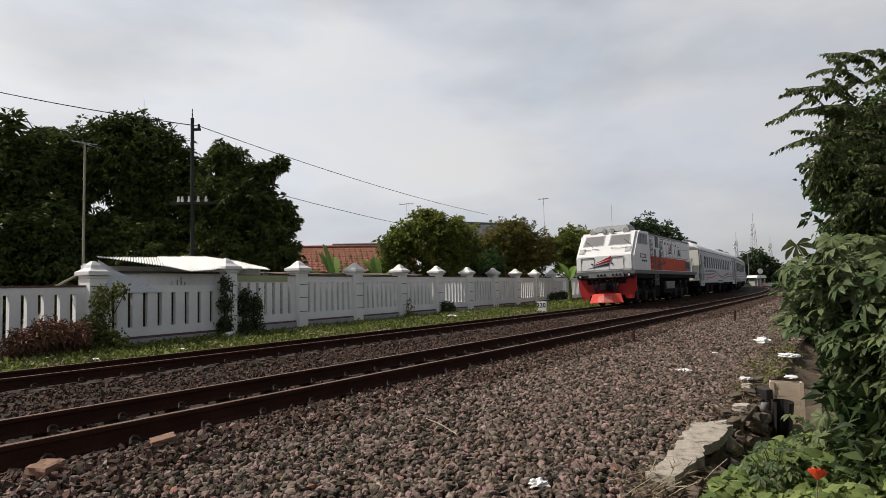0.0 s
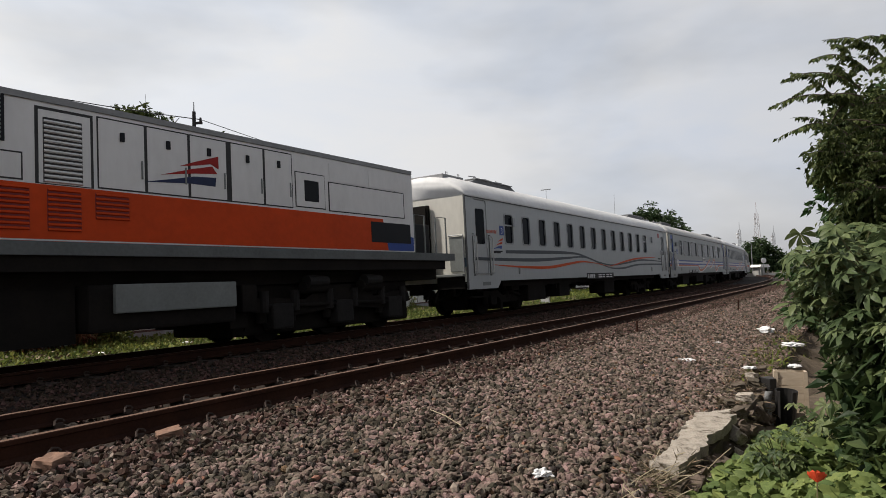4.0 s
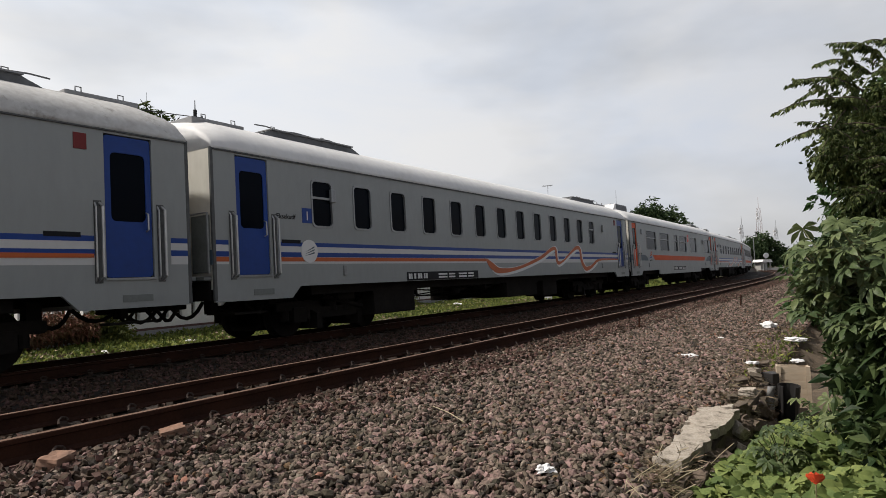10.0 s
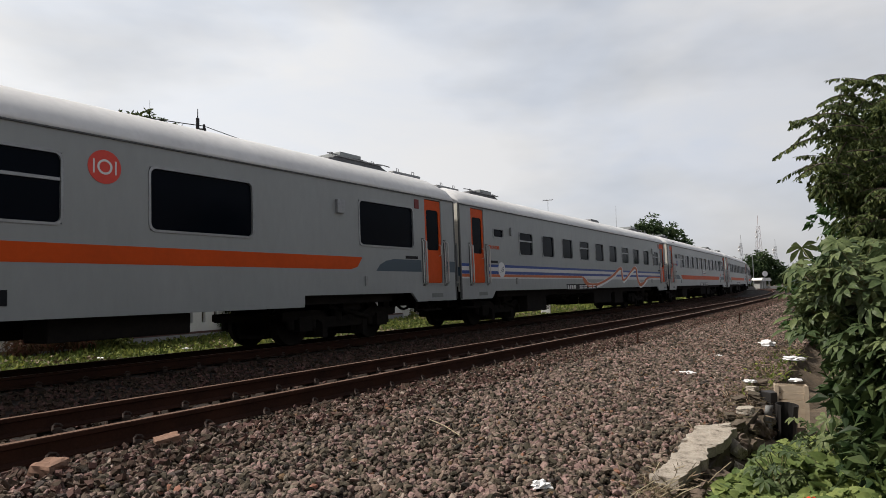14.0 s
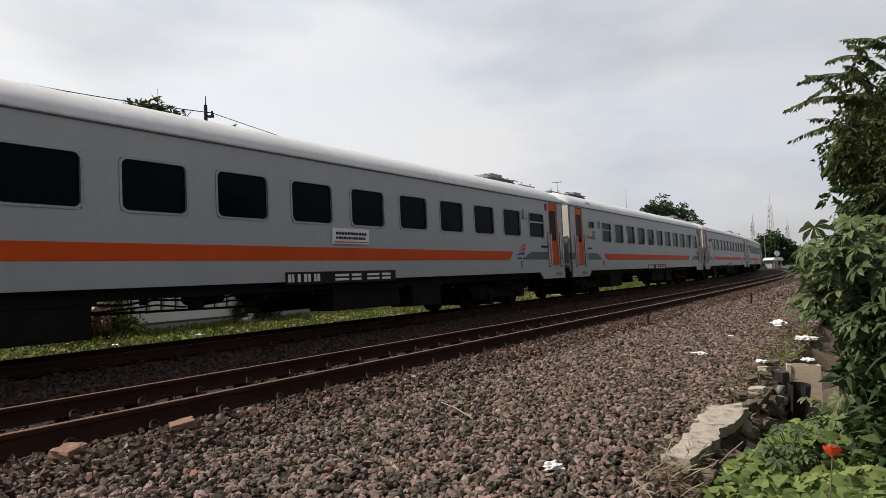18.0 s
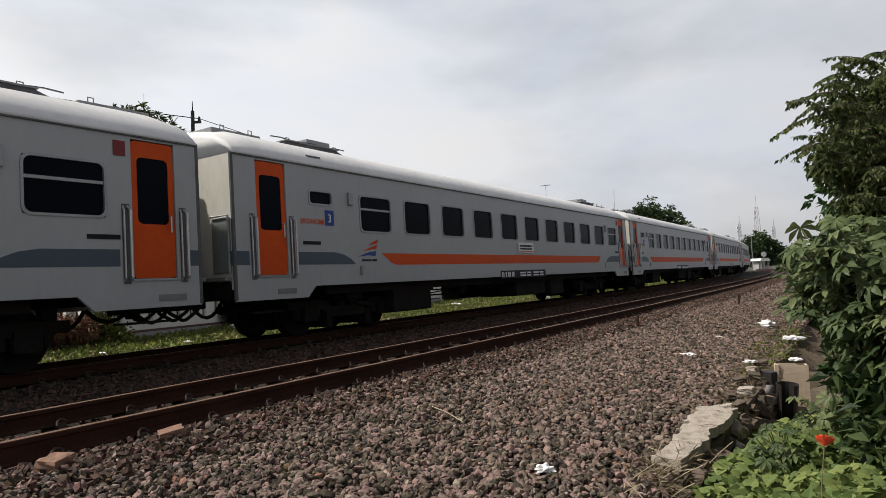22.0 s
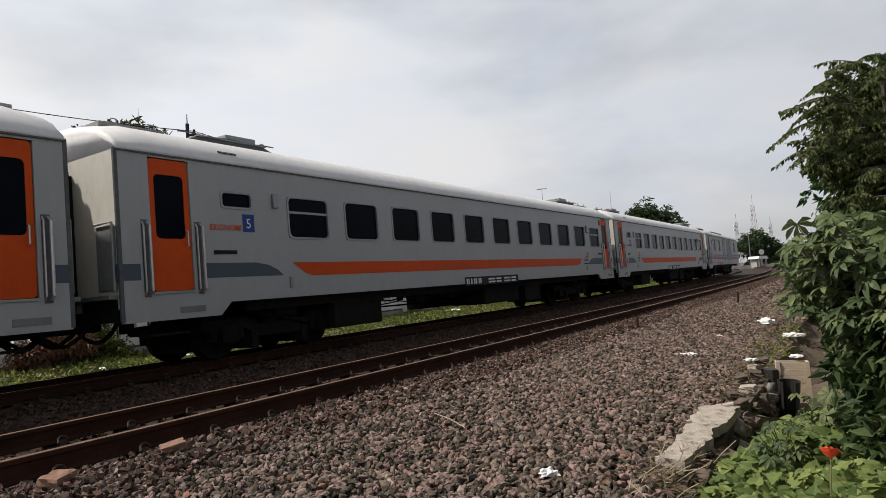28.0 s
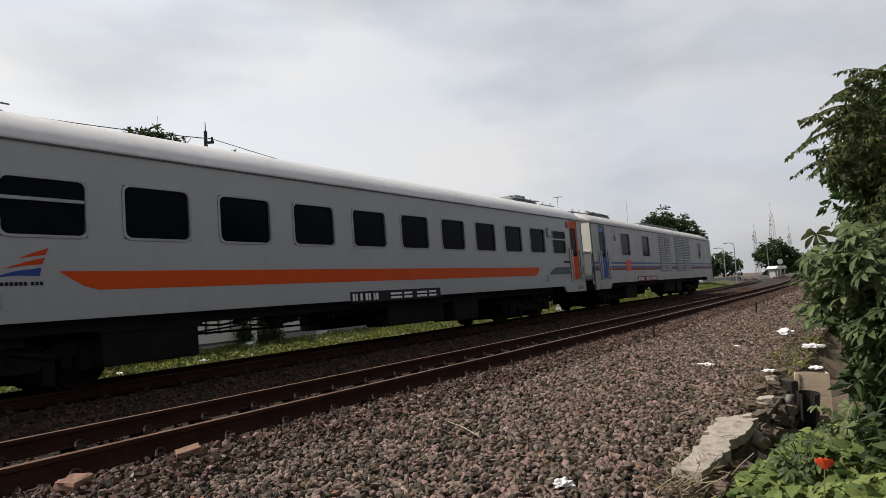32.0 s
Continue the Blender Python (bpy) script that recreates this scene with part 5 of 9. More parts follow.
    for x0, x1, z0, z1 in ((-3.72, -3.0, 2.30, 3.26), (-1.64, -0.92, 2.30, 3.26), (-0.87, 2.62, 2.31, 3.27), (3.53, 5.92, 2.32, 2.88), (2.68, 3.44, 2.34, 2.98), (-2.84, -1.78, 2.32, 2.66)):
        part("door_seam", boxed(x0, x1, yh - 0.004, yh - 0.0005, z0, z1), "seam", loco)
    for x0, x1 in ((3.57, 4.7), (4.73, 5.88)):
        part("access_panel", boxed(x0, x1, yh - 0.008, yh - 0.001, 2.90, 3.24), "loco_white", loco)
    part("access_panel", boxed(-2.82, -1.80, yh - 0.008, yh - 0.001, 2.34, 2.64), "loco_white", loco)
    part("rear_seam", boxed(5.6, 5.612, yh - 0.006, yh - 0.001, 2.35, 3.2), "seam", loco)
    for x0, x1 in ((-0.85, -0.2), (-0.15, 0.5), (0.55, 1.2), (1.3, 1.95), (2.0, 2.6)):
        d = part("engine_door", boxed(x0, x1, yh - 0.008, yh - 0.001, 2.33, 3.25), "loco_white", loco)
        part("door_latch", boxed((x0 + x1) / 2 - 0.03, (x0 + x1) / 2 + 0.03, yh - 0.03, yh - 0.008, 2.98, 3.10), "plate_black", d)
        part("hinge", tube(bmesh.new(), (x1 - 0.04, yh - 0.016, 2.5), (x1 - 0.04, yh - 0.016, 2.75), 0.014, n=6), "sill_grey", d)
    f = part("small_window", boxed(2.70, 3.42, yh - 0.014, yh - 0.001, 2.36, 2.96), "loco_white", loco)
    part("pane", boxed(2.90, 3.26, yh - 0.020, yh - 0.0145, 2.46, 2.84), "plate_black", f)
    part("access_panel", boxed(3.56, 5.89, yh - 0.009, yh - 0.001, 2.34, 2.86), "loco_white", loco)
    e = bmesh.new()
    patch(e, [(0.35, 2.76), (0.62, 2.86), (1.05, 3.00), (1.05, 2.80), (0.90, 2.86), (0.66, 2.81)], yh - 0.009)
    patch(e, [(0.05, 2.60), (0.55, 2.74), (0.93, 2.83), (1.02, 2.72), (0.60, 2.68)], yh - 0.009)
    em = part("emblem", e, "red", loco)
    part("emblem_blade", patch(bmesh.new(), [(-0.22, 2.47), (0.25, 2.56), (0.60, 2.635), (1.0, 2.66), (0.98, 2.52), (0.5, 2.52)], yh - 0.009), "navy", em)
    # number board on the cab side, small lettering below it
    b = part("number_board", boxed(-5.97, -4.93, -W - 0.012, -W - 0.001, 2.16, 2.34), "plate_black", loco)
    letter_bars(b, "white", -5.93, 2.195, 0.11, [0.075, 0.075, -0.02, 0.07, 0.07, 0.07, -0.02, 0.07, 0.07, -0.02, 0.07, 0.07], -W - 0.012, 0.12)
    letter_bars(loco, "plate_black", -5.72, 1.98, 0.085, [0.05] * 4 + [-0.02] + [0.05] * 5 + [-0.02] + [0.05] * 3, -W, 0.25)
    # frame and sill
    part("sill", boxed(F - 0.02, 7.75, -1.36, 1.36, 1.42, 1.585), "sill_shaded", loco)
    part("main_frame", boxed(F + 0.2, 7.6, -0.9, 0.9, 1.0, 1.42), "black", loco)
    # headstock with lamps, coupler and plough
    bm = bmesh.new()
    G = F + 0.26
    a = [(-1.34, 1.42), (1.34, 1.42), (1.32, 0.92), (1.22, 0.34), (0.86, 0.31), (0.80, 0.48), (-0.80, 0.48), (-0.86, 0.31), (-1.20, 0.33), (-1.22, 0.60), (-1.34, 0.64)]
    f0 = [bm.verts.new((G - 0.05, yy, z)) for yy, z in a]
    f1 = [bm.verts.new((G + 0.03, yy, z)) for yy, z in a]
    bm.faces.new(f0)
    bm.faces.new(f1[::-1])
    for i in range(len(a)):
        bm.faces.new((f0[i], f1[i], f1[(i + 1) % len(a)], f0[(i + 1) % len(a)]))
    bmesh.ops.recalc_face_normals(bm, faces=bm.faces)
    part("headstock", bm, "red", loco)
    part("buffer_beam", boxed(F - 0.03, F + 0.16, -1.31, 1.31, 1.27, 1.416, bevel=0.02), "plate_black", loco)
    part("lamp_panel", boxed(F - 0.075, F - 0.034, -0.86, 0.74, 1.30, 1.50), "sill_grey", loco)
    for k in range(6):
        yy = -0.72 + k * 0.16 + (0.22 if k > 2 else 0)
        part("jumper_socket", tube(bmesh.new(), (F - 0.07, yy, 1.40), (F - 0.11, yy, 1.40), 0.055, n=10), "plate_black", loco)
    for s in (-1, 1):
        lamp = part("headlamp", tube(bmesh.new(), (F - 0.03, s * 1.12, 1.38), (F - 0.14, s * 1.12, 1.38), 0.09, n=16), "plate_black", loco)
        part("lens", tube(bmesh.new(), (F - 0.141, s * 1.12, 1.38), (F - 0.15, s * 1.12, 1.38), 0.05, n=16), "lamp_glass", lamp)
    bm = boxed(G - 0.55, G + 0.1, -0.12, 0.12, 0.74, 0.98, bevel=0.03)
    box(bm, G - 0.66, G - 0.45, -0.15, 0.15, 0.70, 1.02, bevel=0.05)
    part("coupler", bm, "black", loco)
    for yy, top, way, low in ((-0.62, 1.16, 0.10, 0.60), (-0.46, 1.22, 0.04, 0.54), (-0.30, 1.18, -0.06, 0.72), (0.32, 1.20, 0.08, 0.66), (0.50, 1.14, -0.05, 0.52), (0.66, 1.18, -0.12, 0.62)):
        part("brake_hose", bent(bmesh.new(), [(G - 0.06, yy, top), (G - 0.19, yy + way * 0.4, top - 0.06), (G - 0.27, yy + way, (top + low) / 2), (G - 0.24, yy + way * 1.6, low), (G - 0.12, yy + way * 2, low + 0.03)], 0.028, 7), "plate_black", loco)
        part("hose_cock", boxed(G - 0.10, G - 0.052, yy - 0.04, yy + 0.04, top - 0.04, top + 0.04, bevel=0.01), "dark_red", loco)
    part("uncoupling_bar", bent(bmesh.new(), [(G - 0.09, -1.2, 1.24), (G - 0.12, -0.3, 1.26), (G - 0.3, -0.1, 1.14), (G - 0.12, 0.1, 1.26), (G - 0.09, 1.2, 1.24)], 0.018, 6), "red", loco)
    part("draft_gear", boxed(G - 0.12, G - 0.051, -0.34, 0.34, 0.70, 1.12, bevel=0.02), "plate_black", loco)
    for s in (-1, 1):
        part("step_plate", boxed(G - 0.06, G + 0.30, *sorted((s * 1.32, s * 1.08)), 0.40, 0.43), "black", loco)
    bm = bmesh.new()
    for s in (-1, 1):
        pts = [(0, 0.58, G - 0.50), (s * 0.64, 0.56, G - 0.20), (s * 0.78, 0.16, G - 0.28), (0, 0.16, G - 0.68)]
        a = [bm.verts.new((x, yy, z)) for yy, z, x in pts]
        b = [bm.verts.new((x + 0.04, yy, z)) for yy, z, x in pts]
        bm.faces.new(a)
        bm.faces.new(b[::-1])
        for i in range(4):
            bm.faces.new((a[i], b[i], b[(i + 1) % 4], a[(i + 1) % 4]))
    bmesh.ops.recalc_face_normals(bm, faces=bm.faces)
    part("plough", bm, "red_light", loco)
    for s in (-1, 1):
        part("worn_patch", patch_worn(s, G), "worn_red", loco, "scuffed pale patch on the plough")
    # steps, rails, tank, gear below
    for x in (-3.5, -2.48):
        part("grab_rail", bent(bmesh.new(), [(x, -1.40, 1.6), (x, -1.42, 2.5), (x + 0.06, -1.42, 2.6), (x + 0.16, -1.42, 2.6), (x + 0.22, -1.42, 2.5), (x + 0.22, -1.40, 1.6)], 0.02), "sill_grey", loco)
    bm = bmesh.new()
    for x in (-3.1, -2.66):
        box(bm, x - 0.02, x + 0.02, -1.37, -1.27, 0.86, 1.42)
    for z in (0.88, 1.12):
        box(bm, -3.1, -2.66, -1.38, -1.2, z, z + 0.03)
    part("ladder", bm, "sill_grey", loco)
    for x in (-4.35, 4.05):
        part("bogie_casing", boxed(x - 2.45, x + 2.45, -0.80, 0.80, 0.14, 1.0, bevel=0.06), "black", loco)
        for dx in (-1.6, 0.0, 1.6):
            part("axle_box", boxed(x + dx - 0.24, x + dx + 0.24, -1.12, -0.84, 0.22, 0.66, bevel=0.04), "loco_gear", loco)
            for k in (-0.36, 0.36):
                part("coil_spring", tube(bmesh.new(), (x + dx + k, -1.02, 0.52), (x + dx + k, -1.02, 0.88), 0.085, n=10), "loco_gear", loco)
        for dx in (-0.8, 0.8):
            part("brake_cylinder", tube(bmesh.new(), (x + dx - 0.26, -1.14, 1.02), (x + dx + 0.26, -1.14, 1.02), 0.12, 0.10, n=12), "loco_gear", loco)
        part("sand_pipe", bent(bmesh.new(), [(x - 2.3, -1.05, 1.0), (x - 2.3, -1.0, 0.5), (x - 2.15, -0.7, 0.12)], 0.02, 6), "loco_gear", loco)
    part("frame_skirt", boxed(F + 0.35, 7.4, -1.30, -1.26, 1.22, 1.42), "black", loco)
    part("inner_frame", boxed(-2.0, -1.05, -1.0, 1.0, 0.30, 1.0), "black", loco)
    part("inner_frame", boxed(1.40, 1.75, -1.0, 1.0, 0.30, 1.0), "black", loco)
    part("fuel_tank", boxed(-1.0, 1.35, -1.22, 1.22, 0.42, 1.05, bevel=0.05), "black", loco)
    part("battery_box", boxed(-0.68, 1.3, -1.30, -1.224, 0.66, 1.05, bevel=0.02), "sill_grey", loco)
    for yy, x in ((-0.80, -3.42), (-0.62, -3.30)):
        part("horn", bent(bmesh.new(), [(x, yy, 3.52), (x, yy, 3.65), (x - 0.12, yy, 3.68), (x - 0.26, yy, 3.68)], 0.055, 8), "plate_black", loco)
        part("horn_bell", tube(bmesh.new(), (x - 0.24, yy, 3.68), (x - 0.36, yy, 3.68), 0.06, 0.10, n=12), "plate_black", loco)
    part("fan_cowl", tube(bmesh.new(), (3.2, 0, 3.53), (3.2, 0, 3.60), 0.6, n=20), "loco_grey", loco)
    # rear platform with its rails
    bm = bmesh.new()
    for yy in (-1.2, 1.2):
        bent(bm, [(6.35, yy, 1.58), (6.35, yy, 2.45), (6.75, yy, 2.45), (6.75, yy, 1.58)], 0.02)
        bent(bm, [(7.2, yy, 1.58), (7.2, yy, 2.45), (7.65, yy, 2.45), (7.65, yy, 1.58)], 0.02)
    part("platform_rail", bm, "sill_grey", loco)
    part("platform_box", boxed(6.3, 7.4, -0.9, 0.9, 1.586, 2.3, bevel=0.03), "plate_black", loco)
    for x in (-4.35, 4.05):
        for dx in (-1.2, 0.4, 1.2):
            part("traction_motor", boxed(x + dx - 0.36, x + dx + 0.36, -0.48, 0.48, 0.16, 0.80, bevel=0.05), "black", loco)
        for dx in (-2.1, -0.8, 0.8, 2.1):
            part("brake_shoe", boxed(x + dx - 0.09, x + dx + 0.09, -0.72, -0.5, 0.18, 0.62, bevel=0.02), "black", loco)
        part("sand_box", boxed(x - 2.55, x - 2.25, -1.2, -0.8, 0.55, 1.0, bevel=0.03), "black", loco)
        add_bogie(loco, x, (-1.6, 0, 1.6), "locomotive/bogie", loco_bogie_frame)
    return loco


# darker copy of the sill grey, with the shade on the sill painted in
M["sill_shaded"] = mat("shaded_sill_grey", (0.125, 0.135, 0.135), (0.08, 0.086, 0.086), 0.6, scale=2, fine=20)
M["loco_gear"] = mat("running_gear_grey", (0.022, 0.020, 0.019), (0.011, 0.010, 0.0095), 0.8, scale=4, fine=30, spec=0.2)
M["navy"] = mat("navy_paint", (0.012, 0.022, 0.075), (0.012, 0.018, 0.05), 0.5, scale=1, fine=10)
M["seam"] = mat("panel_seam", (0.05, 0.05, 0.052), (0.035, 0.035, 0.036), 0.9)
M["screen_glass"] = mat("windscreen_glass", (0.30, 0.31, 0.32), (0.24, 0.25, 0.26), 0.05, 0.55, scale=1, fine=5, coat=1.0, spec=0.6)
M["cab_glass"] = mat("cab_side_glass", (0.010, 0.014, 0.036), (0.006, 0.008, 0.02), 0.08, scale=1, fine=5, spec=0.06)
M["loco_grey"] = mat("roof_dark_grey", (0.27, 0.275, 0.28), (0.18, 0.185, 0.19), 0.65, scale=1.5, fine=14)
LOCO = make_locomotive()
LOCO_MID = 5.9

# ---------------------------------------------------------------- slatted wall on the far side
FENCE_0 = Vector((-6.04, 18.4, 0))
FENCE_DIR = radians(61.3)
BAY = 3.0
M["cap"] = mat("pillar_cap_white", (0.74, 0.735, 0.73), (0.62, 0.615, 0.61), 0.8, scale=3, fine=30, bump=0.003, stain=(0.40, 0.39, 0.36), stain_scale=4, stain_at=0.66)
M["groove"] = mat("groove_dark", (0.13, 0.125, 0.13), (0.09, 0.09, 0.09), 0.9)


def fence_frame(k=0.0, off=0.0):
    c, s = math.cos(FENCE_DIR), math.sin(FENCE_DIR)
    return Matrix.Translation((FENCE_0.x + c * BAY * k - s * off, FENCE_0.y + s * BAY * k + c * off, 0)) @ Matrix.Rotation(FENCE_DIR, 4, "Z")


def add_pillar(wall, x, w=0.21, z0=-0.55, z1=1.50, cap=0.31):
    p = part("pillar", boxed(x - w, x + w, -w, w, z0, z1, bevel=0.008), "white_wall", wall)
    for z in (0.28, 0.72, 1.13):
        part("groove", boxed(x - w + 0.02, x + w - 0.02, -w - 0.003, w + 0.003, z, z + 0.022), "groove", p)
    part("cap_moulding", boxed(x - cap + 0.06, x + cap - 0.06, -cap + 0.06, cap - 0.06, z1 + 0.001, z1 + 0.07, bevel=0.015), "cap", p)
    part("cap_slab", boxed(x - cap, x + cap, -cap, cap, z1 + 0.071, z1 + 0.17, bevel=0.02), "cap", p)
    bm = bmesh.new()
    rings = []
    for q, z in ((cap - 0.03, z1 + 0.17), (cap - 0.14, z1 + 0.245), (0.12, z1 + 0.31), (0.035, z1 + 0.40)):
        rings.append([bm.verts.new((x + a * q, b * q, z)) for a, b in ((-1, -1), (1, -1), (1, 1), (-1, 1))])
    for a, b in zip(rings, rings[1:]):
        for i in range(4):
            bm.faces.new((a[i], a[(i + 1) % 4], b[(i + 1) % 4], b[i]))
    bm.faces.new(rings[-1])
    part("cap_spire", bm, "cap", p)


def add_panel(wall, x0, x1, top=1.40, slit0=0.25, slit1=1.20, n=8, foot=0.02, thick=0.05, coping=True):
    w = x1 - x0
    pitch = w / (n + 0.55)
    holes = [(x0 + pitch * (i + 0.55), x0 + pitch * (i + 0.55) + 0.125, slit0, slit1) for i in range(n)]
    bm = pierced(bmesh.new(), x0, x1, foot, top, holes, -thick, 2 * thick)
    back = [(x0, foot), (x1, foot), (x1, top), (x0, top)]
    pierced(bm, x0, x1, foot, top, holes, thick, -0.0001)
    bm.faces.new([bm.verts.new(v) for v in ((x0, -thick, top), (x1, -thick, top), (x1, thick, top), (x0, thick, top))])
    bmesh.ops.recalc_face_normals(bm, faces=bm.faces)
    p = part("panel", bm, "white_wall", wall)
    part("band", boxed(x0, x1, -thick - 0.03, thick + 0.03, foot - 0.055, foot - 0.002), "band", p)
    if coping:
        part("coping", boxed(x0, x1, -thick - 0.015, thick + 0.015, top + 0.001, top + 0.045), "band", p)
    part("plinth", boxed(x0, x1, -thick - 0.05, thick + 0.05, -0.6, foot - 0.057), "grey_wall", p)


def make_fence():
    wall = tagged(new("boundary_wall"), "white slatted concrete wall with capped pillars behind the verge", "wall")
    wall.matrix_basis = fence_frame()
    for k in range(0, 26):
        x = k * BAY
        add_pillar(wall, x)
        add_panel(wall, x + 0.213, x + BAY - 0.213, n=8 if k else 7)
    low = tagged(new("boundary_wall"), "lower white slatted wall with red-brown coping beside a shed", "wall")
    low.matrix_basis = fence_frame(-1.31)
    add_pillar(low, 0.0, z1=1.32, cap=0.27)
    add_panel(low, 0.213, 1.31 * BAY - 0.213, top=1.16, slit0=0.16, slit1=0.98, n=8, foot=-0.06, coping=False)
    x = -0.213
    for k in range(5):
        add_panel(low, x - 3.3, x, top=1.13, slit0=-0.05, slit1=0.98, n=9, foot=-0.16, thick=0.06)
        x -= 3.302


make_fence()

# ---------------------------------------------------------------- leaves


def unit(v):
    return v / np.maximum(np.linalg.norm(v, axis=1), 1e-9)[:, None]


def leaf_mesh(name, base, way, length, width, material, parent=None, droop=0.25, rng=None, stuff=True):
    """Many small folded leaves: base points, their directions, lengths and widths."""
    rng = rng or np.random.default_rng(7)
    n = len(base)
    way = unit(way)
    side = unit(np.cross(way, unit(rng.normal(size=(n, 3)) + np.array([0, 0, 0.8]))))
    up = np.cross(side, way)
    length, width = np.asarray(length)[:, None], np.asarray(width)[:, None]
    tip = base + way * length - np.array([0, 0, 1.0]) * droop * length
    mid = base + way * length * 0.45 + up * width * 0.12
    a, b = mid + side * width * 0.5 - up * width * 0.18, mid - side * width * 0.5 - up * width * 0.18
    verts = np.stack([base, a, tip, b, mid], 1).reshape(-1, 3)
    i = np.arange(n)[:, None] * 5
    faces = np.concatenate([i + np.array([0, 1, 4]), i + np.array([1, 2, 4]), i + np.array([2, 3, 4]), i + np.array([3, 0, 4])])
    ob = mesh_fast(name, verts, faces, material, parent)
    return ob


def simple_leaves(name, base, way, length, width, material, parent, rng, droop=0.2):
    """Leaves of two triangles, folded along the midrib, for crowns that stand off."""
    n = len(base)
    way = unit(way)
    side = unit(np.cross(way, unit(rng.normal(size=(n, 3)) + np.array([0, 0, 0.8]))))
    length, width = np.asarray(length)[:, None], np.asarray(width)[:, None]
    tip = base + way * length - np.array([0, 0, 1.0]) * droop * length
    mid = base + way * length * 0.45
    fold = np.cross(side, way) * width * 0.2
    verts = np.stack([base, mid + side * width * 0.5 - fold, tip, mid - side * width * 0.5 - fold], 1).reshape(-1, 3)
    i = np.arange(n)[:, None] * 4
    return mesh_fast(name, verts, np.concatenate([i + np.array([0, 1, 2]), i + np.array([0, 2, 3])]), material, parent)


def mesh_fast(name, verts, tris, material, parent=None):
    me = bpy.data.meshes.new(name)
    me.vertices.add(len(verts))
    me.vertices.foreach_set("co", np.asarray(verts, np.float32).ravel())
    me.loops.add(len(tris) * 3)
    me.loops.foreach_set("vertex_index", np.asarray(tris, np.int32).ravel())
    me.polygons.add(len(tris))
    me.polygons.foreach_set("loop_start", np.arange(0, len(tris) * 3, 3, dtype=np.int32))
    me.update(calc_edges=True)
    me.shade_flat()
    me.materials.append(M[material] if isinstance(material, str) else material)
    ob = new(name, me)
    if parent is not None:
        ob.parent = parent
    return ob


def crown_points(blobs, count, rng, shell=0.45):
    """Points spread through lumpy balls (x, y, z, radius, flatness)."""
    vol = np.array([b[3] ** 2.2 for b in blobs])
    out, way = [], []
    for b, k in zip(blobs, (count * vol / vol.sum()).astype(int)):
        d = unit(rng.normal(size=(k, 3)))
        lump = np.array([0.78 + 0.5 * noise.noise(Vector(v) * 2.3 + Vector((b[0], b[1], b[2]))) for v in d])
        r = b[3] * lump * (shell + (1 - shell) * rng.random(k) ** 0.5)
        flat = b[4] if len(b) > 4 else 0.85
        out.append(np.array(b[:3]) + d * r[:, None] * np.array([1, 1, flat]))
        way.append(d)
    return np.concatenate(out), np.concatenate(way)


def tree(label, foot, blobs, count, leaf, material, seed, trunk=0.16, wide=0.35, lean=0.55, category="tree"):
    rng = np.random.default_rng(seed)
    thing = tagged(new("tree"), label, category)
    # leaves stand in drooping rosettes at the ends of the twigs
    hub, out = crown_points([(*b[:3], b[3] * 1.1, *b[4:]) for b in blobs], max(1, count // 8), rng, 0.30)
    pick = np.repeat(np.arange(len(hub)), 12)
    d = unit(out[pick] * 0.55 + rng.normal(size=(len(pick), 3)) * np.array([1, 1, 0.55]) + np.array([0, 0, 0.12]))
    p = hub[pick] + d * leaf * 0.12
    pts = p + rng.normal(size=p.shape) * leaf * 0.10
    way = d + np.array([0, 0, -lean * 0.5])
    ln = leaf * (0.7 + 0.6 * rng.random(len(p)))
    simple_leaves("crown", pts, way, ln, ln * wide, material, thing, rng)
    bm = bmesh.new()
    foot = Vector(foot)
    top = Vector((np.mean([b[0] for b in blobs]), np.mean([b[1] for b in blobs]), min(b[2] for b in blobs)))
    mid = foot.lerp(top, 0.55) + Vector((0.1, 0.05, 0))
    tube(bm, foot, mid, trunk * 1.25, trunk, 9)
    tube(bm, mid, top, trunk, trunk * 0.7, 9)
    part("trunk", bm, "bark", thing)
    for b in blobs:
        bm = bmesh.new()
        c = Vector(b[:3])
        m2 = mid.lerp(c, 0.5) + Vector((0, 0, 0.15))
        tube(bm, mid, m2, trunk * 0.55, trunk * 0.38, 7)
        tube(bm, m2, c, trunk * 0.38, trunk * 0.12, 7)
        for j in range(3):
            e = c + Vector(rng.normal(size=3)) * b[3] * 0.45
            tube(bm, m2.lerp(c, 0.6), e, trunk * 0.16, trunk * 0.05, 5)
        part("limb", bm, "bark", thing)
    return thing


M["leaf_mango"] = mat("mango_leaf", (0.088, 0.112, 0.030), (0.036, 0.055, 0.016), 0.5, scale=0.55, fine=9, per_island=0.5, sub=0.15)
M["leaf_yellow"] = mat("yellow_green_leaf", (0.19, 0.21, 0.045), (0.075, 0.11, 0.026), 0.5, scale=0.5, fine=6, per_island=0.45, sub=0.4)
M["leaf_bronze"] = mat("bronze_leaf", (0.20, 0.155, 0.045), (0.08, 0.105, 0.026), 0.5, scale=0.5, fine=6, per_island=0.45, sub=0.4)
M["leaf_fern"] = mat("feathery_leaf", (0.05, 0.10, 0.03), (0.035, 0.07, 0.022), 0.5, scale=1, fine=9, per_island=0.4, sub=0.3)
M["far_leaf"] = mat("far_foliage", (0.055, 0.085, 0.035), (0.035, 0.06, 0.028), 0.7, scale=0.2, fine=2, per_island=0.4, sub=0.2)

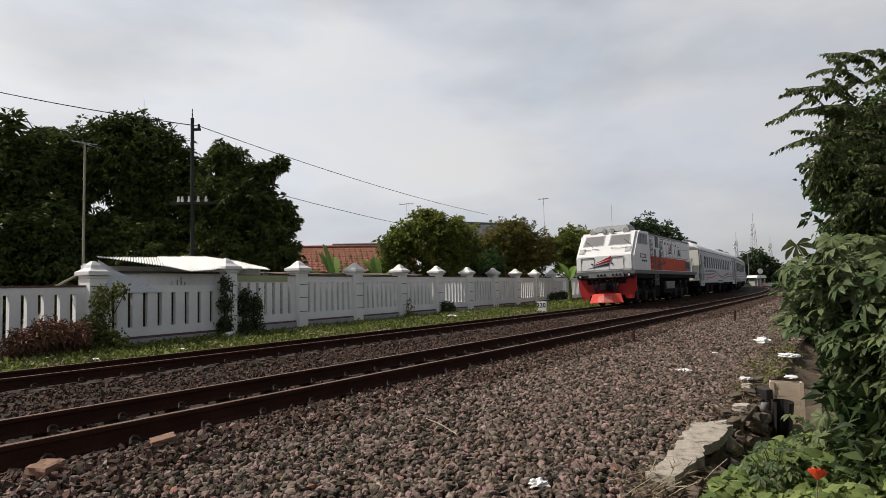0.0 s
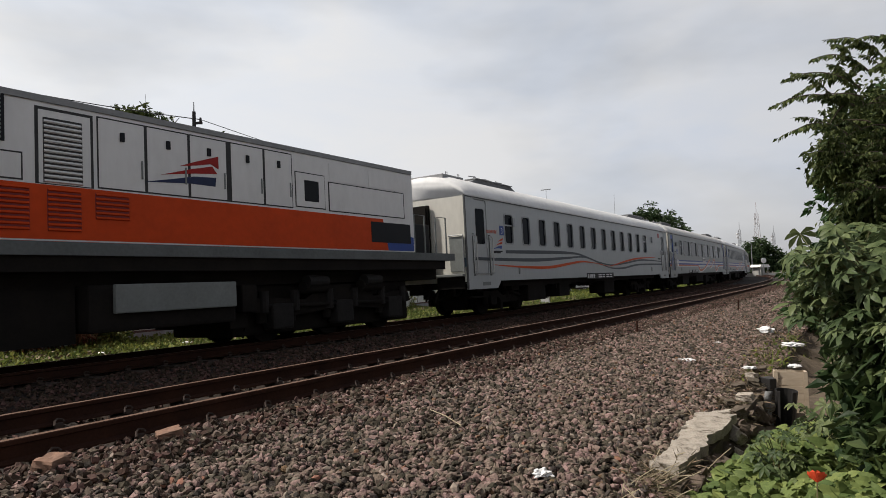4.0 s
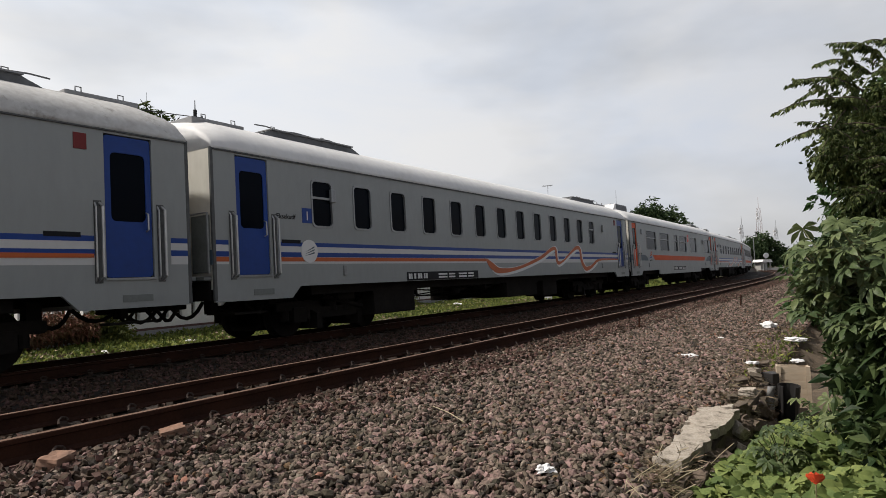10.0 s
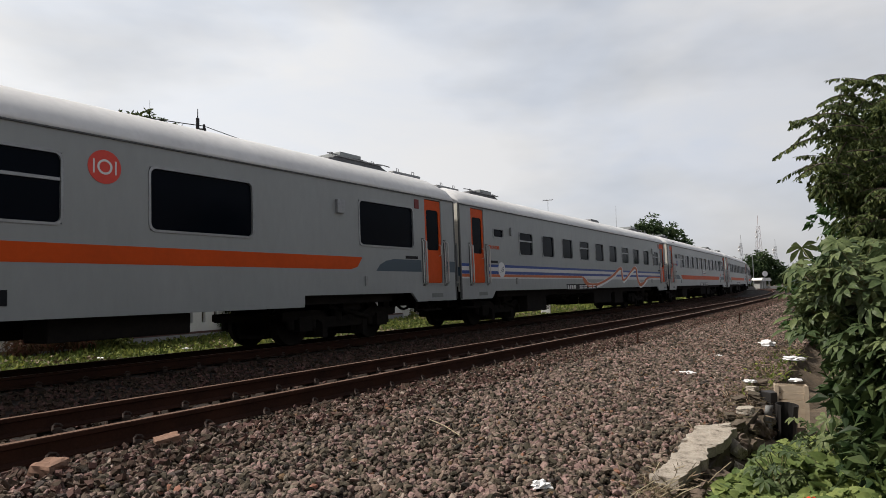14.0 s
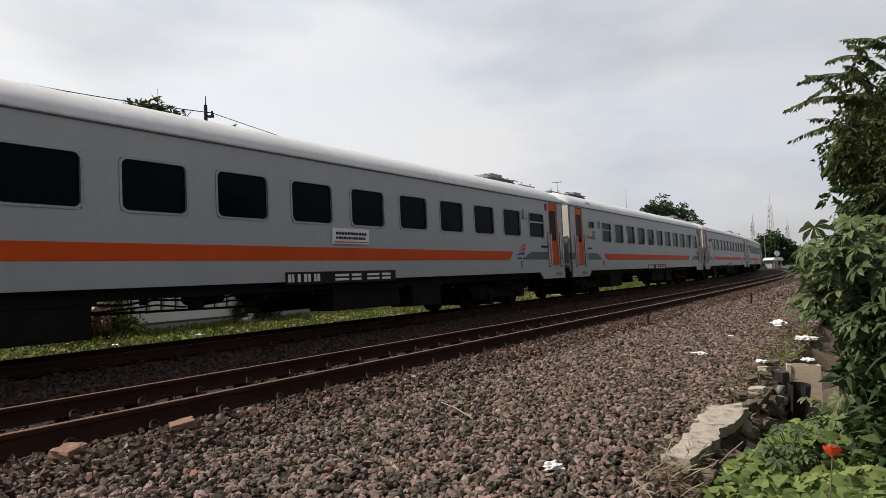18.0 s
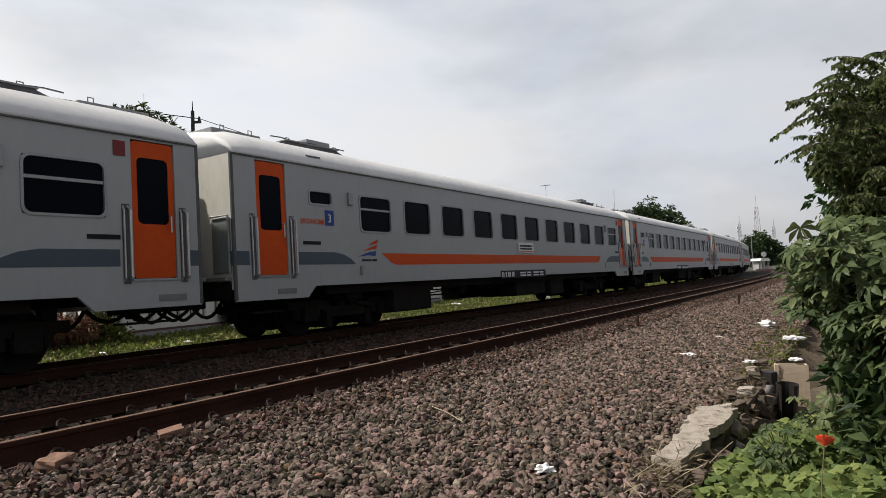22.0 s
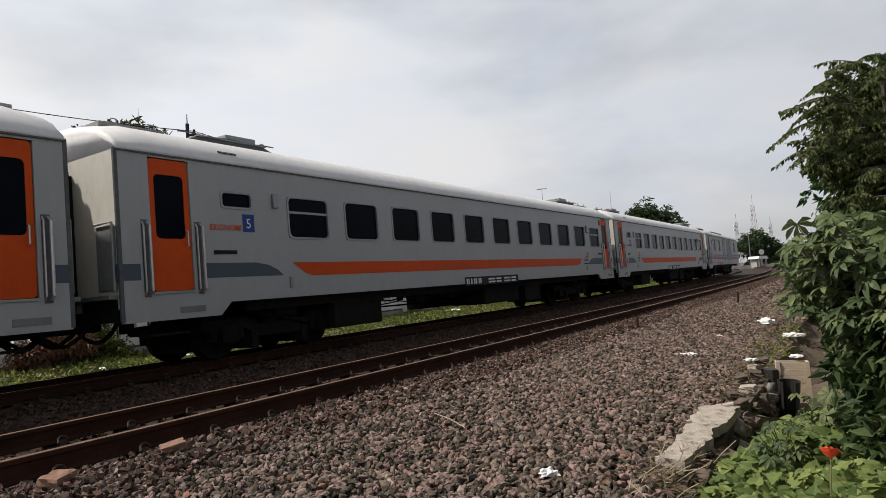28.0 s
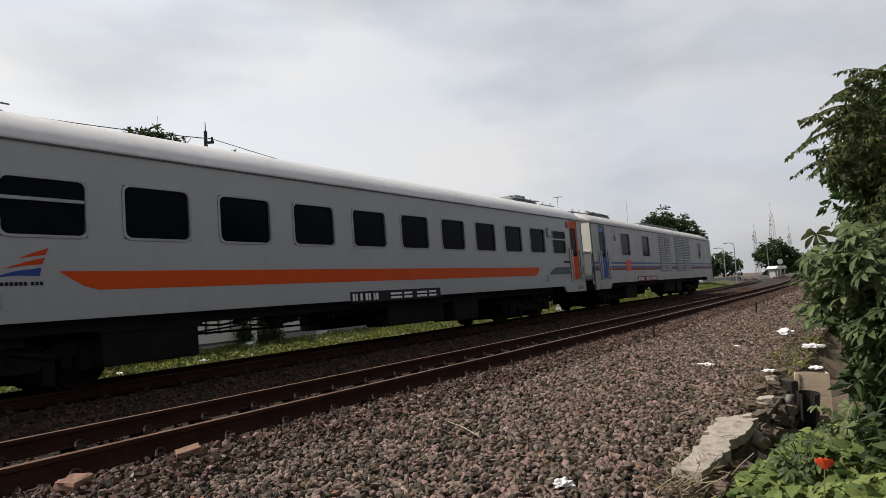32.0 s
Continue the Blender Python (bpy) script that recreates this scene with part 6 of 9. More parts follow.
tree("tall dark mango tree with dense drooping leaves behind the shed", (-12.0, 25.5, -0.5),
     [(-12.2, 25.0, 6.35, 1.9), (-14.0, 24.6, 5.3, 1.7), (-10.2, 25.2, 5.4, 1.6), (-12.0, 25.2, 7.0, 1.15), (-14.1, 24.6, 3.2, 1.7), (-12.55, 25.2, 3.5, 1.0), (-11.5, 25.2, 4.1, 0.8), (-12.15, 25.6, 3.9, 1.0), (-12.4, 24.4, 3.3, 0.9), (-11.7, 24.8, 4.9, 0.8), (-14.4, 24.4, 6.3, 1.3), (-10.7, 25.0, 6.4, 1.15), (-10.3, 25.0, 3.0, 1.9), (-12.0, 24.2, 1.4, 2.2), (-9.3, 24.6, 1.9, 1.6), (-11.0, 23.6, 2.2, 1.7), (-12.6, 23.4, 0.9, 1.6)], 76000, 0.22, "leaf_mango", 11, 0.28, 0.36)
tree("dark mango tree with loose outer twigs beside a utility pole", (-7.2, 24.6, -0.5),
     [(-7.6, 24.0, 4.4, 1.45), (-7.9, 24.0, 5.85, 0.75), (-6.3, 24.0, 3.6, 1.05), (-7.8, 24.2, 2.5, 1.6), (-6.5, 23.9, 5.3, 0.5), (-5.9, 23.8, 5.55, 0.32), (-6.0, 23.8, 2.2, 0.95), (-9.2, 24.4, 4.4, 0.7)], 42000, 0.20, "leaf_mango", 12, 0.2, 0.36)
tree("broad dark tree over the low end of the wall", (-15.5, 23.4, -0.5),
     [(-14.9, 23.0, 5.5, 1.8), (-16.6, 22.6, 4.6, 2.2), (-15.2, 22.8, 3.2, 2.3), (-17.2, 21.5, 2.6, 2.3), (-13.6, 22.6, 2.6, 2.0), (-14.8, 21.6, 1.2, 1.8), (-12.2, 22.4, 1.0, 1.5), (-16.8, 20.6, 1.2, 1.9), (-15.2, 20.8, 3.0, 1.5)], 64000, 0.22, "leaf_mango", 13, 0.25, 0.36)
tree("young papaya-like tree rising above the dark crowns", (-15.2, 22.4, -0.5), [(-14.75, 22.4, 7.0, 0.35), (-14.8, 22.4, 6.6, 0.45)], 220, 0.38, "leaf_mango", 14, 0.06, 0.28)
tree("round yellow-green mango tree over the white wall", (-0.8, 33.4, -0.4),
     [(-0.9, 33.0, 3.4, 1.7), (-2.2, 32.8, 3.0, 1.15), (0.7, 33.2, 3.3, 1.4), (-0.6, 33.0, 4.2, 1.0), (0.2, 33.0, 2.0, 1.6), (-2.6, 32.6, 1.9, 0.9)], 26000, 0.20, "leaf_yellow", 15, 0.2)
tree("bronze-tipped mango tree behind the wall", (4.4, 43.0, -0.4),
     [(4.35, 42.6, 3.8, 1.9), (5.9, 42.6, 3.4, 1.6), (2.9, 42.3, 3.15, 1.45), (5.0, 42.5, 4.45, 1.05), (5.0, 42.6, 1.8, 1.8)], 22000, 0.22, "leaf_bronze", 16, 0.2)
tree("green tree behind the wall beside a tarpaulin", (10.0, 50.4, -0.4),
     [(10.0, 50.2, 4.0, 1.8), (8.5, 50.2, 3.5, 1.35), (11.4, 50.4, 3.7, 1.55), (10.0, 50.2, 1.9, 1.8)], 16000, 0.24, "leaf_yellow", 17, 0.2)
tree("feathery green tree in front of the mango trees", (1.4, 34.6, -0.4), [(1.15, 34.6, 2.0, 1.1), (2.5, 36.0, 2.1, 1.0), (0.0, 34.2, 1.7, 1.0)], 9000, 0.16, "leaf_fern", 18, 0.1)
tree("large dark tree standing past the bend of the tracks", (22.2, 71, -0.5),
     [(21.6, 70, 6.4, 2.1), (23.3, 70.4, 5.9, 2.0), (24.9, 70, 4.9, 1.4), (22.4, 70, 3.6, 2.8)], 9000, 0.40, "far_leaf", 19, 0.35)
tree("round dark tree beside a small white building", (61.8, 131, -0.5),
     [(61.5, 130, 4.8, 3.0), (63.6, 130, 4.2, 2.4), (59.8, 130, 4.0, 2.2), (62.0, 130, 2.2, 3.0)], 6000, 0.6, "far_leaf", 20, 0.4)
for k, (x, y, z, r) in enumerate(((47.5, 140, 2.2, 2.6), (51, 140, 2.8, 2.6), (55.5, 140, 3.4, 3.0), (43, 146, 2.0, 2.6), (38.5, 150, 1.9, 2.4), (66, 128, 2.3, 2.2), (70.5, 126, 2.6, 2.6))):
    tree("low dark tree in the distance beyond the tracks", (x, y, -0.5), [(x, y, z, r), (x + r * 0.7, y, z - 0.8, r * 0.8), (x - r * 0.8, y, z - 0.6, r * 0.75)], 2200, 0.6, "far_leaf", 30 + k, 0.25)

# ---------------------------------------------------------------- shed, poles, wires and houses behind the wall
M["sheet_white"] = mat("weathered_white_sheet", (0.76, 0.76, 0.74), (0.62, 0.62, 0.60), 0.6, scale=1.2, fine=14, stain=(0.40, 0.38, 0.34), stain_scale=1.5, stain_at=0.66)
M["plaster"] = mat("shed_plaster", (0.74, 0.74, 0.74), (0.58, 0.58, 0.58), 0.9, scale=1.2, fine=14, bump=0.004, stain=(0.22, 0.22, 0.22), stain_scale=1.5, stain_at=0.62)
M["tarp"] = mat("grey_blue_tarpaulin", (0.68, 0.71, 0.76), (0.55, 0.58, 0.64), 0.6, scale=1.0, fine=9, bump=0.02, bump_scale=3)
M["wood_dark"] = mat("dark_timber", (0.10, 0.075, 0.055), (0.06, 0.045, 0.035), 0.9, scale=3, fine=30, stretch=(0.3, 1, 1))
M["roof_tile"] = mat("clay_roof_tile", (0.24, 0.105, 0.055), (0.095, 0.05, 0.034), 0.9, scale=2.5, fine=18, per_object=0.55, bump=0.004)
M["pole_paint"] = mat("pole_steel", (0.028, 0.028, 0.03), (0.02, 0.02, 0.022), 0.8, 0.0, scale=3, fine=30)
M["bamboo"] = mat("bamboo_pole", (0.33, 0.30, 0.24), (0.22, 0.20, 0.16), 0.8, scale=5, fine=30)
M["porcelain"] = mat("porcelain", (0.70, 0.69, 0.66), (0.58, 0.57, 0.54), 0.25, scale=5, fine=30)
M["wire"] = mat("cable_black", (0.02, 0.02, 0.02), (0.03, 0.03, 0.03), 0.7)


def corrugated(name, x0, x1, y0, y1, z_at, material, parent, wave=0.075, amp=0.018, skew=0.0):
    """A corrugated sheet, ridges along y; z_at(u, v) its height."""
    nx, ny = int((x1 - x0) / wave * 4), 5
    verts = [(x0 + (x1 - x0) * i / nx + skew * j / ny, y0 + (y1 - y0) * j / ny, z_at(i / nx, j / ny) + amp * math.sin(i * math.pi / 2)) for j in range(ny + 1) for i in range(nx + 1)]
    faces = [(j * (nx + 1) + i, j * (nx + 1) + i + 1, (j + 1) * (nx + 1) + i + 1, (j + 1) * (nx + 1) + i) for j in range(ny) for i in range(nx)]
    ob = from_arrays(name, verts, faces, material, parent)
    sol = ob.modifiers.new("thickness", "SOLIDIFY")
    sol.thickness = 0.006
    return ob


def make_shed():
    shed = tagged(new("shed"), "patched shed with white corrugated roof against the wall", "shed")
    shed.matrix_basis = fence_frame(-1.31)
    L = 1.31 * BAY
    part("front_wall", boxed(0.3, L - 0.25, 0.10, 0.16, 1.02, 1.50), "plaster", shed)
    part("back_boards", boxed(0.3, L - 0.25, 0.20, 0.24, -0.4, 1.02), "wood_dark", shed)
    part("back_wall", boxed(0.3, L + 2.2, 0.85, 0.92, -0.4, 1.66), "plaster", shed)
    part("end_wall", boxed(0.3, 0.36, 0.16, 0.85, -0.4, 1.7), "plaster", shed)
    bm = bmesh.new()
    # a tarpaulin pulled from the roof's corner down behind the pillar
    rows = [[(0.12, 0.02, 1.76), (0.34, 0.01, 1.64), (0.56, 0.0, 1.52), (0.80, 0.0, 1.42)], [(0.20, -0.02, 1.38), (0.55, -0.04, 1.26), (0.95, -0.05, 1.20), (1.35, -0.05, 1.16)], [(0.26, -0.07, 1.02), (0.85, -0.085, 0.99), (1.4, -0.085, 0.985), (1.9, -0.08, 0.98)]]
    vs = [[bm.verts.new(p) for p in r] for r in rows]
    for a, b in zip(vs, vs[1:]):
        for i in range(3):
            bm.faces.new((a[i], a[i + 1], b[i + 1], b[i]))
    bmesh.ops.subdivide_edges(bm, edges=bm.edges, cuts=4, use_grid_fill=True)
    for v in bm.verts:
        v.co.y += 0.025 * noise.noise(v.co * 4.0)
    t = part("tarpaulin", bm, "tarp", shed)
    t.modifiers.new("thickness", "SOLIDIFY").thickness = 0.004
    def sheet(x0, x1, y0, y1, a, b, c, d):
        corrugated("roof_sheet", x0, x1, y0, y1, lambda u, v: (a + (b - a) * u) * (1 - v) + (c + (d - c) * u) * v, "sheet_white", shed, skew=0.85)

    sheet(-0.05, 1.95, -0.20, 1.0, 1.82, 1.615, 1.88, 1.93)
    sheet(1.65, 2.5, -0.34, 1.02, 1.64, 1.50, 1.95, 1.96)
    sheet(2.42, 3.3, -0.34, 1.02, 1.51, 1.575, 1.985, 1.99)
    sheet(3.22, 4.5, -0.22, 1.0, 1.60, 1.62, 2.00, 1.88)
    sheet(4.42, 5.7, 0.05, 1.0, 1.65, 1.61, 1.90, 1.70)
    part("rafter", boxed(0.3, L, 0.02, 0.08, 1.46, 1.51), "wood_dark", shed)
    part("fascia_sign", boxed(L + 0.25, L + 2.4, -0.085, -0.06, 1.24, 1.42), "sign_green", shed, "faded yellow-green strip of sign")
    for k, h in enumerate((0.25, 0.32, 0.2)):
        part("stain_streak", boxed(2.36 + 0.12 * k, 2.385 + 0.12 * k, 0.092, 0.099, 1.0, 1.05 + h), "groove", shed)
    for k in range(3):
        corrugated("roof_sheet", 6.25 + 3.0 * k, 9.2 + 3.0 * k, 0.3, 1.6, lambda u, v: 1.50 + 0.08 * v, "rusty_sheet", shed)
    return shed


M["sign_green"] = mat("faded_sign", (0.36, 0.40, 0.22), (0.28, 0.32, 0.18), 0.7, scale=2, fine=20)
M["rusty_sheet"] = mat("rusty_sheet", (0.13, 0.085, 0.065), (0.22, 0.20, 0.19), 0.8, 0.2, scale=1.5, fine=12)
make_shed()


def make_lean_to():
    poles = tagged(new("leaning_pole"), "pale bamboo pole leaning over the low wall", "pole")
    a = fence_frame(-1.31) @ Vector((0.14, 0.3, 1.57))
    b = fence_frame(-1.31) @ Vector((-0.75, 0.3, 1.12))
    part("shaft", tube(bmesh.new(), a, b, 0.03, 0.025, 8), "bamboo", poles)


make_lean_to()


def utility_pole():
    pole = tagged(new("utility_pole"), "dark steel utility pole with crossarm and white insulators", "utility pole")
    x, y = -8.34, 22.0
    part("shaft", tube(bmesh.new(), (x, y, -0.6), (x, y, 6.85), 0.078, 0.06, 10), "pole_paint", pole)
    part("tip", tube(bmesh.new(), (x, y, 6.85), (x, y, 7.18), 0.02, 0.012, 6), "pole_paint", pole)
    part("bracket", boxed(x, x + 0.28, y - 0.03, y + 0.03, 6.42, 6.50), "pole_paint", pole)
    ins = part("insulator", tube(bmesh.new(), (x + 0.22, y, 6.50), (x + 0.22, y, 6.64), 0.05, 0.035, 8), "pole_paint", pole)
    part("crossarm", boxed(x - 0.75, x + 0.75, y - 0.05, y + 0.05, 3.92, 4.0), "pole_paint", pole)
    for dx in (-0.46, -0.33, -0.10, 0.20, 0.46):
        bm = tube(bmesh.new(), (x + dx, y - 0.02, 4.0), (x + dx, y - 0.02, 4.10), 0.055, 0.05, 8)
        tube(bm, (x + dx, y - 0.02, 4.10), (x + dx, y - 0.02, 4.19), 0.04, 0.03, 8)
        part("insulator", bm, "porcelain", pole)
    return pole


utility_pole()


def wire(label, a, b, sag, r=0.010):
    bm = bmesh.new()
    a, b = Vector(a), Vector(b)
    pts = []
    for i in range(25):
        q = i / 24
        p = a.lerp(b, q)
        p.z -= sag * 4 * q * (1 - q)
        pts.append(p)
    bent(bm, pts, r, 5)
    ob = part("overhead_wire", bm, "wire")
    tagged(ob, label, "wire", "overhead wires")


wire("black overhead wire from the utility pole across the verge", (-8.12, 22.0, 6.58), (-17.0, 21.5, 8.35), 0.12, 0.016)
wire("black overhead wire running from the pole past the tree tops", (-8.12, 22.0, 6.58), (3.0, 42.5, 5.6), 0.25, 0.012)
wire("black overhead wire running low behind the mango tree", (-8.34, 22.0, 5.1), (-1.6, 32.0, 4.0), 0.1, 0.011)


def bamboo_aerial():
    a = tagged(new("aerial_pole"), "slim bamboo pole with a television aerial on top", "aerial")
    x, y = -10.64, 19.5
    bm = tube(bmesh.new(), (x, y, -0.5), (x + 0.03, y, 5.5), 0.045, 0.03, 8)
    for k in range(9):
        z = 0.2 + k * 0.6
        tube(bm, (x + 0.003 * k, y, z), (x + 0.003 * k, y, z + 0.03), 0.05, 0.05, 8)
    part("shaft", bm, "bamboo", a)
    part("boom", tube(bmesh.new(), (x - 0.35, y, 5.58), (x + 0.4, y, 5.44), 0.012, n=5), "alloy", a)
    for k in range(5):
        u = -0.3 + k * 0.15
        part("element", tube(bmesh.new(), (x + u, y - 0.2, 5.54 - 0.18 * (u + 0.3) / 0.6 + 0.02), (x + u + 0.08, y + 0.25, 5.56 - 0.18 * (u + 0.3) / 0.6), 0.008, n=5), "alloy", a)


bamboo_aerial()


def house(label, origin, turn, w, d, wall_h, roof_h, tiles=True, rows=8, cols=22, paint="brick_wall"):
    h = tagged(new("house"), label, "house")
    h.matrix_basis = pose(*origin, 0, 0, turn)
    part("wall", boxed(-w / 2, w / 2, -d / 2, d / 2, -0.5, wall_h), paint, h)
    slope = math.atan2(roof_h, d / 2 + 0.4)
    bm = bmesh.new()
    e = d / 2 + 0.4
    vs = [bm.verts.new(v) for v in ((-w / 2 - 0.4, -e, wall_h - 0.05), (w / 2 + 0.4, -e, wall_h - 0.05), (w / 2 + 0.4, 0, wall_h + roof_h), (-w / 2 - 0.4, 0, wall_h + roof_h), (-w / 2 - 0.4, e, wall_h - 0.05), (w / 2 + 0.4, e, wall_h - 0.05))]
    bm.faces.new(vs[:4])
    bm.faces.new((vs[3], vs[2], vs[5], vs[4]))
    bm.faces.new((vs[0], vs[3], vs[4]))
    bm.faces.new((vs[1], vs[5], vs[2]))
    bm.faces.new((vs[0], vs[4], vs[5], vs[1]))
    bmesh.ops.recalc_face_normals(bm, faces=bm.faces)
    roof = part("roof", bm, "roof_tile" if tiles else "roof_grey", h)
    if tiles:
        me = tile_mesh((w + 0.8) / cols, math.hypot(e, roof_h) / rows * 1.15)
        for r in range(rows):
            q = (r + 0.5) / rows
            for c in range(cols):
                t = new("roof_tile", me)
                t.parent = roof
                t.matrix_basis = pose(-w / 2 - 0.4 + (c + 0.5) * (w + 0.8) / cols, -e * (1 - q), wall_h - 0.05 + roof_h * q + 0.03, math.degrees(slope) - 4, random.uniform(-2, 2), random.uniform(-1.5, 1.5))
    part("ridge", tube(bmesh.new(), (-w / 2 - 0.4, 0, wall_h + roof_h + 0.02), (w / 2 + 0.4, 0, wall_h + roof_h + 0.02), 0.08, n=8), "roof_tile" if tiles else "roof_grey", h)
    return h


def tile_mesh(w, l):
    bm = bmesh.new()
    rows = []
    for j in (-0.5, 0.5):
        rows.append([bm.verts.new((w * (i / 4 - 0.5), l * j, 0.022 * math.sin(i / 4 * 2 * math.pi))) for i in range(5)])
    low = [bm.verts.new((v.co.x, v.co.y, v.co.z - 0.02)) for v in rows[0]]
    for i in range(4):
        bm.faces.new((rows[0][i], rows[0][i + 1], rows[1][i + 1], rows[1][i]))
        bm.faces.new((low[i], low[i + 1], rows[0][i + 1], rows[0][i]))
    me = bpy.data.meshes.new("roof_tile")
    bm.to_mesh(me)
    bm.free()
    me.materials.append(M["roof_tile"])
    return me


M["brick_wall"] = mat("old_brick", (0.24, 0.15, 0.11), (0.16, 0.11, 0.085), 0.95, scale=2, fine=20, bump=0.006)
M["house_white"] = mat("far_white_wall", (0.36, 0.36, 0.345), (0.26, 0.26, 0.25), 0.85, scale=0.5, fine=5)
house("low brick house with orange clay tile roof behind the wall", (-5.4, 35.5, 0), 12, 6.8, 4.2, 1.9, 1.35, True, 10, 26)
house("grey-roofed house behind the tiled house", (-4.8, 48, 0), 8, 5.5, 4, 3.3, 0.9, False, paint="house_white")
house("house with brown roof peak above the mango trees", (2.2, 52, 0), 30, 5.0, 5, 3.6, 2.4, False, paint="house_white")
house("dark-roofed house past the bend of the tracks", (23.4, 74, 0), 15, 3.0, 4.5, 3.6, 2.2, False, paint="wood_dark")


def banana(label, foot, leaves, seed):
    rng = random.Random(seed)
    plant = tagged(new("banana_plant"), label, "banana plant", "banana plants")
    foot = Vector(foot)
    top = foot + Vector((0, 0, 1.5))
    part("stem", tube(bmesh.new(), foot, top, 0.13, 0.08, 9), "leaf_yellow", plant)
    for az, tilt, ln, wd in leaves:
        bm = bmesh.new()
        d = Vector((math.cos(radians(az)), math.sin(radians(az)), 0))
        side = Vector((-d.y, d.x, 0))
        rows = []
        for i in range(9):
            q = i / 8
            out = ln * q
            p = top + d * out * math.cos(radians(tilt)) + Vector((0, 0, out * math.sin(radians(tilt)) - 0.28 * ln * q * q))
            w = wd * math.sin(math.pi * min(1, 0.12 + 0.88 * q)) ** 0.6 * (0.9 + 0.2 * rng.random())
            rows.append([bm.verts.new(p + side * w + Vector((0, 0, w * 0.35))), bm.verts.new(p), bm.verts.new(p - side * w + Vector((0, 0, w * 0.35)))])
        for a, b in zip(rows, rows[1:]):
            bm.faces.new((a[0], a[1], b[1], b[0]))
            bm.faces.new((a[1], a[2], b[2], b[1]))
        part("leaf", bm, "banana_leaf", plant)


M["banana_leaf"] = mat("banana_leaf", (0.17, 0.26, 0.06), (0.10, 0.18, 0.04), 0.45, scale=2, fine=16, sub=0.35)
banana("banana plant with one dry upright leaf above the wall", (-4.3, 26.2, -0.3), [(150, 66, 2.0, 0.20), (150, 76, 2.35, 0.17), (40, 48, 1.8, 0.2), (200, 38, 1.6, 0.22), (100, 60, 1.9, 0.22)], 1)
banana("banana plant with broad torn leaves above the wall", (-2.7, 27.8, -0.3), [(150, 58, 1.8, 0.26), (115, 70, 1.7, 0.24), (30, 45, 1.6, 0.2), (350, 25, 1.6, 0.2), (215, 30, 1.6, 0.22)], 2)
banana("banana plant beside the blue tarpaulin", (7.6, 39.5, -0.3), [(120, 60, 1.8, 0.24), (60, 50, 1.8, 0.24), (10, 40, 1.7, 0.22), (180, 45, 1.7, 0.22)], 3)


def aerial(label, x, y, z0, z1, cross, r=0.03):
    a = tagged(new("aerial"), label, "aerial", "rooftop aerials")
    part("mast", tube(bmesh.new(), (x, y, z0), (x, y, z1), r, r * 0.6, 6), "alloy", a)
    if cross:
        part("boom", tube(bmesh.new(), (x - 0.45, y, z1 - 0.1), (x + 0.45, y, z1 - 0.02), r, n=5), "alloy", a)
        for u in (-0.4, -0.15, 0.1, 0.35):
            part("element", tube(bmesh.new(), (x + u, y - 0.5, z1 - 0.05), (x + u, y + 0.5, z1 - 0.05), r * 0.6, n=4), "alloy", a)


aerial("thin television aerial on a tall mast above the trees", 9.39, 60.0, -0.5, 8.9, True, 0.028)
aerial("thin bare mast far beyond the tracks", 20.77, 80.0, -0.5, 10.6, False)
aerial("thin aerial above the dark tree", -13.6, 30.0, -0.5, 9.9, False, 0.014)
aerial("small television aerial behind the mango tree", -2.1, 40.0, -0.5, 6.15, True, 0.014)


def tarpaulin():
    bm = bmesh.new()
    rows = [[bm.verts.new((6.0 + 0.18 * i, 43.0 + 0.05 * math.sin(i * 1.7 + j), 2.2 + 0.2 * j + 0.06 * math.sin(i * 2.1 + j))) for i in range(5)] for j in range(3)]
    for a, b in zip(rows, rows[1:]):
        for i in range(4):
            bm.faces.new((a[i], a[i + 1], b[i + 1], b[i]))
    ob = part("tarpaulin", bm, "blue")
    ob.modifiers.new("thickness", "SOLIDIFY").thickness = 0.01
    tagged(ob, "crumpled blue tarpaulin hung behind the white wall", "tarpaulin")


tarpaulin()


def lattice_tower(label, x, y, h, w, paint):
    t = tagged(new("lattice_tower"), label, "tower", "radio masts")
    n = int(h / 2.2)
    at_z = lambda z: w * (1 - 0.75 * z / h) + 0.12
    for a, b in ((-1, -1), (1, -1), (1, 1), (-1, 1)):
        part("leg", tube(bmesh.new(), (x + a * at_z(0), y + b * at_z(0), -0.5), (x + a * at_z(h), y + b * at_z(h), h), 0.065, 0.045, 4), paint, t)
    bm = bmesh.new()
    for i in range(n):
        z0, z1 = h * i / n, h * (i + 1) / n
        for a, b, c, d in ((-1, -1, 1, -1), (1, -1, 1, 1), (1, 1, -1, 1), (-1, 1, -1, -1)):
            tube(bm, (x + a * at_z(z0), y + b * at_z(z0), z0), (x + c * at_z(z1), y + d * at_z(z1), z1), 0.032, n=3)
    tagged(part("bracing", bm, paint, t), kind="stuff")
    part("antenna_rod", tube(bmesh.new(), (x, y, h), (x, y, h * 1.18), 0.07, n=4), paint, t)
    for dz in (0.82, 0.9):
        part("dish", tube(bmesh.new(), (x - 0.9, y - 0.4, h * dz), (x - 0.9, y - 0.8, h * dz), 0.38, n=10), "white", t)


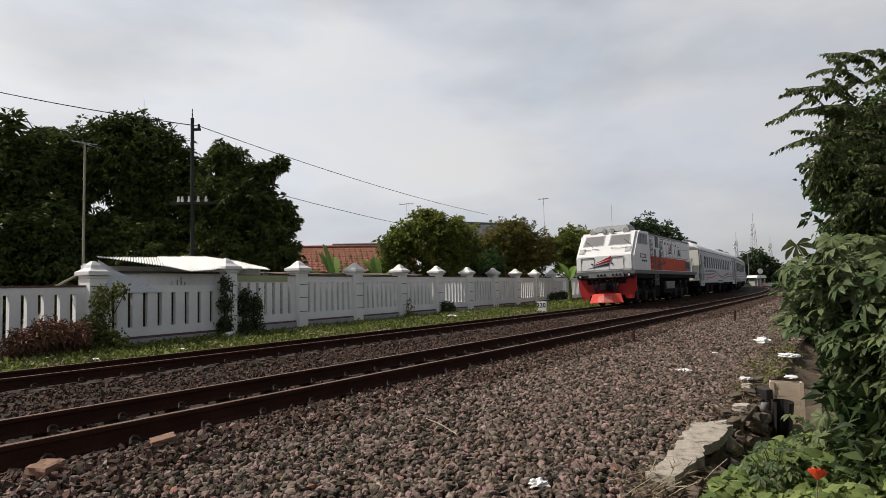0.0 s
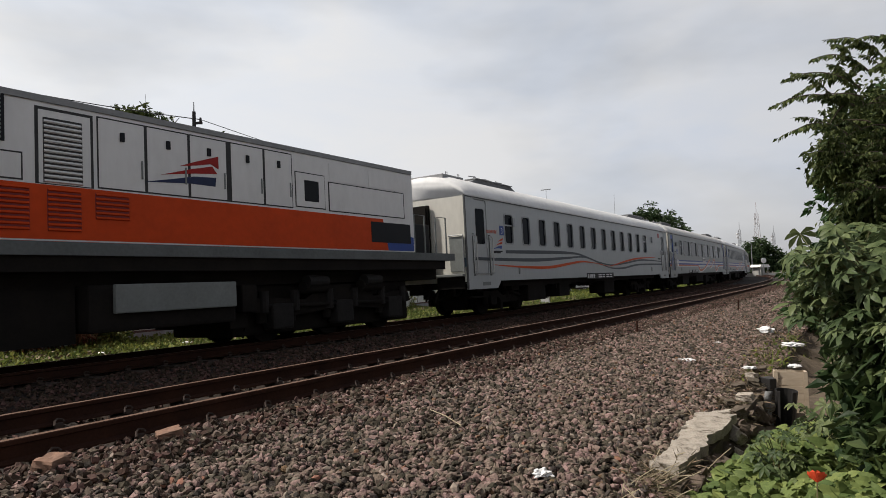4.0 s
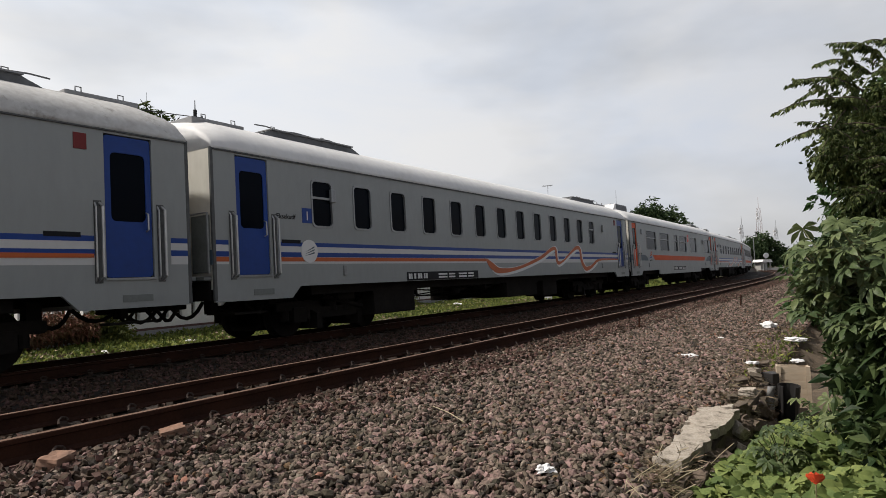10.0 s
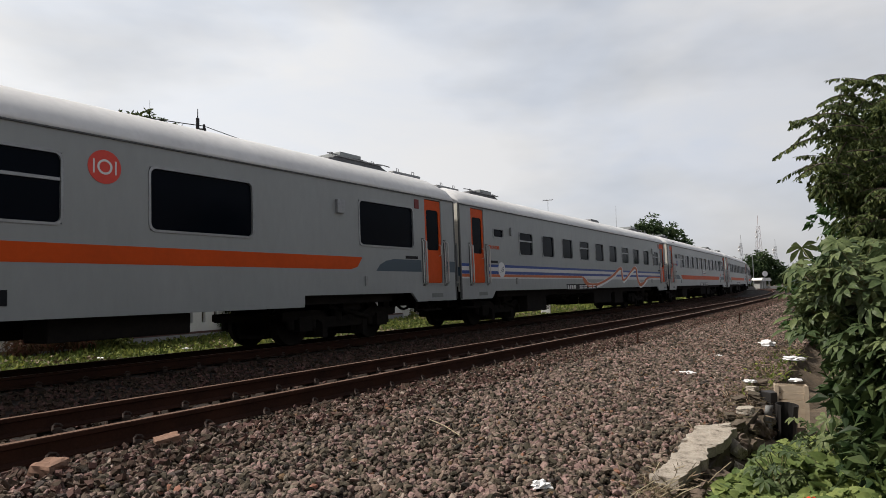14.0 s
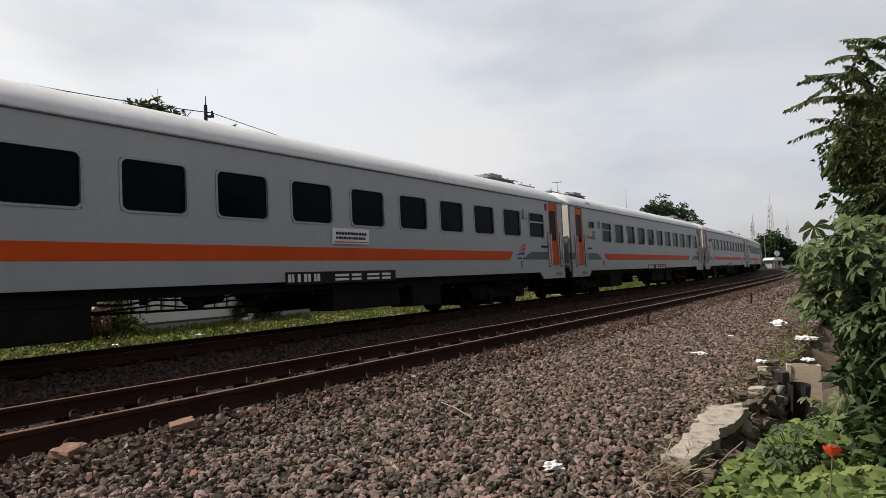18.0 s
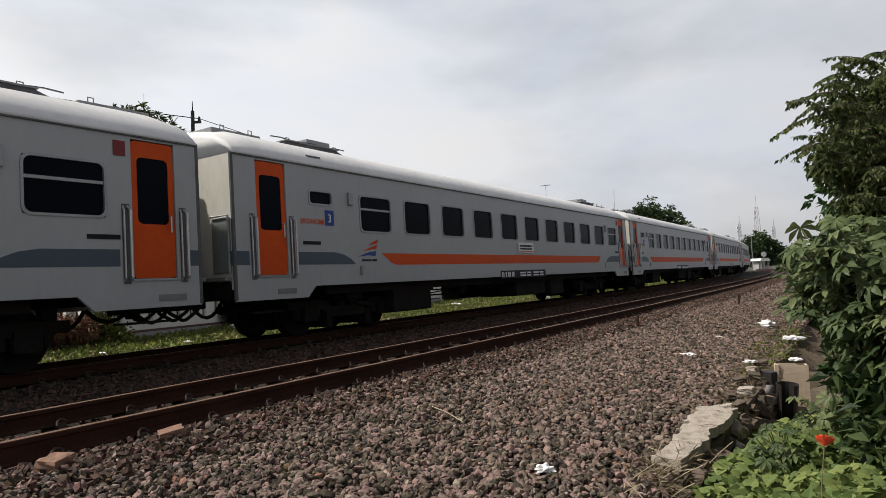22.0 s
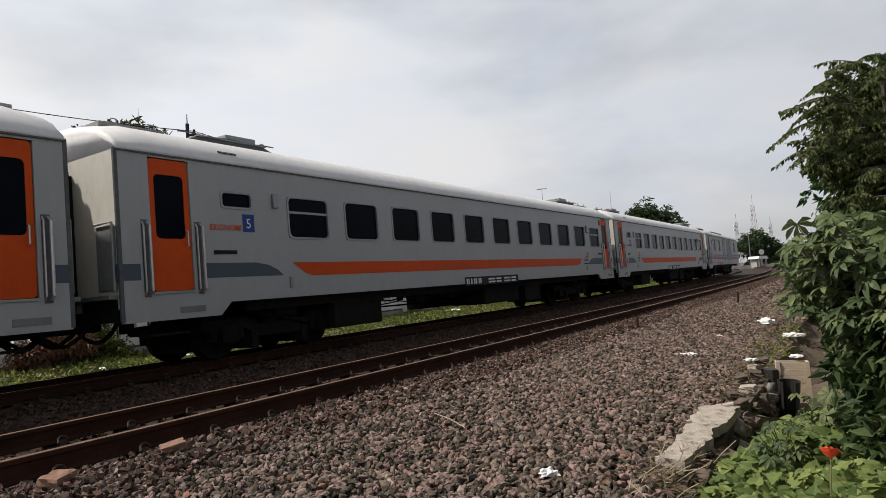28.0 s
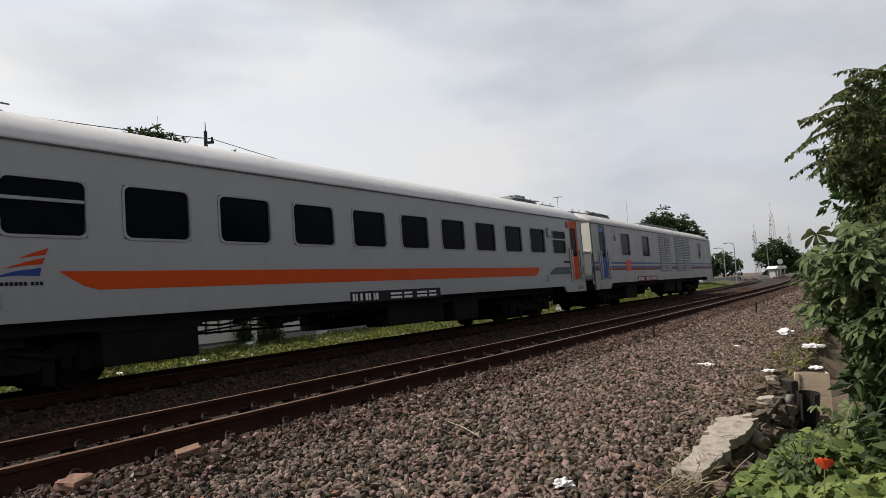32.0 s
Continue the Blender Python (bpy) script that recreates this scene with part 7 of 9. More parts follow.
M["mast_red"] = mat("mast_red_white", (0.34, 0.24, 0.24), (0.30, 0.28, 0.28), 0.7, scale=0.2, fine=2)
lattice_tower("red and white lattice radio mast far beyond the trees", 118.5, 250, 22.5, 1.3, "mast_red")
lattice_tower("slim grey lattice mast in the far distance", 98.4, 220, 14.5, 0.5, "alloy")
lattice_tower("slim grey lattice mast behind far trees", 119.7, 240, 14.3, 0.6, "alloy")


def small_building():
    b = tagged(new("guard_hut"), "small white hut with open porch by a level crossing", "hut")
    b.matrix_basis = pose(54.9, 115, -0.2, 0, 0, 20) @ Matrix.Scale(0.72, 4)
    part("wall", boxed(-0.9, 1.1, 0, 1.8, -0.4, 2.2), "house_white", b)
    for x in (-1.0, 1.1):
        part("post", boxed(x - 0.09, x + 0.09, -0.9, -0.75, -0.4, 2.2), "house_white", b)
    part("door", boxed(-0.4, 0.3, -0.03, -0.002, -0.3, 1.8), "sill_grey", b)
    part("roof", prism(bmesh.new(), [(-1.5, 2.2), (1.6, 2.2), (1.2, 2.8), (-1.1, 2.8)], -1.1, 2.1), "sheet_white", b)
    part("fascia", boxed(-1.5, 1.6, -1.12, -1.102, 2.1, 2.32), "white", b)


small_building()


def far_wall(label, a, b, h, z0=-0.4):
    w = tagged(new("far_wall"), label, "wall", "far white walls")
    d = Vector((b[0] - a[0], b[1] - a[1], 0))
    w.matrix_basis = Matrix.Translation((a[0], a[1], 0)) @ Matrix.Rotation(math.atan2(d.y, d.x), 4, "Z")
    part("wall", boxed(0, d.length, -0.08, 0.08, z0, h), "house_white", w)
    for k in range(int(d.length / 3) + 1):
        part("pier", boxed(3 * k - 0.12, 3 * k + 0.12, -0.13, 0.13, z0, h + 0.1), "house_white", w)


far_wall("low white wall beyond the bend of the tracks", (36.0, 99), (52, 124), 0.45)
far_wall("low white wall beside the small hut", (50, 118), (66, 114), 0.35)


def street_lamp(x, y, h):
    s = tagged(new("street_lamp"), "grey street lamp with curved arm by the crossing", "street lamp", "street lamps")
    part("pole", tube(bmesh.new(), (x, y, -0.5), (x, y, h - 0.3), 0.09, 0.06, 8), "alloy", s)
    part("arm", bent(bmesh.new(), [(x, y, h - 0.3), (x - 0.2, y, h), (x - 0.7, y, h + 0.12), (x - 1.2, y, h + 0.12)], 0.05, 6), "alloy", s)
    part("lamp_head", boxed(x - 1.6, x - 1.1, y - 0.12, y + 0.12, h + 0.04, h + 0.16, bevel=0.03), "alloy", s)


def crossing_sign():
    c = tagged(new("crossing_sign"), "white round sign on a short post by the level crossing", "sign")
    part("post", tube(bmesh.new(), (52.9, 110, -0.5), (52.9, 110, 2.2), 0.06, n=6), "alloy", c)
    part("board", tube(bmesh.new(), (52.9, 109.9, 2.45), (52.9, 109.84, 2.45), 0.45, n=12), "white", c)


crossing_sign()
street_lamp(43.9, 110, 5.2)
street_lamp(43.6, 105, 5.7)
street_lamp(56.6, 122, 6.2)


def km_post():
    k = tagged(new("kilometre_post"), "short white kilometre post marked in black beside the track", "marker post")
    k.matrix_basis = pose(4.36, 29.2, 0, 0, 0, -20)
    part("post", boxed(-0.2, 0.2, -0.07, 0.07, -0.6, 0.22, bevel=0.02), "white", k)
    cu = lettering("lettering", "220", 0.27, -0.235, -0.066, -0.03, "plate_black", k, 0.006)


km_post()

# ---------------------------------------------------------------- verge: weeds, bushes, litter
M["grass"] = mat("verge_weeds", (0.20, 0.235, 0.062), (0.095, 0.125, 0.035), 0.6, scale=0.7, fine=6, per_island=0.5, sub=0.3)
M["dry"] = mat("dry_brush", (0.22, 0.115, 0.07), (0.10, 0.055, 0.036), 0.9, scale=2, fine=14, per_island=0.5)
M["dry_grass"] = mat("dry_grass", (0.27, 0.225, 0.145), (0.15, 0.115, 0.075), 0.9, scale=2, fine=14, per_island=0.5)
M["litter_white"] = mat("white_plastic", (0.78, 0.78, 0.78), (0.66, 0.66, 0.67), 0.45, scale=4, fine=20)
M["verge_earth"] = mat("verge_earth", (0.05, 0.062, 0.022), (0.075, 0.062, 0.035), 0.95, scale=0.9, fine=11, bump=0.04, bump_scale=12)


def make_verge():
    ss = np.arange(-30, 150, 1.0)
    sides = [6.3, 6.7, 7.2, 8.0, 9.0, 10.0, 11.0]
    verts = []
    for s in ss:
        for d in sides:
            x, y, _, _ = on_line(s, d)
            rise = float(np.interp(s, [0, 10, 45], [0, 0.06, 0.30]))
            verts.append((x, y, level(d) + 0.02 + rise * float(np.interp(d, [6.4, 8], [0, 1])) + 0.05 * noise.noise((x, y, 9))))
    n = len(sides)
    faces = [(j * n + i, (j + 1) * n + i, (j + 1) * n + i + 1, j * n + i + 1) for j in range(len(ss) - 1) for i in range(n - 1)]
    ob = from_arrays("verge", verts, faces, "verge_earth")
    tagged(ob, "strip of weedy earth between the track and the white wall", "verge", kind="structure")
    rng = np.random.default_rng(3)
    s = np.concatenate([rng.uniform(-14, 22, 34000), rng.uniform(22, 70, 16000)])
    d = 6.35 + 3.6 * rng.random(len(s)) ** 0.9
    th = np.interp(s, LS, LT)
    x, y = np.interp(s, LS, LX) - np.sin(th) * d, np.interp(s, LS, LY) + np.cos(th) * d
    rise = np.interp(s, [0, 10, 45], [0, 0.06, 0.30]) * np.interp(d, [6.4, 8], [0, 1])
    lump = np.array([noise.noise((a * 0.9, b * 0.9, 2.0)) for a, b in zip(x, y)])
    keep = lump > -0.38 + 0.3 * (rng.random(len(s)) - 0.5)
    h = np.clip(0.07 + 0.10 * (lump + 0.3), 0.02, 0.2) * rng.random(len(s))
    z = np.interp(d, [5.9, 7.0, 9.0, 14], [-0.27, -0.42, -0.36, -0.33]) + 0.03 + rise + h
    base = np.stack([x, y, z], 1)[keep]
    way = rng.normal(size=base.shape) * 0.8 + np.array([0, 0, 0.75])
    ln = (0.06 + 0.07 * rng.random(len(base))) * np.where(s[keep] > 22, 1.5, 1.0)
    ob = simple_leaves("weeds", base, way, ln, ln * 0.55, "grass", None, rng, 0.1)
    tagged(ob, "low green creeping weeds and grass along the verge", "weeds", kind="stuff")
    # dry leaves and scraps lying among the weeds
    n = 7000
    s, d = rng.uniform(-14, 25, n), rng.uniform(6.4, 9.6, n)
    th = np.interp(s, LS, LT)
    x, y = np.interp(s, LS, LX) - np.sin(th) * d, np.interp(s, LS, LY) + np.cos(th) * d
    lump = np.array([noise.noise((a * 0.7, b * 0.7, 7.0)) for a, b in zip(x, y)])
    keep = lump > 0.02
    rise = np.interp(s, [0, 10, 45], [0, 0.06, 0.30]) * np.interp(d, [6.4, 8], [0, 1])
    z = np.interp(d, [5.9, 7.0, 9.0, 14], [-0.27, -0.42, -0.36, -0.33]) + 0.07 + rise + 0.10 * rng.random(n)
    base = np.stack([x, y, z], 1)[keep]
    ln = 0.05 + 0.08 * rng.random(len(base))
    ob = simple_leaves("dry_leaves", base, rng.normal(size=base.shape) * np.array([1, 1, 0.4]), ln, ln * 0.5, "dry_grass", None, rng, 0.0)
    tagged(ob, "dry brown leaves and straw lying along the verge", "dry leaves", kind="stuff")


make_verge()


# filler leaves added behind the wall so that its slits look dark
def undergrowth():
    rng = np.random.default_rng(77)
    n = 15000
    k, off = rng.uniform(0.15, 16.0, n), rng.uniform(0.7, 2.2, n)
    c, s = math.cos(FENCE_DIR), math.sin(FENCE_DIR)
    x = FENCE_0.x + c * BAY * k - s * off
    y = FENCE_0.y + s * BAY * k + c * off
    top = 1.05 + 0.25 * np.sin(k * 2.3) + 0.15 * np.sin(k * 7.1)
    z = -0.35 + (top + 0.35) * rng.random(n)
    ln = 0.13 + 0.12 * rng.random(n)
    ob = simple_leaves("undergrowth", np.stack([x, y, z], 1), rng.normal(size=(n, 3)), ln, ln * 0.55, "ivy", None, rng)
    tagged(ob, "dark leaves added behind the white wall to darken its slits", "undergrowth", kind="stuff")


M["ivy"] = mat("ivy_leaf", (0.035, 0.06, 0.018), (0.022, 0.04, 0.012), 0.6, scale=2, fine=14, per_island=0.5)
undergrowth()


def bush(label, blobs, count, leaf, material, seed, stems=6, wide=0.5, category="bush"):
    rng = np.random.default_rng(seed)
    b = tagged(new("bush"), label, category)
    p, d = crown_points(blobs, count, rng, 0.2)
    ln = leaf * (0.6 + 0.8 * rng.random(len(p)))
    leaf_mesh("foliage", p, d * 0.5 + rng.normal(size=p.shape) * 0.7, ln, ln * wide, material, b, rng=rng)
    bm = bmesh.new()
    c = blobs[0]
    for k in range(stems):
        bl = blobs[k % len(blobs)]
        tube(bm, (c[0] + 0.1 * math.cos(k), c[1] + 0.1 * math.sin(k), -0.45), (bl[0] + 0.2 * math.cos(2 * k), bl[1], bl[2] + 0.3 * bl[3]), 0.02, 0.008, 5)
    part("stem_cluster", bm, "bark", b)


M["bush_leaf"] = mat("olive_bush_leaf", (0.19, 0.205, 0.06), (0.095, 0.11, 0.034), 0.6, scale=1.2, fine=10, per_island=0.5, sub=0.25)
bush("scrubby olive-green bush in front of the pillar", [(-7.7, 14.6, 0.15, 0.48, 1.2), (-7.35, 14.6, -0.1, 0.45), (-7.55, 14.7, 0.85, 0.32, 1.3), (-7.25, 14.8, 1.05, 0.22), (-8.1, 14.5, -0.1, 0.4)], 3600, 0.09, "bush_leaf", 41)
bush("heap of dry brown brushwood by the low wall", [(-8.05, 13.45, 0.18, 0.46, 0.8), (-7.75, 13.85, 0.15, 0.42, 0.8), (-8.3, 13.0, 0.02, 0.40, 0.8)], 4600, 0.12, "dry", 42, wide=0.22, category="brushwood")
for k, (kk, off, z0, w) in enumerate(((-0.09, -0.27, 0.4, 0.22), (0.16, -0.2, 0.25, 0.2), (0.30, -0.2, 0.30, 0.25))):
    m = fence_frame(kk, off)
    p = m.translation
    bush("dark ivy climbing the white wall", [(p.x, p.y, z0 + 0.75 - 0.2 * k, w, 1.6), (p.x, p.y, z0 + 0.25, w * 1.2, 1.4), (p.x, p.y, z0 - 0.35, w * 1.3, 1.2)], 1500, 0.075, "ivy", 43 + k, category="climbing ivy")
p = fence_frame(3.02, -0.4).translation
bush("thin weed growing up a pillar", [(p.x, p.y, 0.2, 0.16, 3.2), (p.x, p.y, -0.2, 0.3)], 500, 0.09, "bush_leaf", 47)
p = fence_frame(4.05, -0.4).translation
bush("small dark round bush by a pillar", [(p.x, p.y, 0.05, 0.42, 0.9)], 1300, 0.09, "ivy", 48)
p = fence_frame(8.6, -0.5).translation
bush("dark weeds at the foot of the wall", [(p.x, p.y, 0.25, 0.45, 0.6), (p.x + 0.8, p.y + 1.4, 0.3, 0.5, 0.6)], 1400, 0.10, "ivy", 49)


def litter(label, x, y, z, size, seed, flat=0.35, material="litter_white", category="litter"):
    rng = random.Random(seed)
    bm = bmesh.new()
    bmesh.ops.create_icosphere(bm, subdivisions=3, radius=size)
    for v in bm.verts:
        n = noise.noise(v.co * (3.5 / size) * 0.6 + Vector((seed, 0, 0)))
        n2 = noise.noise(v.co * (3.5 / size) * 1.7 + Vector((0, seed, 0)))
        v.co *= 0.75 + 0.5 * n + 0.25 * n2
        v.co.z = max(v.co.z * flat, -size * 0.12)
    ob = part("litter", bm, material)
    ob.matrix_basis = pose(x, y, z, 0, 0, rng.uniform(0, 180))
    tagged(ob, label, category, "scraps of litter")


litter("crumpled white plastic scrap on the weeds by the wall", -7.1, 16.6, -0.22, 0.24, 1)
litter("flat white plastic scrap on the weeds", -5.75, 14.6, -0.28, 0.16, 2, 0.15)
litter("pale scrap of plastic at the edge of the track", -6.6, 12.6, -0.27, 0.2, 3, 0.12)
litter("white bag at the foot of a pillar", -5.75, 17.8, -0.2, 0.2, 4, 0.5)
litter("white scraps beneath a thin weed", 0.3, 25.4, -0.15, 0.3, 5, 0.2)
litter("torn white paper lying on the ballast", 0.56, 4.16, -0.29, 0.075, 6, 0.5)
litter("pale crushed plastic on the ballast", 3.26, 9.13, -0.28, 0.16, 7, 0.2)
litter("white plastic bag on the ballast by the bushes", 6.2, 12.9, -0.26, 0.16, 8, 0.75)
litter("small white scrap on the ballast", 4.35, 11.6, -0.27, 0.07, 9, 0.3)
litter("small white scrap between the stones", 4.55, 11.2, -0.27, 0.06, 10, 0.3)
litter("pale flat litter near the low wall", 5.4, 10.4, -0.26, 0.2, 11, 0.2)

# ---------------------------------------------------------------- the near right: broken wall, crate, plants
M["old_concrete"] = mat("old_concrete", (0.47, 0.42, 0.36), (0.22, 0.19, 0.155), 0.92, scale=9, fine=70, bump=0.012, bump_scale=38, stain=(0.11, 0.09, 0.07), stain_scale=9, stain_at=0.57)
# dark rubble stone, with the shadow on the wall's side in its colour
M["dark_stone"] = mat("shaded_stone", (0.135, 0.105, 0.08), (0.065, 0.05, 0.039), 0.9, scale=6, fine=40, bump=0.012, bump_scale=20, per_object=0.3)
M["pale_wood"] = mat("weathered_wood", (0.52, 0.43, 0.33), (0.38, 0.30, 0.22), 0.85, scale=3, fine=30, stretch=(0.25, 1, 1), bump=0.002)
M["black_plastic"] = mat("black_plastic", (0.018, 0.017, 0.017), (0.03, 0.028, 0.027), 0.55, scale=4, fine=30)

M["brick_bit"] = mat("brick_fragment", (0.25, 0.145, 0.10), (0.16, 0.10, 0.075), 0.9, scale=6, fine=40, bump=0.004)


def rough_block(bm, sx, sy, sz, seed, cuts=3, amount=0.12):
    bmesh.ops.create_cube(bm, size=1.0)
    bmesh.ops.subdivide_edges(bm, edges=bm.edges, cuts=cuts, use_grid_fill=True)
    for v in bm.verts:
        n = noise.noise(v.co * 3.1 + Vector((seed, seed * 1.7, 0)))
        v.co = Vector((v.co.x * sx, v.co.y * sy, v.co.z * sz))
        v.co += v.co.normalized() * n * amount * min(sx, sy, sz) * 2
    return bm


def slab(sx, sy, sz, seed):
    """A flat cast slab with broken edges."""
    bm = bmesh.new()
    bmesh.ops.create_grid(bm, x_segments=16, y_segments=7, size=0.5)
    r = bmesh.ops.extrude_face_region(bm, geom=list(bm.faces))
    for v in (g for g in r["geom"] if isinstance(g, bmesh.types.BMVert)):
        v.co.z = -1
    bmesh.ops.recalc_face_normals(bm, faces=bm.faces)
    for v in bm.verts:
        p = Vector((v.co.x * sx, v.co.y * sy, v.co.z * sz))
        edge = max(abs(v.co.x), abs(v.co.y)) * 2
        q = Vector((p.x, p.y, seed * 3.7))
        if edge > 0.7:
            p.x += 0.06 * noise.noise(q * 9) * (edge - 0.7) / 0.3
            p.y += 0.045 * noise.noise(q * 9 + Vector((9, 4, 1))) * (edge - 0.7) / 0.3
        p.z += 0.012 * noise.noise(q * 4) + (0.006 * noise.noise(q * 17)) - (0.02 * max(0, noise.noise(q * 8)) if edge > 0.9 else 0)
        v.co = p
    return bm


def make_low_wall():
    wall = tagged(new("broken_wall"), "broken low concrete wall holding back the ballast", "low wall")
    th = LT[np.argmin(np.abs(LS + 2.5))]
    ax = lambda s, d, z: Vector((*on_line(s, d)[:2], z))
    for k, (s0, s1, d0, d1, z, yaw) in enumerate(((-3.64, -3.08, -4.07, -3.88, -0.310, -3), (-3.14, -2.54, -4.08, -3.86, -0.302, 1), (-2.62, -1.92, -4.12, -3.84, -0.297, -1))):
        ob = part("capping_slab", slab(s1 - s0, d1 - d0, 0.075, 3 + k), "old_concrete", wall)
        ob.matrix_basis = Matrix.Translation(ax((s0 + s1) / 2, (d0 + d1) / 2, z)) @ Matrix.Rotation(th + radians(yaw), 4, "Z") @ Matrix.Rotation(radians(1.5 * (k - 1)), 4, "X")
    rng = random.Random(5)
    for k in range(130):
        s = -3.85 + rng.random() * 5.2
        d = -4.11 + rng.uniform(-0.05, 0.06)
        z = rng.uniform(-0.80, -0.44)
        a = rng.uniform(0.05, 0.14)
        ob = part("stone", rough_block(bmesh.new(), a * 1.3, a, a * 0.8, k, 2, 0.2), "dark_stone" if rng.random() < 0.84 else "old_concrete", wall)
        ob.matrix_basis = Matrix.Translation(ax(s, d, z)) @ Euler((rng.random(), rng.random(), rng.random() * 6)).to_matrix().to_4x4()
    part("core", boxed(-2.9, 2.4, -0.07, 0.07, -0.95, -0.40), "dark_stone", wall).matrix_basis = Matrix.Translation(ax(-0.9, -4.03, 0)) @ Matrix.Rotation(th, 4, "Z")


make_low_wall()


def rubble(label, s, d, z, a, seed, material="old_concrete"):
    ob = part("rubble", rough_block(bmesh.new(), a * 1.5, a, a * 0.6, seed, 3, 0.18), material)
    x, y, _, _ = on_line(s, d)
    ob.matrix_basis = pose(x, y, z, seed * 17 % 20 - 10, seed * 31 % 24 - 12, seed * 53 % 180)
    tagged(ob, label, "rubble", "pieces of rubble")


for k, (s, d, z, a) in enumerate(((-1.75, -3.98, -0.34, 0.11), (-1.5, -4.06, -0.36, 0.12), (-1.2, -3.95, -0.33, 0.09), (-0.85, -4.04, -0.33, 0.12), (-0.45, -3.92, -0.29, 0.10), (-0.1, -4.02, -0.30, 0.13), (0.3, -3.95, -0.28, 0.09), (-3.72, -4.0, -0.40, 0.10), (-3.85, -4.1, -0.48, 0.11), (-3.55, -4.15, -0.50, 0.12), (0.75, -3.98, -0.27, 0.11))):
    rubble("lump of broken concrete lying along the low wall", s, d, z, a * 0.85, k + 3, "dark_stone" if k % 3 else "old_concrete")
rubble("flat reddish brick fragment half buried by the rail", -5.15, -0.93, -0.10, 0.11, 21, "brick_bit")
rubble("flat brick fragment on the ballast beside the rail", -5.95, -0.95, -0.10, 0.13, 22, "brick_bit")


def make_crate():
    c = tagged(new("wooden_crate"), "weathered wooden crate standing on end by the wall", "crate")
    c.matrix_basis = pose(3.84, 7.5, -0.72, 0, 0, -24)
    for x in (-0.165, 0.13):
        part("upright", boxed(x, x + 0.042, -0.022, 0.02, 0.0, 0.50), "pale_wood", c)
    for k in range(3):
        part("board", boxed(-0.121, 0.128, -0.012 + 0.004 * k, 0.010, 0.265 + 0.079 * k, 0.336 + 0.079 * k), "pale_wood", c)
    part("board", boxed(0.03, 0.128, -0.012, 0.010, 0.04, 0.257), "pale_wood", c, "broken pale board")
    part("side_board", boxed(-0.165, -0.147, 0.022, 0.28, 0.05, 0.48), "pale_wood", c)
    part("side_board", boxed(0.154, 0.172, 0.022, 0.28, 0.05, 0.48), "pale_wood", c)
    part("back_board", boxed(-0.147, 0.154, 0.26, 0.275, 0.05, 0.48), "pale_wood", c)


make_crate()


def make_bin():
    b = tagged(new("broken_bucket"), "broken black plastic bin lying beside the crate", "bin")
    b.matrix_basis = pose(3.59, 7.16, -0.76, 4, 3, -24)
    bm = bmesh.new()
    outer = [(0.112 * math.cos(i * math.pi / 8 - 0.98), 0.112 * math.sin(i * math.pi / 8 - 0.98)) for i in range(16)]
    r = [[bm.verts.new((x * q, y * q, z)) for x, y in outer] for q, z in ((0.85, 0), (1.0, 0.40), (0.93, 0.40), (0.8, 0.03))]
    for a, c in zip(r, r[1:]):
        for i in range(13):
            bm.faces.new((a[i], a[(i + 1) % 16], c[(i + 1) % 16], c[i]))
    bm.faces.new(r[0][::-1])
    part("shell", bm, "black_plastic", b)
    bm = bmesh.new()
    rows = [[bm.verts.new((-0.19 - 0.03 * math.sin(v * 2.6) + 0.075 * u, -0.10 + 0.03 * u, 0.02 + 0.37 * v)) for u in (0, 0.5, 1)] for v in (0, 0.25, 0.5, 0.75, 1)]
    for p, q in zip(rows, rows[1:]):
        for i in range(2):
            bm.faces.new((p[i], p[i + 1], q[i + 1], q[i]))
    flap = part("torn_flap", bm, "grey_plastic", b, "pale grey torn strip", True)
    flap.modifiers.new("thickness", "SOLIDIFY").thickness = 0.006
    k = tagged(new("dark_box"), "dark box standing against the crate", "box")
    k.matrix_basis = pose(3.66, 7.62, -0.75, 0, 0, 18)
    part("body", boxed(-0.075, 0.075, -0.09, 0.09, 0.0, 0.45, bevel=0.01), "black_plastic", k)


M["grey_plastic"] = mat("grey_plastic", (0.26, 0.26, 0.26), (0.17, 0.17, 0.17), 0.5, scale=6, fine=40, stain=(0.12, 0.11, 0.10), stain_scale=9, stain_at=0.55)
make_bin()
litter("crumpled white plastic on top of the crate", 4.02, 7.75, -0.20, 0.08, 12, 0.4)
litter("white plastic scrap behind the dark box", 3.62, 8.0, -0.24, 0.09, 13, 0.3)
litter("pale plastic sheet among the leaves", 4.95, 9.6, -0.16, 0.14, 14, 0.3)


def straw(label, a, b, r=0.006, material="straw", category="stalk"):
    ob = part("dry_stalk", bent(bmesh.new(), [a, tuple((p + q) / 2 + (0.01 if i == 2 else 0.004) for i, (p, q) in enumerate(zip(a, b))), b], r, 5), material)
    ob.name = "iron_peg" if category == "peg" else "dry_stalk"
    tagged(ob, label, category, "dry stalks" if category == "stalk" else "iron pegs")


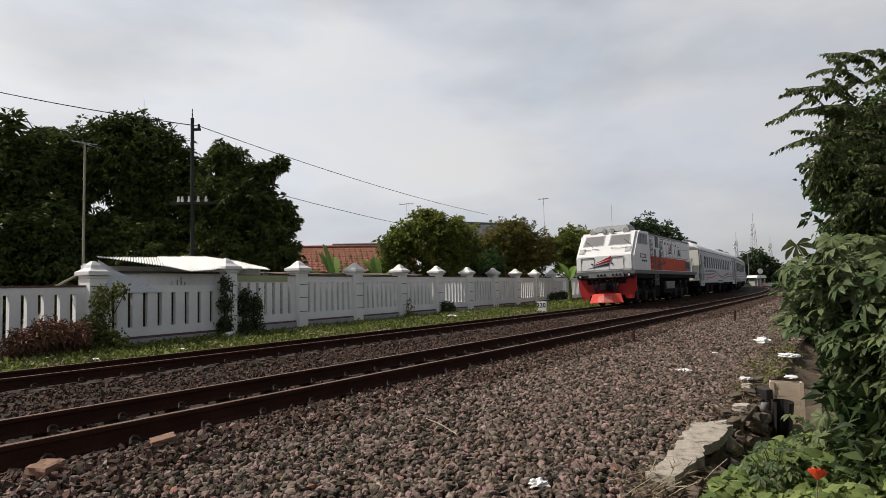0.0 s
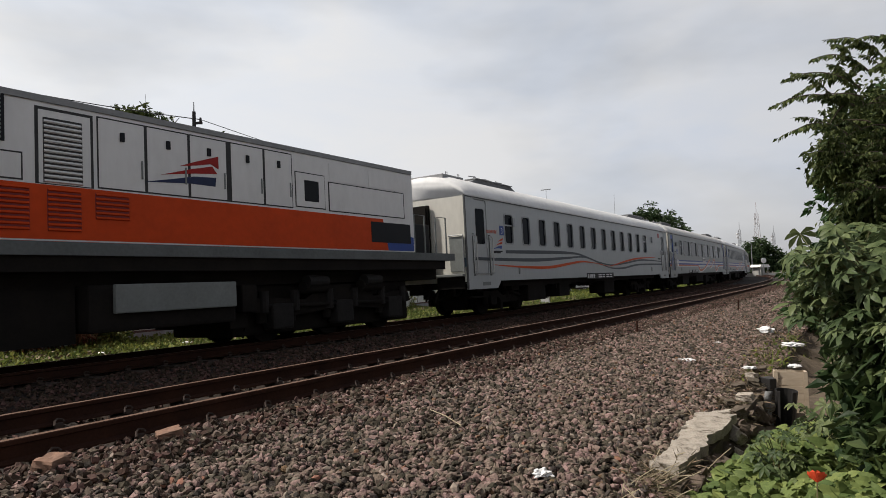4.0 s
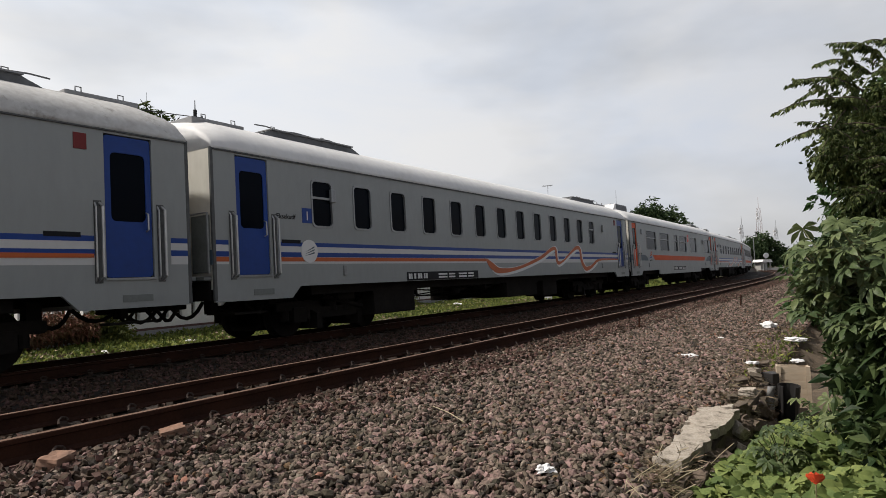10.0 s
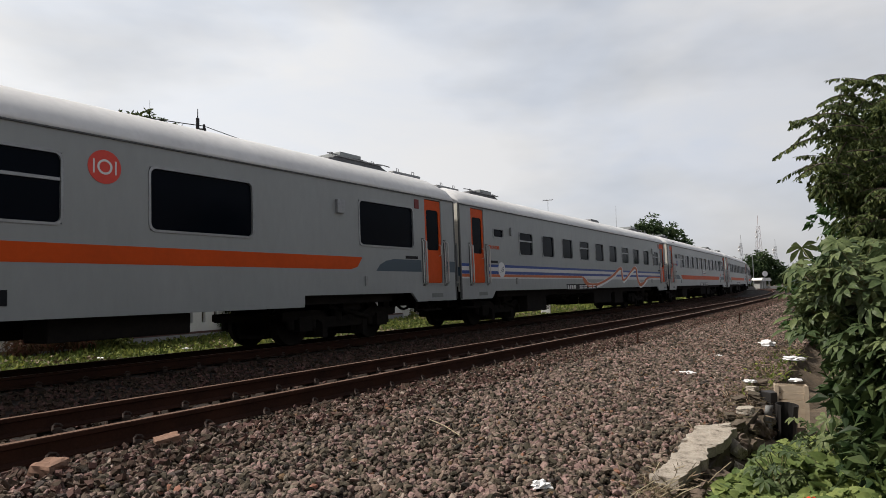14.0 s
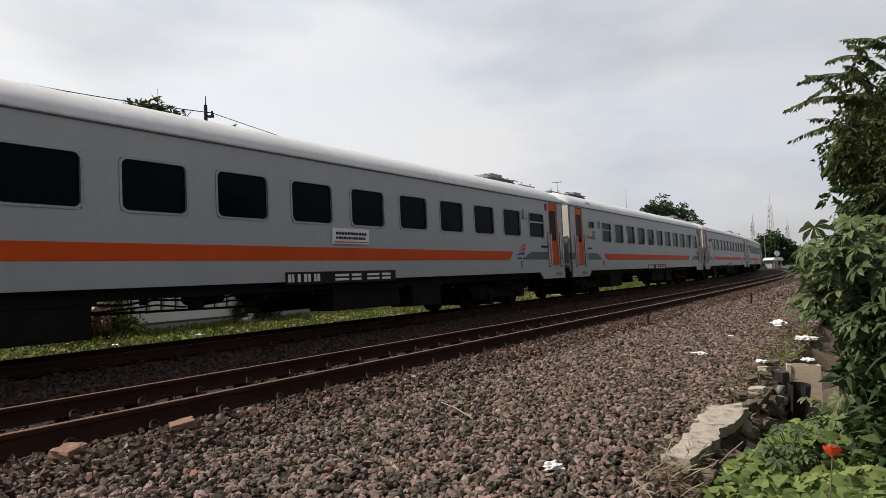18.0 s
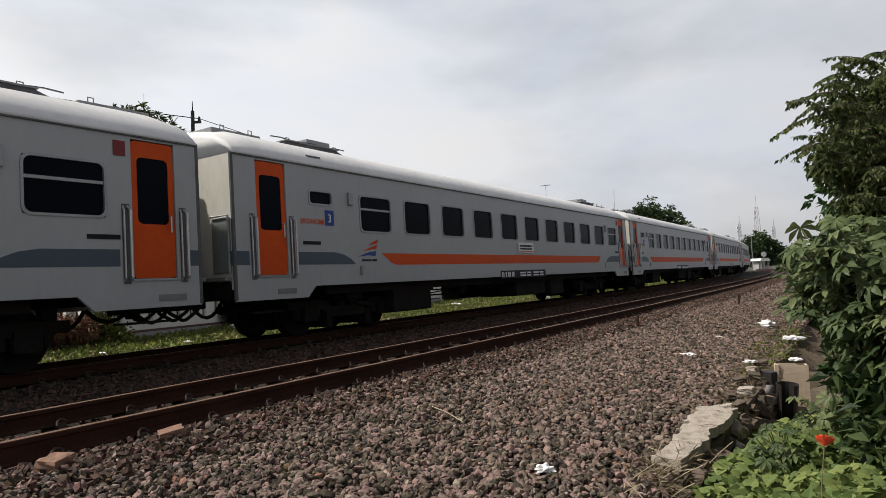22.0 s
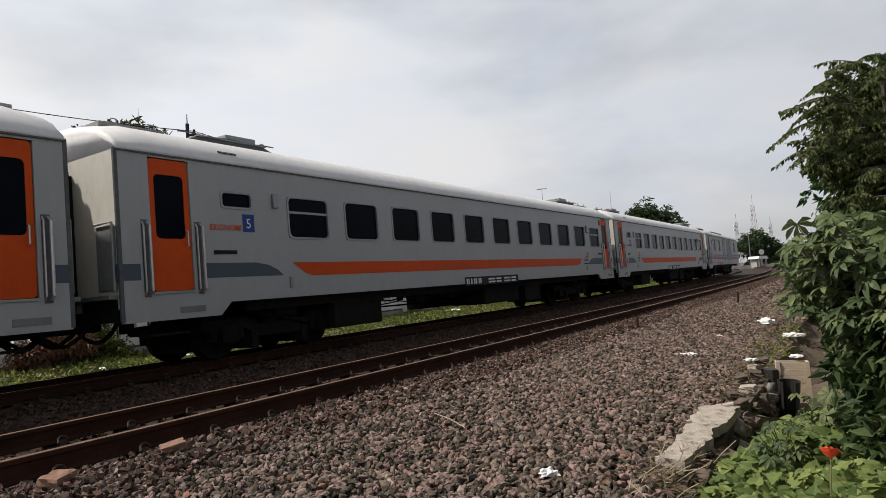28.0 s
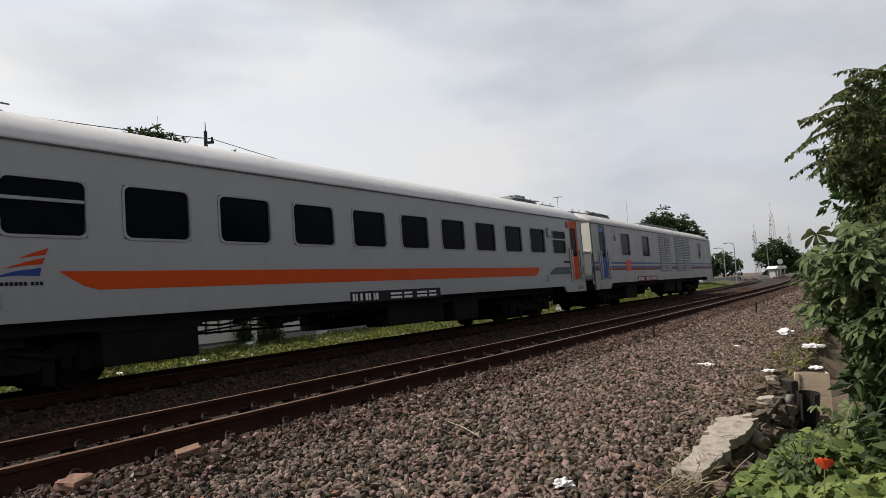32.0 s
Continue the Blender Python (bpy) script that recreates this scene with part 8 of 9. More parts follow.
M["straw"] = mat("dry_straw", (0.42, 0.36, 0.25), (0.32, 0.27, 0.18), 0.8, scale=5, fine=30)
straw("pale dry stalk lying on the ballast", (-0.17, 5.75, -0.185), (0.08, 5.15, -0.195), 0.0035)
straw("rusty iron peg standing in the ballast", (3.50, 12.3, -0.25), (3.52, 12.3, 0.06), 0.018, "rail", "peg")
straw("rusty iron peg standing in the ballast further on", (8.3, 18.9, -0.25), (8.32, 18.9, 0.09), 0.022, "rail", "peg")
for k in range(34):
    q = random.Random(k)
    s, d = -4.4 + q.random() * 1.1, -4.15 + q.random() * 0.40
    x, y, _, _ = on_line(s, d)
    straw("dry bent grass stalk by the broken wall", (x, y, -0.42), (x + q.uniform(-0.28, 0.28), y + q.uniform(-0.2, 0.2), -0.36 + q.random() * 0.14), 0.003)



def dry_tufts():
    """Dry grass and leaf litter caught along the broken wall and where the ballast thins out."""
    rng = np.random.default_rng(33)
    n = 5200
    s = np.concatenate([rng.uniform(-4.3, -3.2, 1200), rng.uniform(-2.1, 1.2, 1800), rng.uniform(1.0, 7.5, 2200)])
    d = np.concatenate([rng.normal(-4.0, 0.10, 1200), rng.normal(-3.93, 0.13, 1800), rng.normal(-3.75, 0.22, 2200)])
    th = np.interp(s, LS, LT)
    x, y = np.interp(s, LS, LX) - np.sin(th) * d, np.interp(s, LS, LY) + np.cos(th) * d
    keep = np.array([noise.noise((a * 1.7, b * 1.7, 5.0)) for a, b in zip(x, y)]) > -0.08
    z = np.array([level(v) for v in d]) + rng.uniform(0.0, 0.05, n)
    base = np.stack([x, y, z], 1)[keep]
    ln = 0.06 + 0.12 * rng.random(len(base))
    ob = simple_leaves("dry_grass", base, rng.normal(size=base.shape) * np.array([1, 1, 0.35]) + np.array([0, 0, 0.18]), ln, ln * 0.035 + 0.002, "dry_grass", None, rng, 0.1)
    tagged(ob, "dry grass and litter caught along the broken wall", "dry grass", kind="stuff")
    n = 420
    s, d = rng.uniform(0.2, 6.5, n), rng.normal(-3.9, 0.14, n)
    th = np.interp(s, LS, LT)
    x, y = np.interp(s, LS, LX) - np.sin(th) * d, np.interp(s, LS, LY) + np.cos(th) * d
    z = np.array([level(v) for v in d]) + 0.02
    ln = 0.05 + 0.06 * rng.random(n)
    ob = simple_leaves("weeds", np.stack([x, y, z], 1), rng.normal(size=(n, 3)) * 0.7 + np.array([0, 0, 0.6]), ln, ln * 0.4, "grass", None, rng, 0.1)
    tagged(ob, "sparse low weeds at the edge of the ballast", "weeds", kind="stuff")


dry_tufts()

# cassava: palmate leaves on long stalks
M["cassava"] = mat("cassava_leaf", (0.132, 0.168, 0.074), (0.050, 0.074, 0.031), 0.45, scale=4, fine=30, per_object=0.45, sub=0.22)
M["creeper"] = mat("creeper_leaf", (0.20, 0.252, 0.083), (0.095, 0.135, 0.043), 0.55, scale=5, fine=30, per_object=0.3, sub=0.3)
M["stalk"] = mat("green_stalk", (0.10, 0.12, 0.045), (0.12, 0.09, 0.045), 0.6, scale=6, fine=30)


def palmate_mesh(lobes=7, seed=0):
    """A leaf of lance-shaped lobes round its stalk, about 1 across, lying in x, y with its middle lobe towards +x."""
    rng = random.Random(seed)
    bm = bmesh.new()
    for k in range(lobes):
        a = radians(-118 + 236 * k / (lobes - 1)) + rng.uniform(-0.06, 0.06)
        ln = 0.56 * (1 - 0.32 * abs(2 * k / (lobes - 1) - 1) ** 1.5) * rng.uniform(0.92, 1.08)
        d, s = Vector((math.cos(a), math.sin(a), 0)), Vector((-math.sin(a), math.cos(a), 0))
        left, mid, right = [], [], []
        for q, w in ((0.0, 0.012), (0.28, 0.042), (0.60, 0.088), (0.82, 0.064), (1.0, 0.0)):
            c = d * ln * q + Vector((0, 0, 0.06 * math.sin(q * 2.4) - 0.15 * q * q))
            mid.append(bm.verts.new(c))
            if w:
                left.append(bm.verts.new(c + s * w + Vector((0, 0, w * 0.35))))
                right.append(bm.verts.new(c - s * w + Vector((0, 0, w * 0.35))))
        for i in range(3):
            bm.faces.new((mid[i], mid[i + 1], left[i + 1], left[i]))
            bm.faces.new((mid[i + 1], mid[i], right[i], right[i + 1]))
        bm.faces.new((mid[3], mid[4], left[3]))
        bm.faces.new((mid[4], mid[3], right[3]))
    for f in bm.faces:
        f.smooth = True
    me = bpy.data.meshes.new("leaf")
    bm.to_mesh(me)
    bm.free()
    me.materials.append(M["cassava"])
    return me


PALM = [palmate_mesh(7, 1), palmate_mesh(5, 2), palmate_mesh(7, 3)]


def cassava(label, foot, top, count, size, seed, spread=0.45, low=0.25):
    rng = random.Random(seed)
    plant = tagged(new("cassava_plant"), label, "cassava plant", "cassava plants")
    foot, top = Vector(foot), Vector(top)
    bend = foot.lerp(top, 0.5) + Vector((0, 0, 0.12 * (top.z - foot.z))) + Vector((rng.uniform(-0.08, 0.08), rng.uniform(-0.08, 0.08), 0))
    plant.matrix_basis = Matrix.Translation(foot)
    bm = bent(bmesh.new(), [Vector((0, 0, 0)), bend - foot, top - foot], 0.005, 7)
    part("stem", bm, "stalk", plant)
    for k in range(count):
        q = low + (1 - low) * (k + rng.random()) / count
        p = (foot.lerp(bend, q * 2) if q < 0.5 else bend.lerp(top, q * 2 - 1)) - foot
        az = -1.9 + rng.gauss(0, 1.5)
        reach = spread * rng.uniform(0.45, 1.0) * (1.15 - 0.5 * q)
        end = p + Vector((math.cos(az) * reach, math.sin(az) * reach, rng.uniform(0.0, 0.22)))
        # the stand leans out over the crate and leaves the low ground free
        w = foot + end
        if top.z > 0 and w.z < 0.11 + np.interp(w.x * 3.6 / w.y, [1.85, 1.95, 2.02, 2.18, 2.33], [0.54, 0.37, 0.25, 0.10, -0.02]):
            continue
        part("leaf_stalk", tube(bmesh.new(), p, end, 0.004, 0.0025, 5), "stalk", plant)
        leaf = new("leaf", PALM[k % 3])
        leaf.parent = plant
        s = size * rng.uniform(0.75, 1.22)
        leaf.matrix_basis = Matrix.Translation(end) @ Euler((rng.uniform(-0.45, 0.45), rng.choice((rng.uniform(-0.1, 0.45), rng.uniform(0.3, 1.0))), az + rng.uniform(-0.9, 0.9))).to_matrix().to_4x4() @ Matrix.Scale(s, 4)
    return plant


CASSAVA = []
for k, (fx, fy, tz, n, size, spread, low) in enumerate((
        (2.14, 3.75, 0.95, 62, 0.20, 0.32, 0.70), (2.16, 3.4, 0.90, 78, 0.20, 0.31, 0.46), (2.38, 3.9, 0.99, 80, 0.22, 0.38, 0.50), (2.40, 3.4, 0.92, 100, 0.23, 0.38, 0.42), (2.62, 4.5, 0.98, 80, 0.24, 0.40, 0.5), (2.74, 4.0, 1.02, 90, 0.24, 0.42, 0.3),
        (2.95, 5.0, 0.96, 66, 0.25, 0.42, 0.45), (2.14, 2.85, 0.68, 84, 0.21, 0.30, 0.30), (3.15, 4.6, 1.04, 66, 0.25, 0.44, 0.3), (3.42, 5.7, 0.92, 66, 0.26, 0.42, 0.35), (4.1, 6.9, 0.90, 50, 0.27, 0.40, 0.30), (4.85, 8.2, 0.80, 40, 0.28, 0.40, 0.25), (2.34, 3.1, 0.90, 96, 0.21, 0.36, 0.34), (2.52, 3.45, 0.62, 70, 0.20, 0.36, 0.52), (2.30, 3.28, 0.55, 60, 0.19, 0.34, 0.58), (2.75, 3.75, 0.60, 60, 0.21, 0.38, 0.5), (2.34, 3.55, 0.66, 50, 0.19, 0.28, 0.62), (2.18, 3.05, 0.50, 60, 0.18, 0.30, 0.58), (2.36, 4.25, -0.20, 40, 0.15, 0.30, 0.55), (1.98, 4.05, -0.24, 26, 0.14, 0.26, 0.6), (2.6, 4.6, -0.15, 40, 0.16, 0.32, 0.5))):
    CASSAVA.append(cassava("leafy cassava plant with palmate leaves beside the ballast", (fx + (0.5 if tz > 0 else 0.1), fy + (0.35 if tz > 0 else 0.1), -0.78), (fx, fy, tz), n, size, 60 + k, spread, low))


def heart_mesh(seed):
    bm = bmesh.new()
    outline = [(0, 0), (-0.14, 0.18), (-0.08, 0.36), (0.12, 0.44), (0.42, 0.34), (0.72, 0.16), (1.0, 0.0)]
    mid = [bm.verts.new((x, 0, 0.05 * math.sin(x * 3) - 0.12 * x * x)) for x in (0, 0.1, 0.35, 0.65, 1.0)]
    for sgn in (1, -1):
        edge = [bm.verts.new((x, sgn * y, 0.10 * y - 0.10 * x * x)) for x, y in outline[1:6]]
        bm.faces.new((mid[0], mid[1], edge[1], edge[0]) if sgn > 0 else (mid[0], edge[0], edge[1], mid[1]))
        bm.faces.new((mid[1], mid[2], edge[2], edge[1]) if sgn > 0 else (mid[1], edge[1], edge[2], mid[2]))
        bm.faces.new((mid[2], mid[3], edge[3], edge[2]) if sgn > 0 else (mid[2], edge[2], edge[3], mid[3]))
        bm.faces.new((mid[3], mid[4], edge[4], edge[3]) if sgn > 0 else (mid[3], edge[3], edge[4], mid[4]))
    for f in bm.faces:
        f.smooth = True
    me = bpy.data.meshes.new("leaf")
    bm.to_mesh(me)
    bm.free()
    me.materials.append(M["creeper"])
    return me


def vine_height(x, y, side):
    """How high the vines stand over the ground: low by the wall and far off, humped in the garden."""
    lump = np.array([0.20 + 0.22 * noise.noise((a * 1.3, b * 1.3, 4)) for a, b in zip(x, y)])
    h = lump - 0.30 * np.maximum(0, (side + 4.5) / 0.4) + 0.30 * np.clip((-4.55 - side) / 0.7, 0, 1) + 0.24
    return np.maximum(0.06, h * np.interp(y, [4.3, 6.3], [1.0, 0.45]))


def heart_leaves(name, base, length, material, parent, rng):
    """Broad heart-shaped leaves, cupped, lying mostly flat."""
    n = len(base)
    outline = np.array([(0.08, 0.0), (-0.12, 0.24), (0.10, 0.46), (0.48, 0.38), (0.80, 0.18), (1.0, 0.0), (0.80, -0.18), (0.48, -0.38), (0.10, -0.46), (-0.12, -0.24)])
    a = rng.uniform(0, 6.283, n)
    up = unit(rng.normal(size=(n, 3)) * np.array([0.55, 0.55, 0.2]) + np.array([-0.15, -0.30, 0.9]))
    ahead = np.stack([np.cos(a), np.sin(a), np.zeros(n)], 1)
    ahead = unit(ahead - up * np.sum(ahead * up, 1)[:, None])
    across = np.cross(up, ahead)
    size = np.asarray(length)[:, None, None]
    lift = 0.16 * np.abs(outline[:, 1]) - 0.16 * outline[:, 0] ** 2
    rim = base[:, None, :] + size * (outline[None, :, 0:1] * ahead[:, None, :] + outline[None, :, 1:2] * across[:, None, :] + lift[None, :, None] * up[:, None, :])
    mid = base[:, None, :] + size * (0.34 * ahead[:, None, :] - 0.02 * up[:, None, :])
    m = len(outline)
    verts = np.concatenate([rim, mid], 1).reshape(-1, 3)
    tri = np.array([(i, (i + 1) % m, m) for i in range(m)])
    return mesh_fast(name, verts, (np.arange(n)[:, None, None] * (m + 1) + tri[None]).reshape(-1, 3), material, parent)


def make_creepers():
    vines = tagged(new("creeping_vines"), "bright green creeping vines with heart-shaped leaves covering the ground", "vines")
    me = heart_mesh(1)
    rng = random.Random(8)
    n = 0
    for k in range(2600):
        x, y = rng.uniform(1.3, 3.6), rng.uniform(2.5, 6.6)
        s, d = side_of(x, y)
        if d > -4.12 or d < -6.6 or y > 6.3:
            continue
        z = -0.72 + float(vine_height(np.array([x]), np.array([y]), np.array([d]))[0]) * (0.7 + 0.35 * rng.random())
        leaf = new("leaf", me)
        leaf.parent = vines
        size = rng.uniform(0.06, 0.115)
        leaf.matrix_basis = Matrix.Translation((x, y, z)) @ Euler((rng.uniform(-0.5, 0.5), rng.uniform(-0.2, 0.6), rng.uniform(0, 6.28))).to_matrix().to_4x4() @ Matrix.Scale(size, 4)
        n += 1
        if n >= 300:
            break
    rg = np.random.default_rng(4)
    x, y = rg.uniform(1.2, 5.4, 24000), rg.uniform(1.9, 6.8, 24000)
    z, side, s = levels(x, y)
    wild = np.array([noise.noise((a * 1.1, b * 1.1, 8)) for a, b in zip(x, y)])
    off = np.hypot((x - 2.7) / 2.1, (y - 4.0) / 2.4)
    keep = (side < -4.14) & (y < 6.7) & (off + 0.30 * wild < 1.10)
    x, y, side = x[keep], y[keep], side[keep]
    z = -0.74 + vine_height(x, y, side) * (0.25 + 0.75 * rg.random(len(x)) ** 0.45)
    ln = rg.uniform(0.040, 0.085, len(x)) * rg.choice([0.8, 1.0, 1.25], len(x))
    ob = heart_leaves("vine_leaves", np.stack([x, y, z], 1), ln, "creeper_mass", vines, rg)
    tagged(ob, kind="stuff")


M["creeper_mass"] = mat("creeper_leaves", (0.205, 0.258, 0.085), (0.10, 0.14, 0.045), 0.55, scale=3, fine=30, per_island=0.4, sub=0.3)
make_creepers()


def cassava_shade_fill():
    """Small filler leaves deep inside the cassava stand, their colour darkened as its shade."""
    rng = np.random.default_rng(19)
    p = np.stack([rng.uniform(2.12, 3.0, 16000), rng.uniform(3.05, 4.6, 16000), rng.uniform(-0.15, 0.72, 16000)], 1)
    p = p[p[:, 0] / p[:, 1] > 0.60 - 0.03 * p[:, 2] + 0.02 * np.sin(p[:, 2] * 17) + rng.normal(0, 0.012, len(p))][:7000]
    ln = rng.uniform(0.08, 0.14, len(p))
    ob = leaf_mesh("cassava_leaves", p, rng.normal(size=p.shape), ln, ln * 0.42, "foliage_shaded", rng=rng)
    tagged(ob, "added filler leaves inside the cassava stand, coloured dark for its shade", "leaves", kind="stuff")


cassava_shade_fill()


def red_flower():
    f = tagged(new("red_flower"), "single red hibiscus flower on a thin stalk among the vines", "flower")
    for k in range(5):
        bm = bmesh.new()
        a = k * 1.2566
        d, s = Vector((math.cos(a), math.sin(a), 0.9)), Vector((-math.sin(a), math.cos(a), 0))
        rows = [[bm.verts.new(d * 0.032 * q + s * w * sg + Vector((0, 0, 0.008 * abs(sg)))) for sg in (-1, 0, 1)] for q, w in ((0.05, 0.006), (0.5, 0.022), (0.9, 0.020), (1.1, 0.008))]
        for p, q in zip(rows, rows[1:]):
            for i in range(2):
                bm.faces.new((p[i], p[i + 1], q[i + 1], q[i]))
        part("petal", bm, "flower_red", f)
    part("stalk", bent(bmesh.new(), [(0, 0, 0), (0.012, 0.02, -0.16), (0.04, 0.03, -0.42), (0.09, 0.05, -0.72)], 0.0025, 5), "stalk", f)
    return f


M["flower_red"] = mat("red_petal", (0.72, 0.085, 0.03), (0.58, 0.06, 0.025), 0.55, scale=20, fine=60)
FLOWER = red_flower()

# the tree over the bushes: arching sprays of small paired leaves
M["spray_leaf"] = mat("spray_leaf", (0.090, 0.115, 0.038), (0.040, 0.058, 0.020), 0.55, scale=2, fine=20, per_island=0.4, sub=0.3)


def spray(parent, root, tip, seed, leaf=0.085, thick=0.012, subs=3):
    """A bough that arches from root to tip, hung with paired leaves. Its origin is at its root."""
    rng = np.random.default_rng(seed)
    root, tip = np.array(root, float), np.array(tip, float)
    bm = bmesh.new()
    base, way, ln = [], [], []

    def axis(p, e, r, pairs, size):
        L = np.linalg.norm(e - p)
        ahead = (e - p) / L
        side = unit(np.cross(ahead, np.array([0, 0, 1.0]))[None])[0]
        line = [p + (e - p) * q + np.array([0, 0, L * (0.34 * q * (1 - q) - 0.05 * q ** 3)]) for q in np.linspace(0, 1, 11)]
        for i in range(10):
            tube(bm, line[i], line[i + 1], r * (1 - 0.08 * i), r * (1 - 0.08 * (i + 1)), 5)
        for j in range(pairs):
            q = 0.08 + 0.92 * j / (pairs - 1)
            f = q * 10
            i = min(int(f), 9)
            c = line[i] + (line[i + 1] - line[i]) * (f - i)
            for sg in (-1, 1):
                base.append(c)
                way.append(side * sg * 0.55 + ahead * 0.35 + np.array([0, 0, -0.75]) + rng.normal(size=3) * 0.22)
                ln.append(size * rng.uniform(0.75, 1.2) * (1.05 - 0.35 * q))
        base.append(line[-1])
        way.append(ahead + np.array([0, 0, -0.5]))
        ln.append(size * 0.8)
        return line

    L = np.linalg.norm(tip - root)
    line = axis(np.zeros(3), tip - root, thick, int(L / 0.020) + 3, leaf)
    for k in range(subs):
        c = line[1 + min(2 * k, 8)]
        d = unit(((tip - root) / L + rng.normal(size=3) * np.array([0.5, 0.6, 0.35]))[None])[0]
        e = c + d * L * rng.uniform(0.4, 0.65)
        axis(c, e, thick * 0.6, int(L * 0.5 / 0.020) + 3, leaf * 0.95)
    me = bpy.data.meshes.new("bough")
    bm.to_mesh(me)
    bm.free()
    me.materials.append(M["bark"])
    bough = new("bough", me)
    bough.parent = parent
    ln = np.array(ln)
    leaf_mesh("leaves", np.array(base), np.array(way), ln, ln * 0.5, "spray_leaf", bough, rng=rng, droop=0.1)
    return bough


BOUGHS = []


def near_tree():
    t = tagged(new("tree"), "overhanging tree with arching boughs of small feathered leaves", "tree")
    bm = bmesh.new()
    bent(bm, [(3.75, 5.2, -0.8), (3.7, 5.2, 0.6), (3.62, 5.1, 1.5), (3.5, 5.0, 2.3)], 0.07, 9)
    part("trunk", bm, "bark", t)
    rng = random.Random(2)
    # leading boughs that stand out against the sky, then the fill behind them
    tips = [((3.05, 4.9, 2.08), (2.28, 4.6, 1.95)), ((3.10, 4.9, 2.22), (2.40, 4.6, 2.16)), ((3.2, 4.95, 2.36), (2.60, 4.6, 2.31)), ((2.95, 4.85, 1.86), (2.36, 4.5, 1.77)), ((3.35, 5.0, 2.48), (2.80, 4.7, 2.47)), ((3.45, 5.0, 2.56), (3.05, 4.8, 2.52))]
    for k in range(34):
        z = rng.uniform(1.2, 2.45)
        y = rng.uniform(4.5, 5.2)
        lead = 0.558 + 0.06 * max(0.0, z - 2.05) + 0.045 * math.exp(-((z - 1.42) / 0.13) ** 2)
        x = y * (lead + rng.uniform(0.0, 0.16))
        tips.append(((x + rng.uniform(0.28, 0.5), y + rng.uniform(0.0, 0.25), z + rng.uniform(0.0, 0.1)), (x, y, z)))
    for k, (root, tip) in enumerate(tips):
        b = spray(t, root, tip, 70 + k, 0.062 if k < 6 else 0.058, 0.008, 2 if k < 6 else 4)
        b.matrix_basis = Matrix.Translation(root)
        BOUGHS.append((b, root, 1.0 if k < 6 else 0.6))
    p, d = crown_points([(3.32, 5.5, 1.80, 0.33), (3.62, 5.6, 1.95, 0.46), (3.66, 5.6, 1.50, 0.42), (3.75, 5.6, 1.1, 0.6), (3.55, 5.6, 0.95, 0.36), (4.05, 5.6, 2.2, 0.6), (3.85, 5.8, 2.2, 0.5), (4.3, 5.6, 1.4, 0.8), (3.75, 5.7, 0.85, 0.5), (3.9, 5.5, 0.6, 0.6)], 31000, np.random.default_rng(9), 0.1)
    rg = np.random.default_rng(10)
    ln = 0.062 * (0.7 + 0.6 * rg.random(len(p)))
    leaf_mesh("crown", p, d * 0.4 + rg.normal(size=p.shape) * 0.6 + np.array([0, 0, -0.5]), ln, ln * 0.5, "spray_leaf", t, rng=rg)


near_tree()
tree("dense dark tree behind the overhanging boughs", (8.2, 11.8, -0.8), [(7.5, 10.8, 2.4, 1.15), (7.7, 11.2, 1.3, 1.15), (7.9, 11.0, 3.2, 1.2), (8.6, 11.4, 2.2, 1.7), (7.5, 11.6, 0.3, 1.2)], 14000, 0.16, "leaf_fern", 80, 0.14, 0.45)
tree("dark bushes lining the ballast far along the line", (11.6, 19.0, -0.6), [(11.9, 19.0, 1.0, 1.1), (12.4, 19.6, 0.2, 1.2), (13.4, 20.6, 1.6, 1.6)], 6000, 0.18, "leaf_fern", 81, 0.1, 0.45)
tree("dark bushes beside the track near the bend", (20.5, 33.5, -0.6), [(20.2, 33.0, 0.8, 1.4), (21.8, 34.0, 1.6, 1.9), (24.5, 38.0, 1.8, 2.2), (30.0, 48.0, 2.0, 2.4)], 6000, 0.28, "leaf_fern", 82, 0.14, 0.45)


def garden_house():
    h = house("house with dark pitched roof behind the garden trees", (14.2, 18.8, 0), 8, 4.2, 4.6, 1.0, 1.15, False, paint="brick_wall")
    return h


garden_house()
tree("dark bushes hiding the foot of the garden house", (9.6, 17.0, -0.6), [(9.45, 16.8, 0.75, 0.85), (9.7, 17.0, -0.1, 0.95), (10.5, 17.4, 0.6, 1.1), (10.2, 17.0, 1.3, 0.6), (8.7, 15.6, -0.2, 0.55), (9.4, 15.8, 0.4, 0.75)], 9000, 0.16, "leaf_fern", 83, 0.08, 0.45)

# ---------------------------------------------------------------- ballast stones


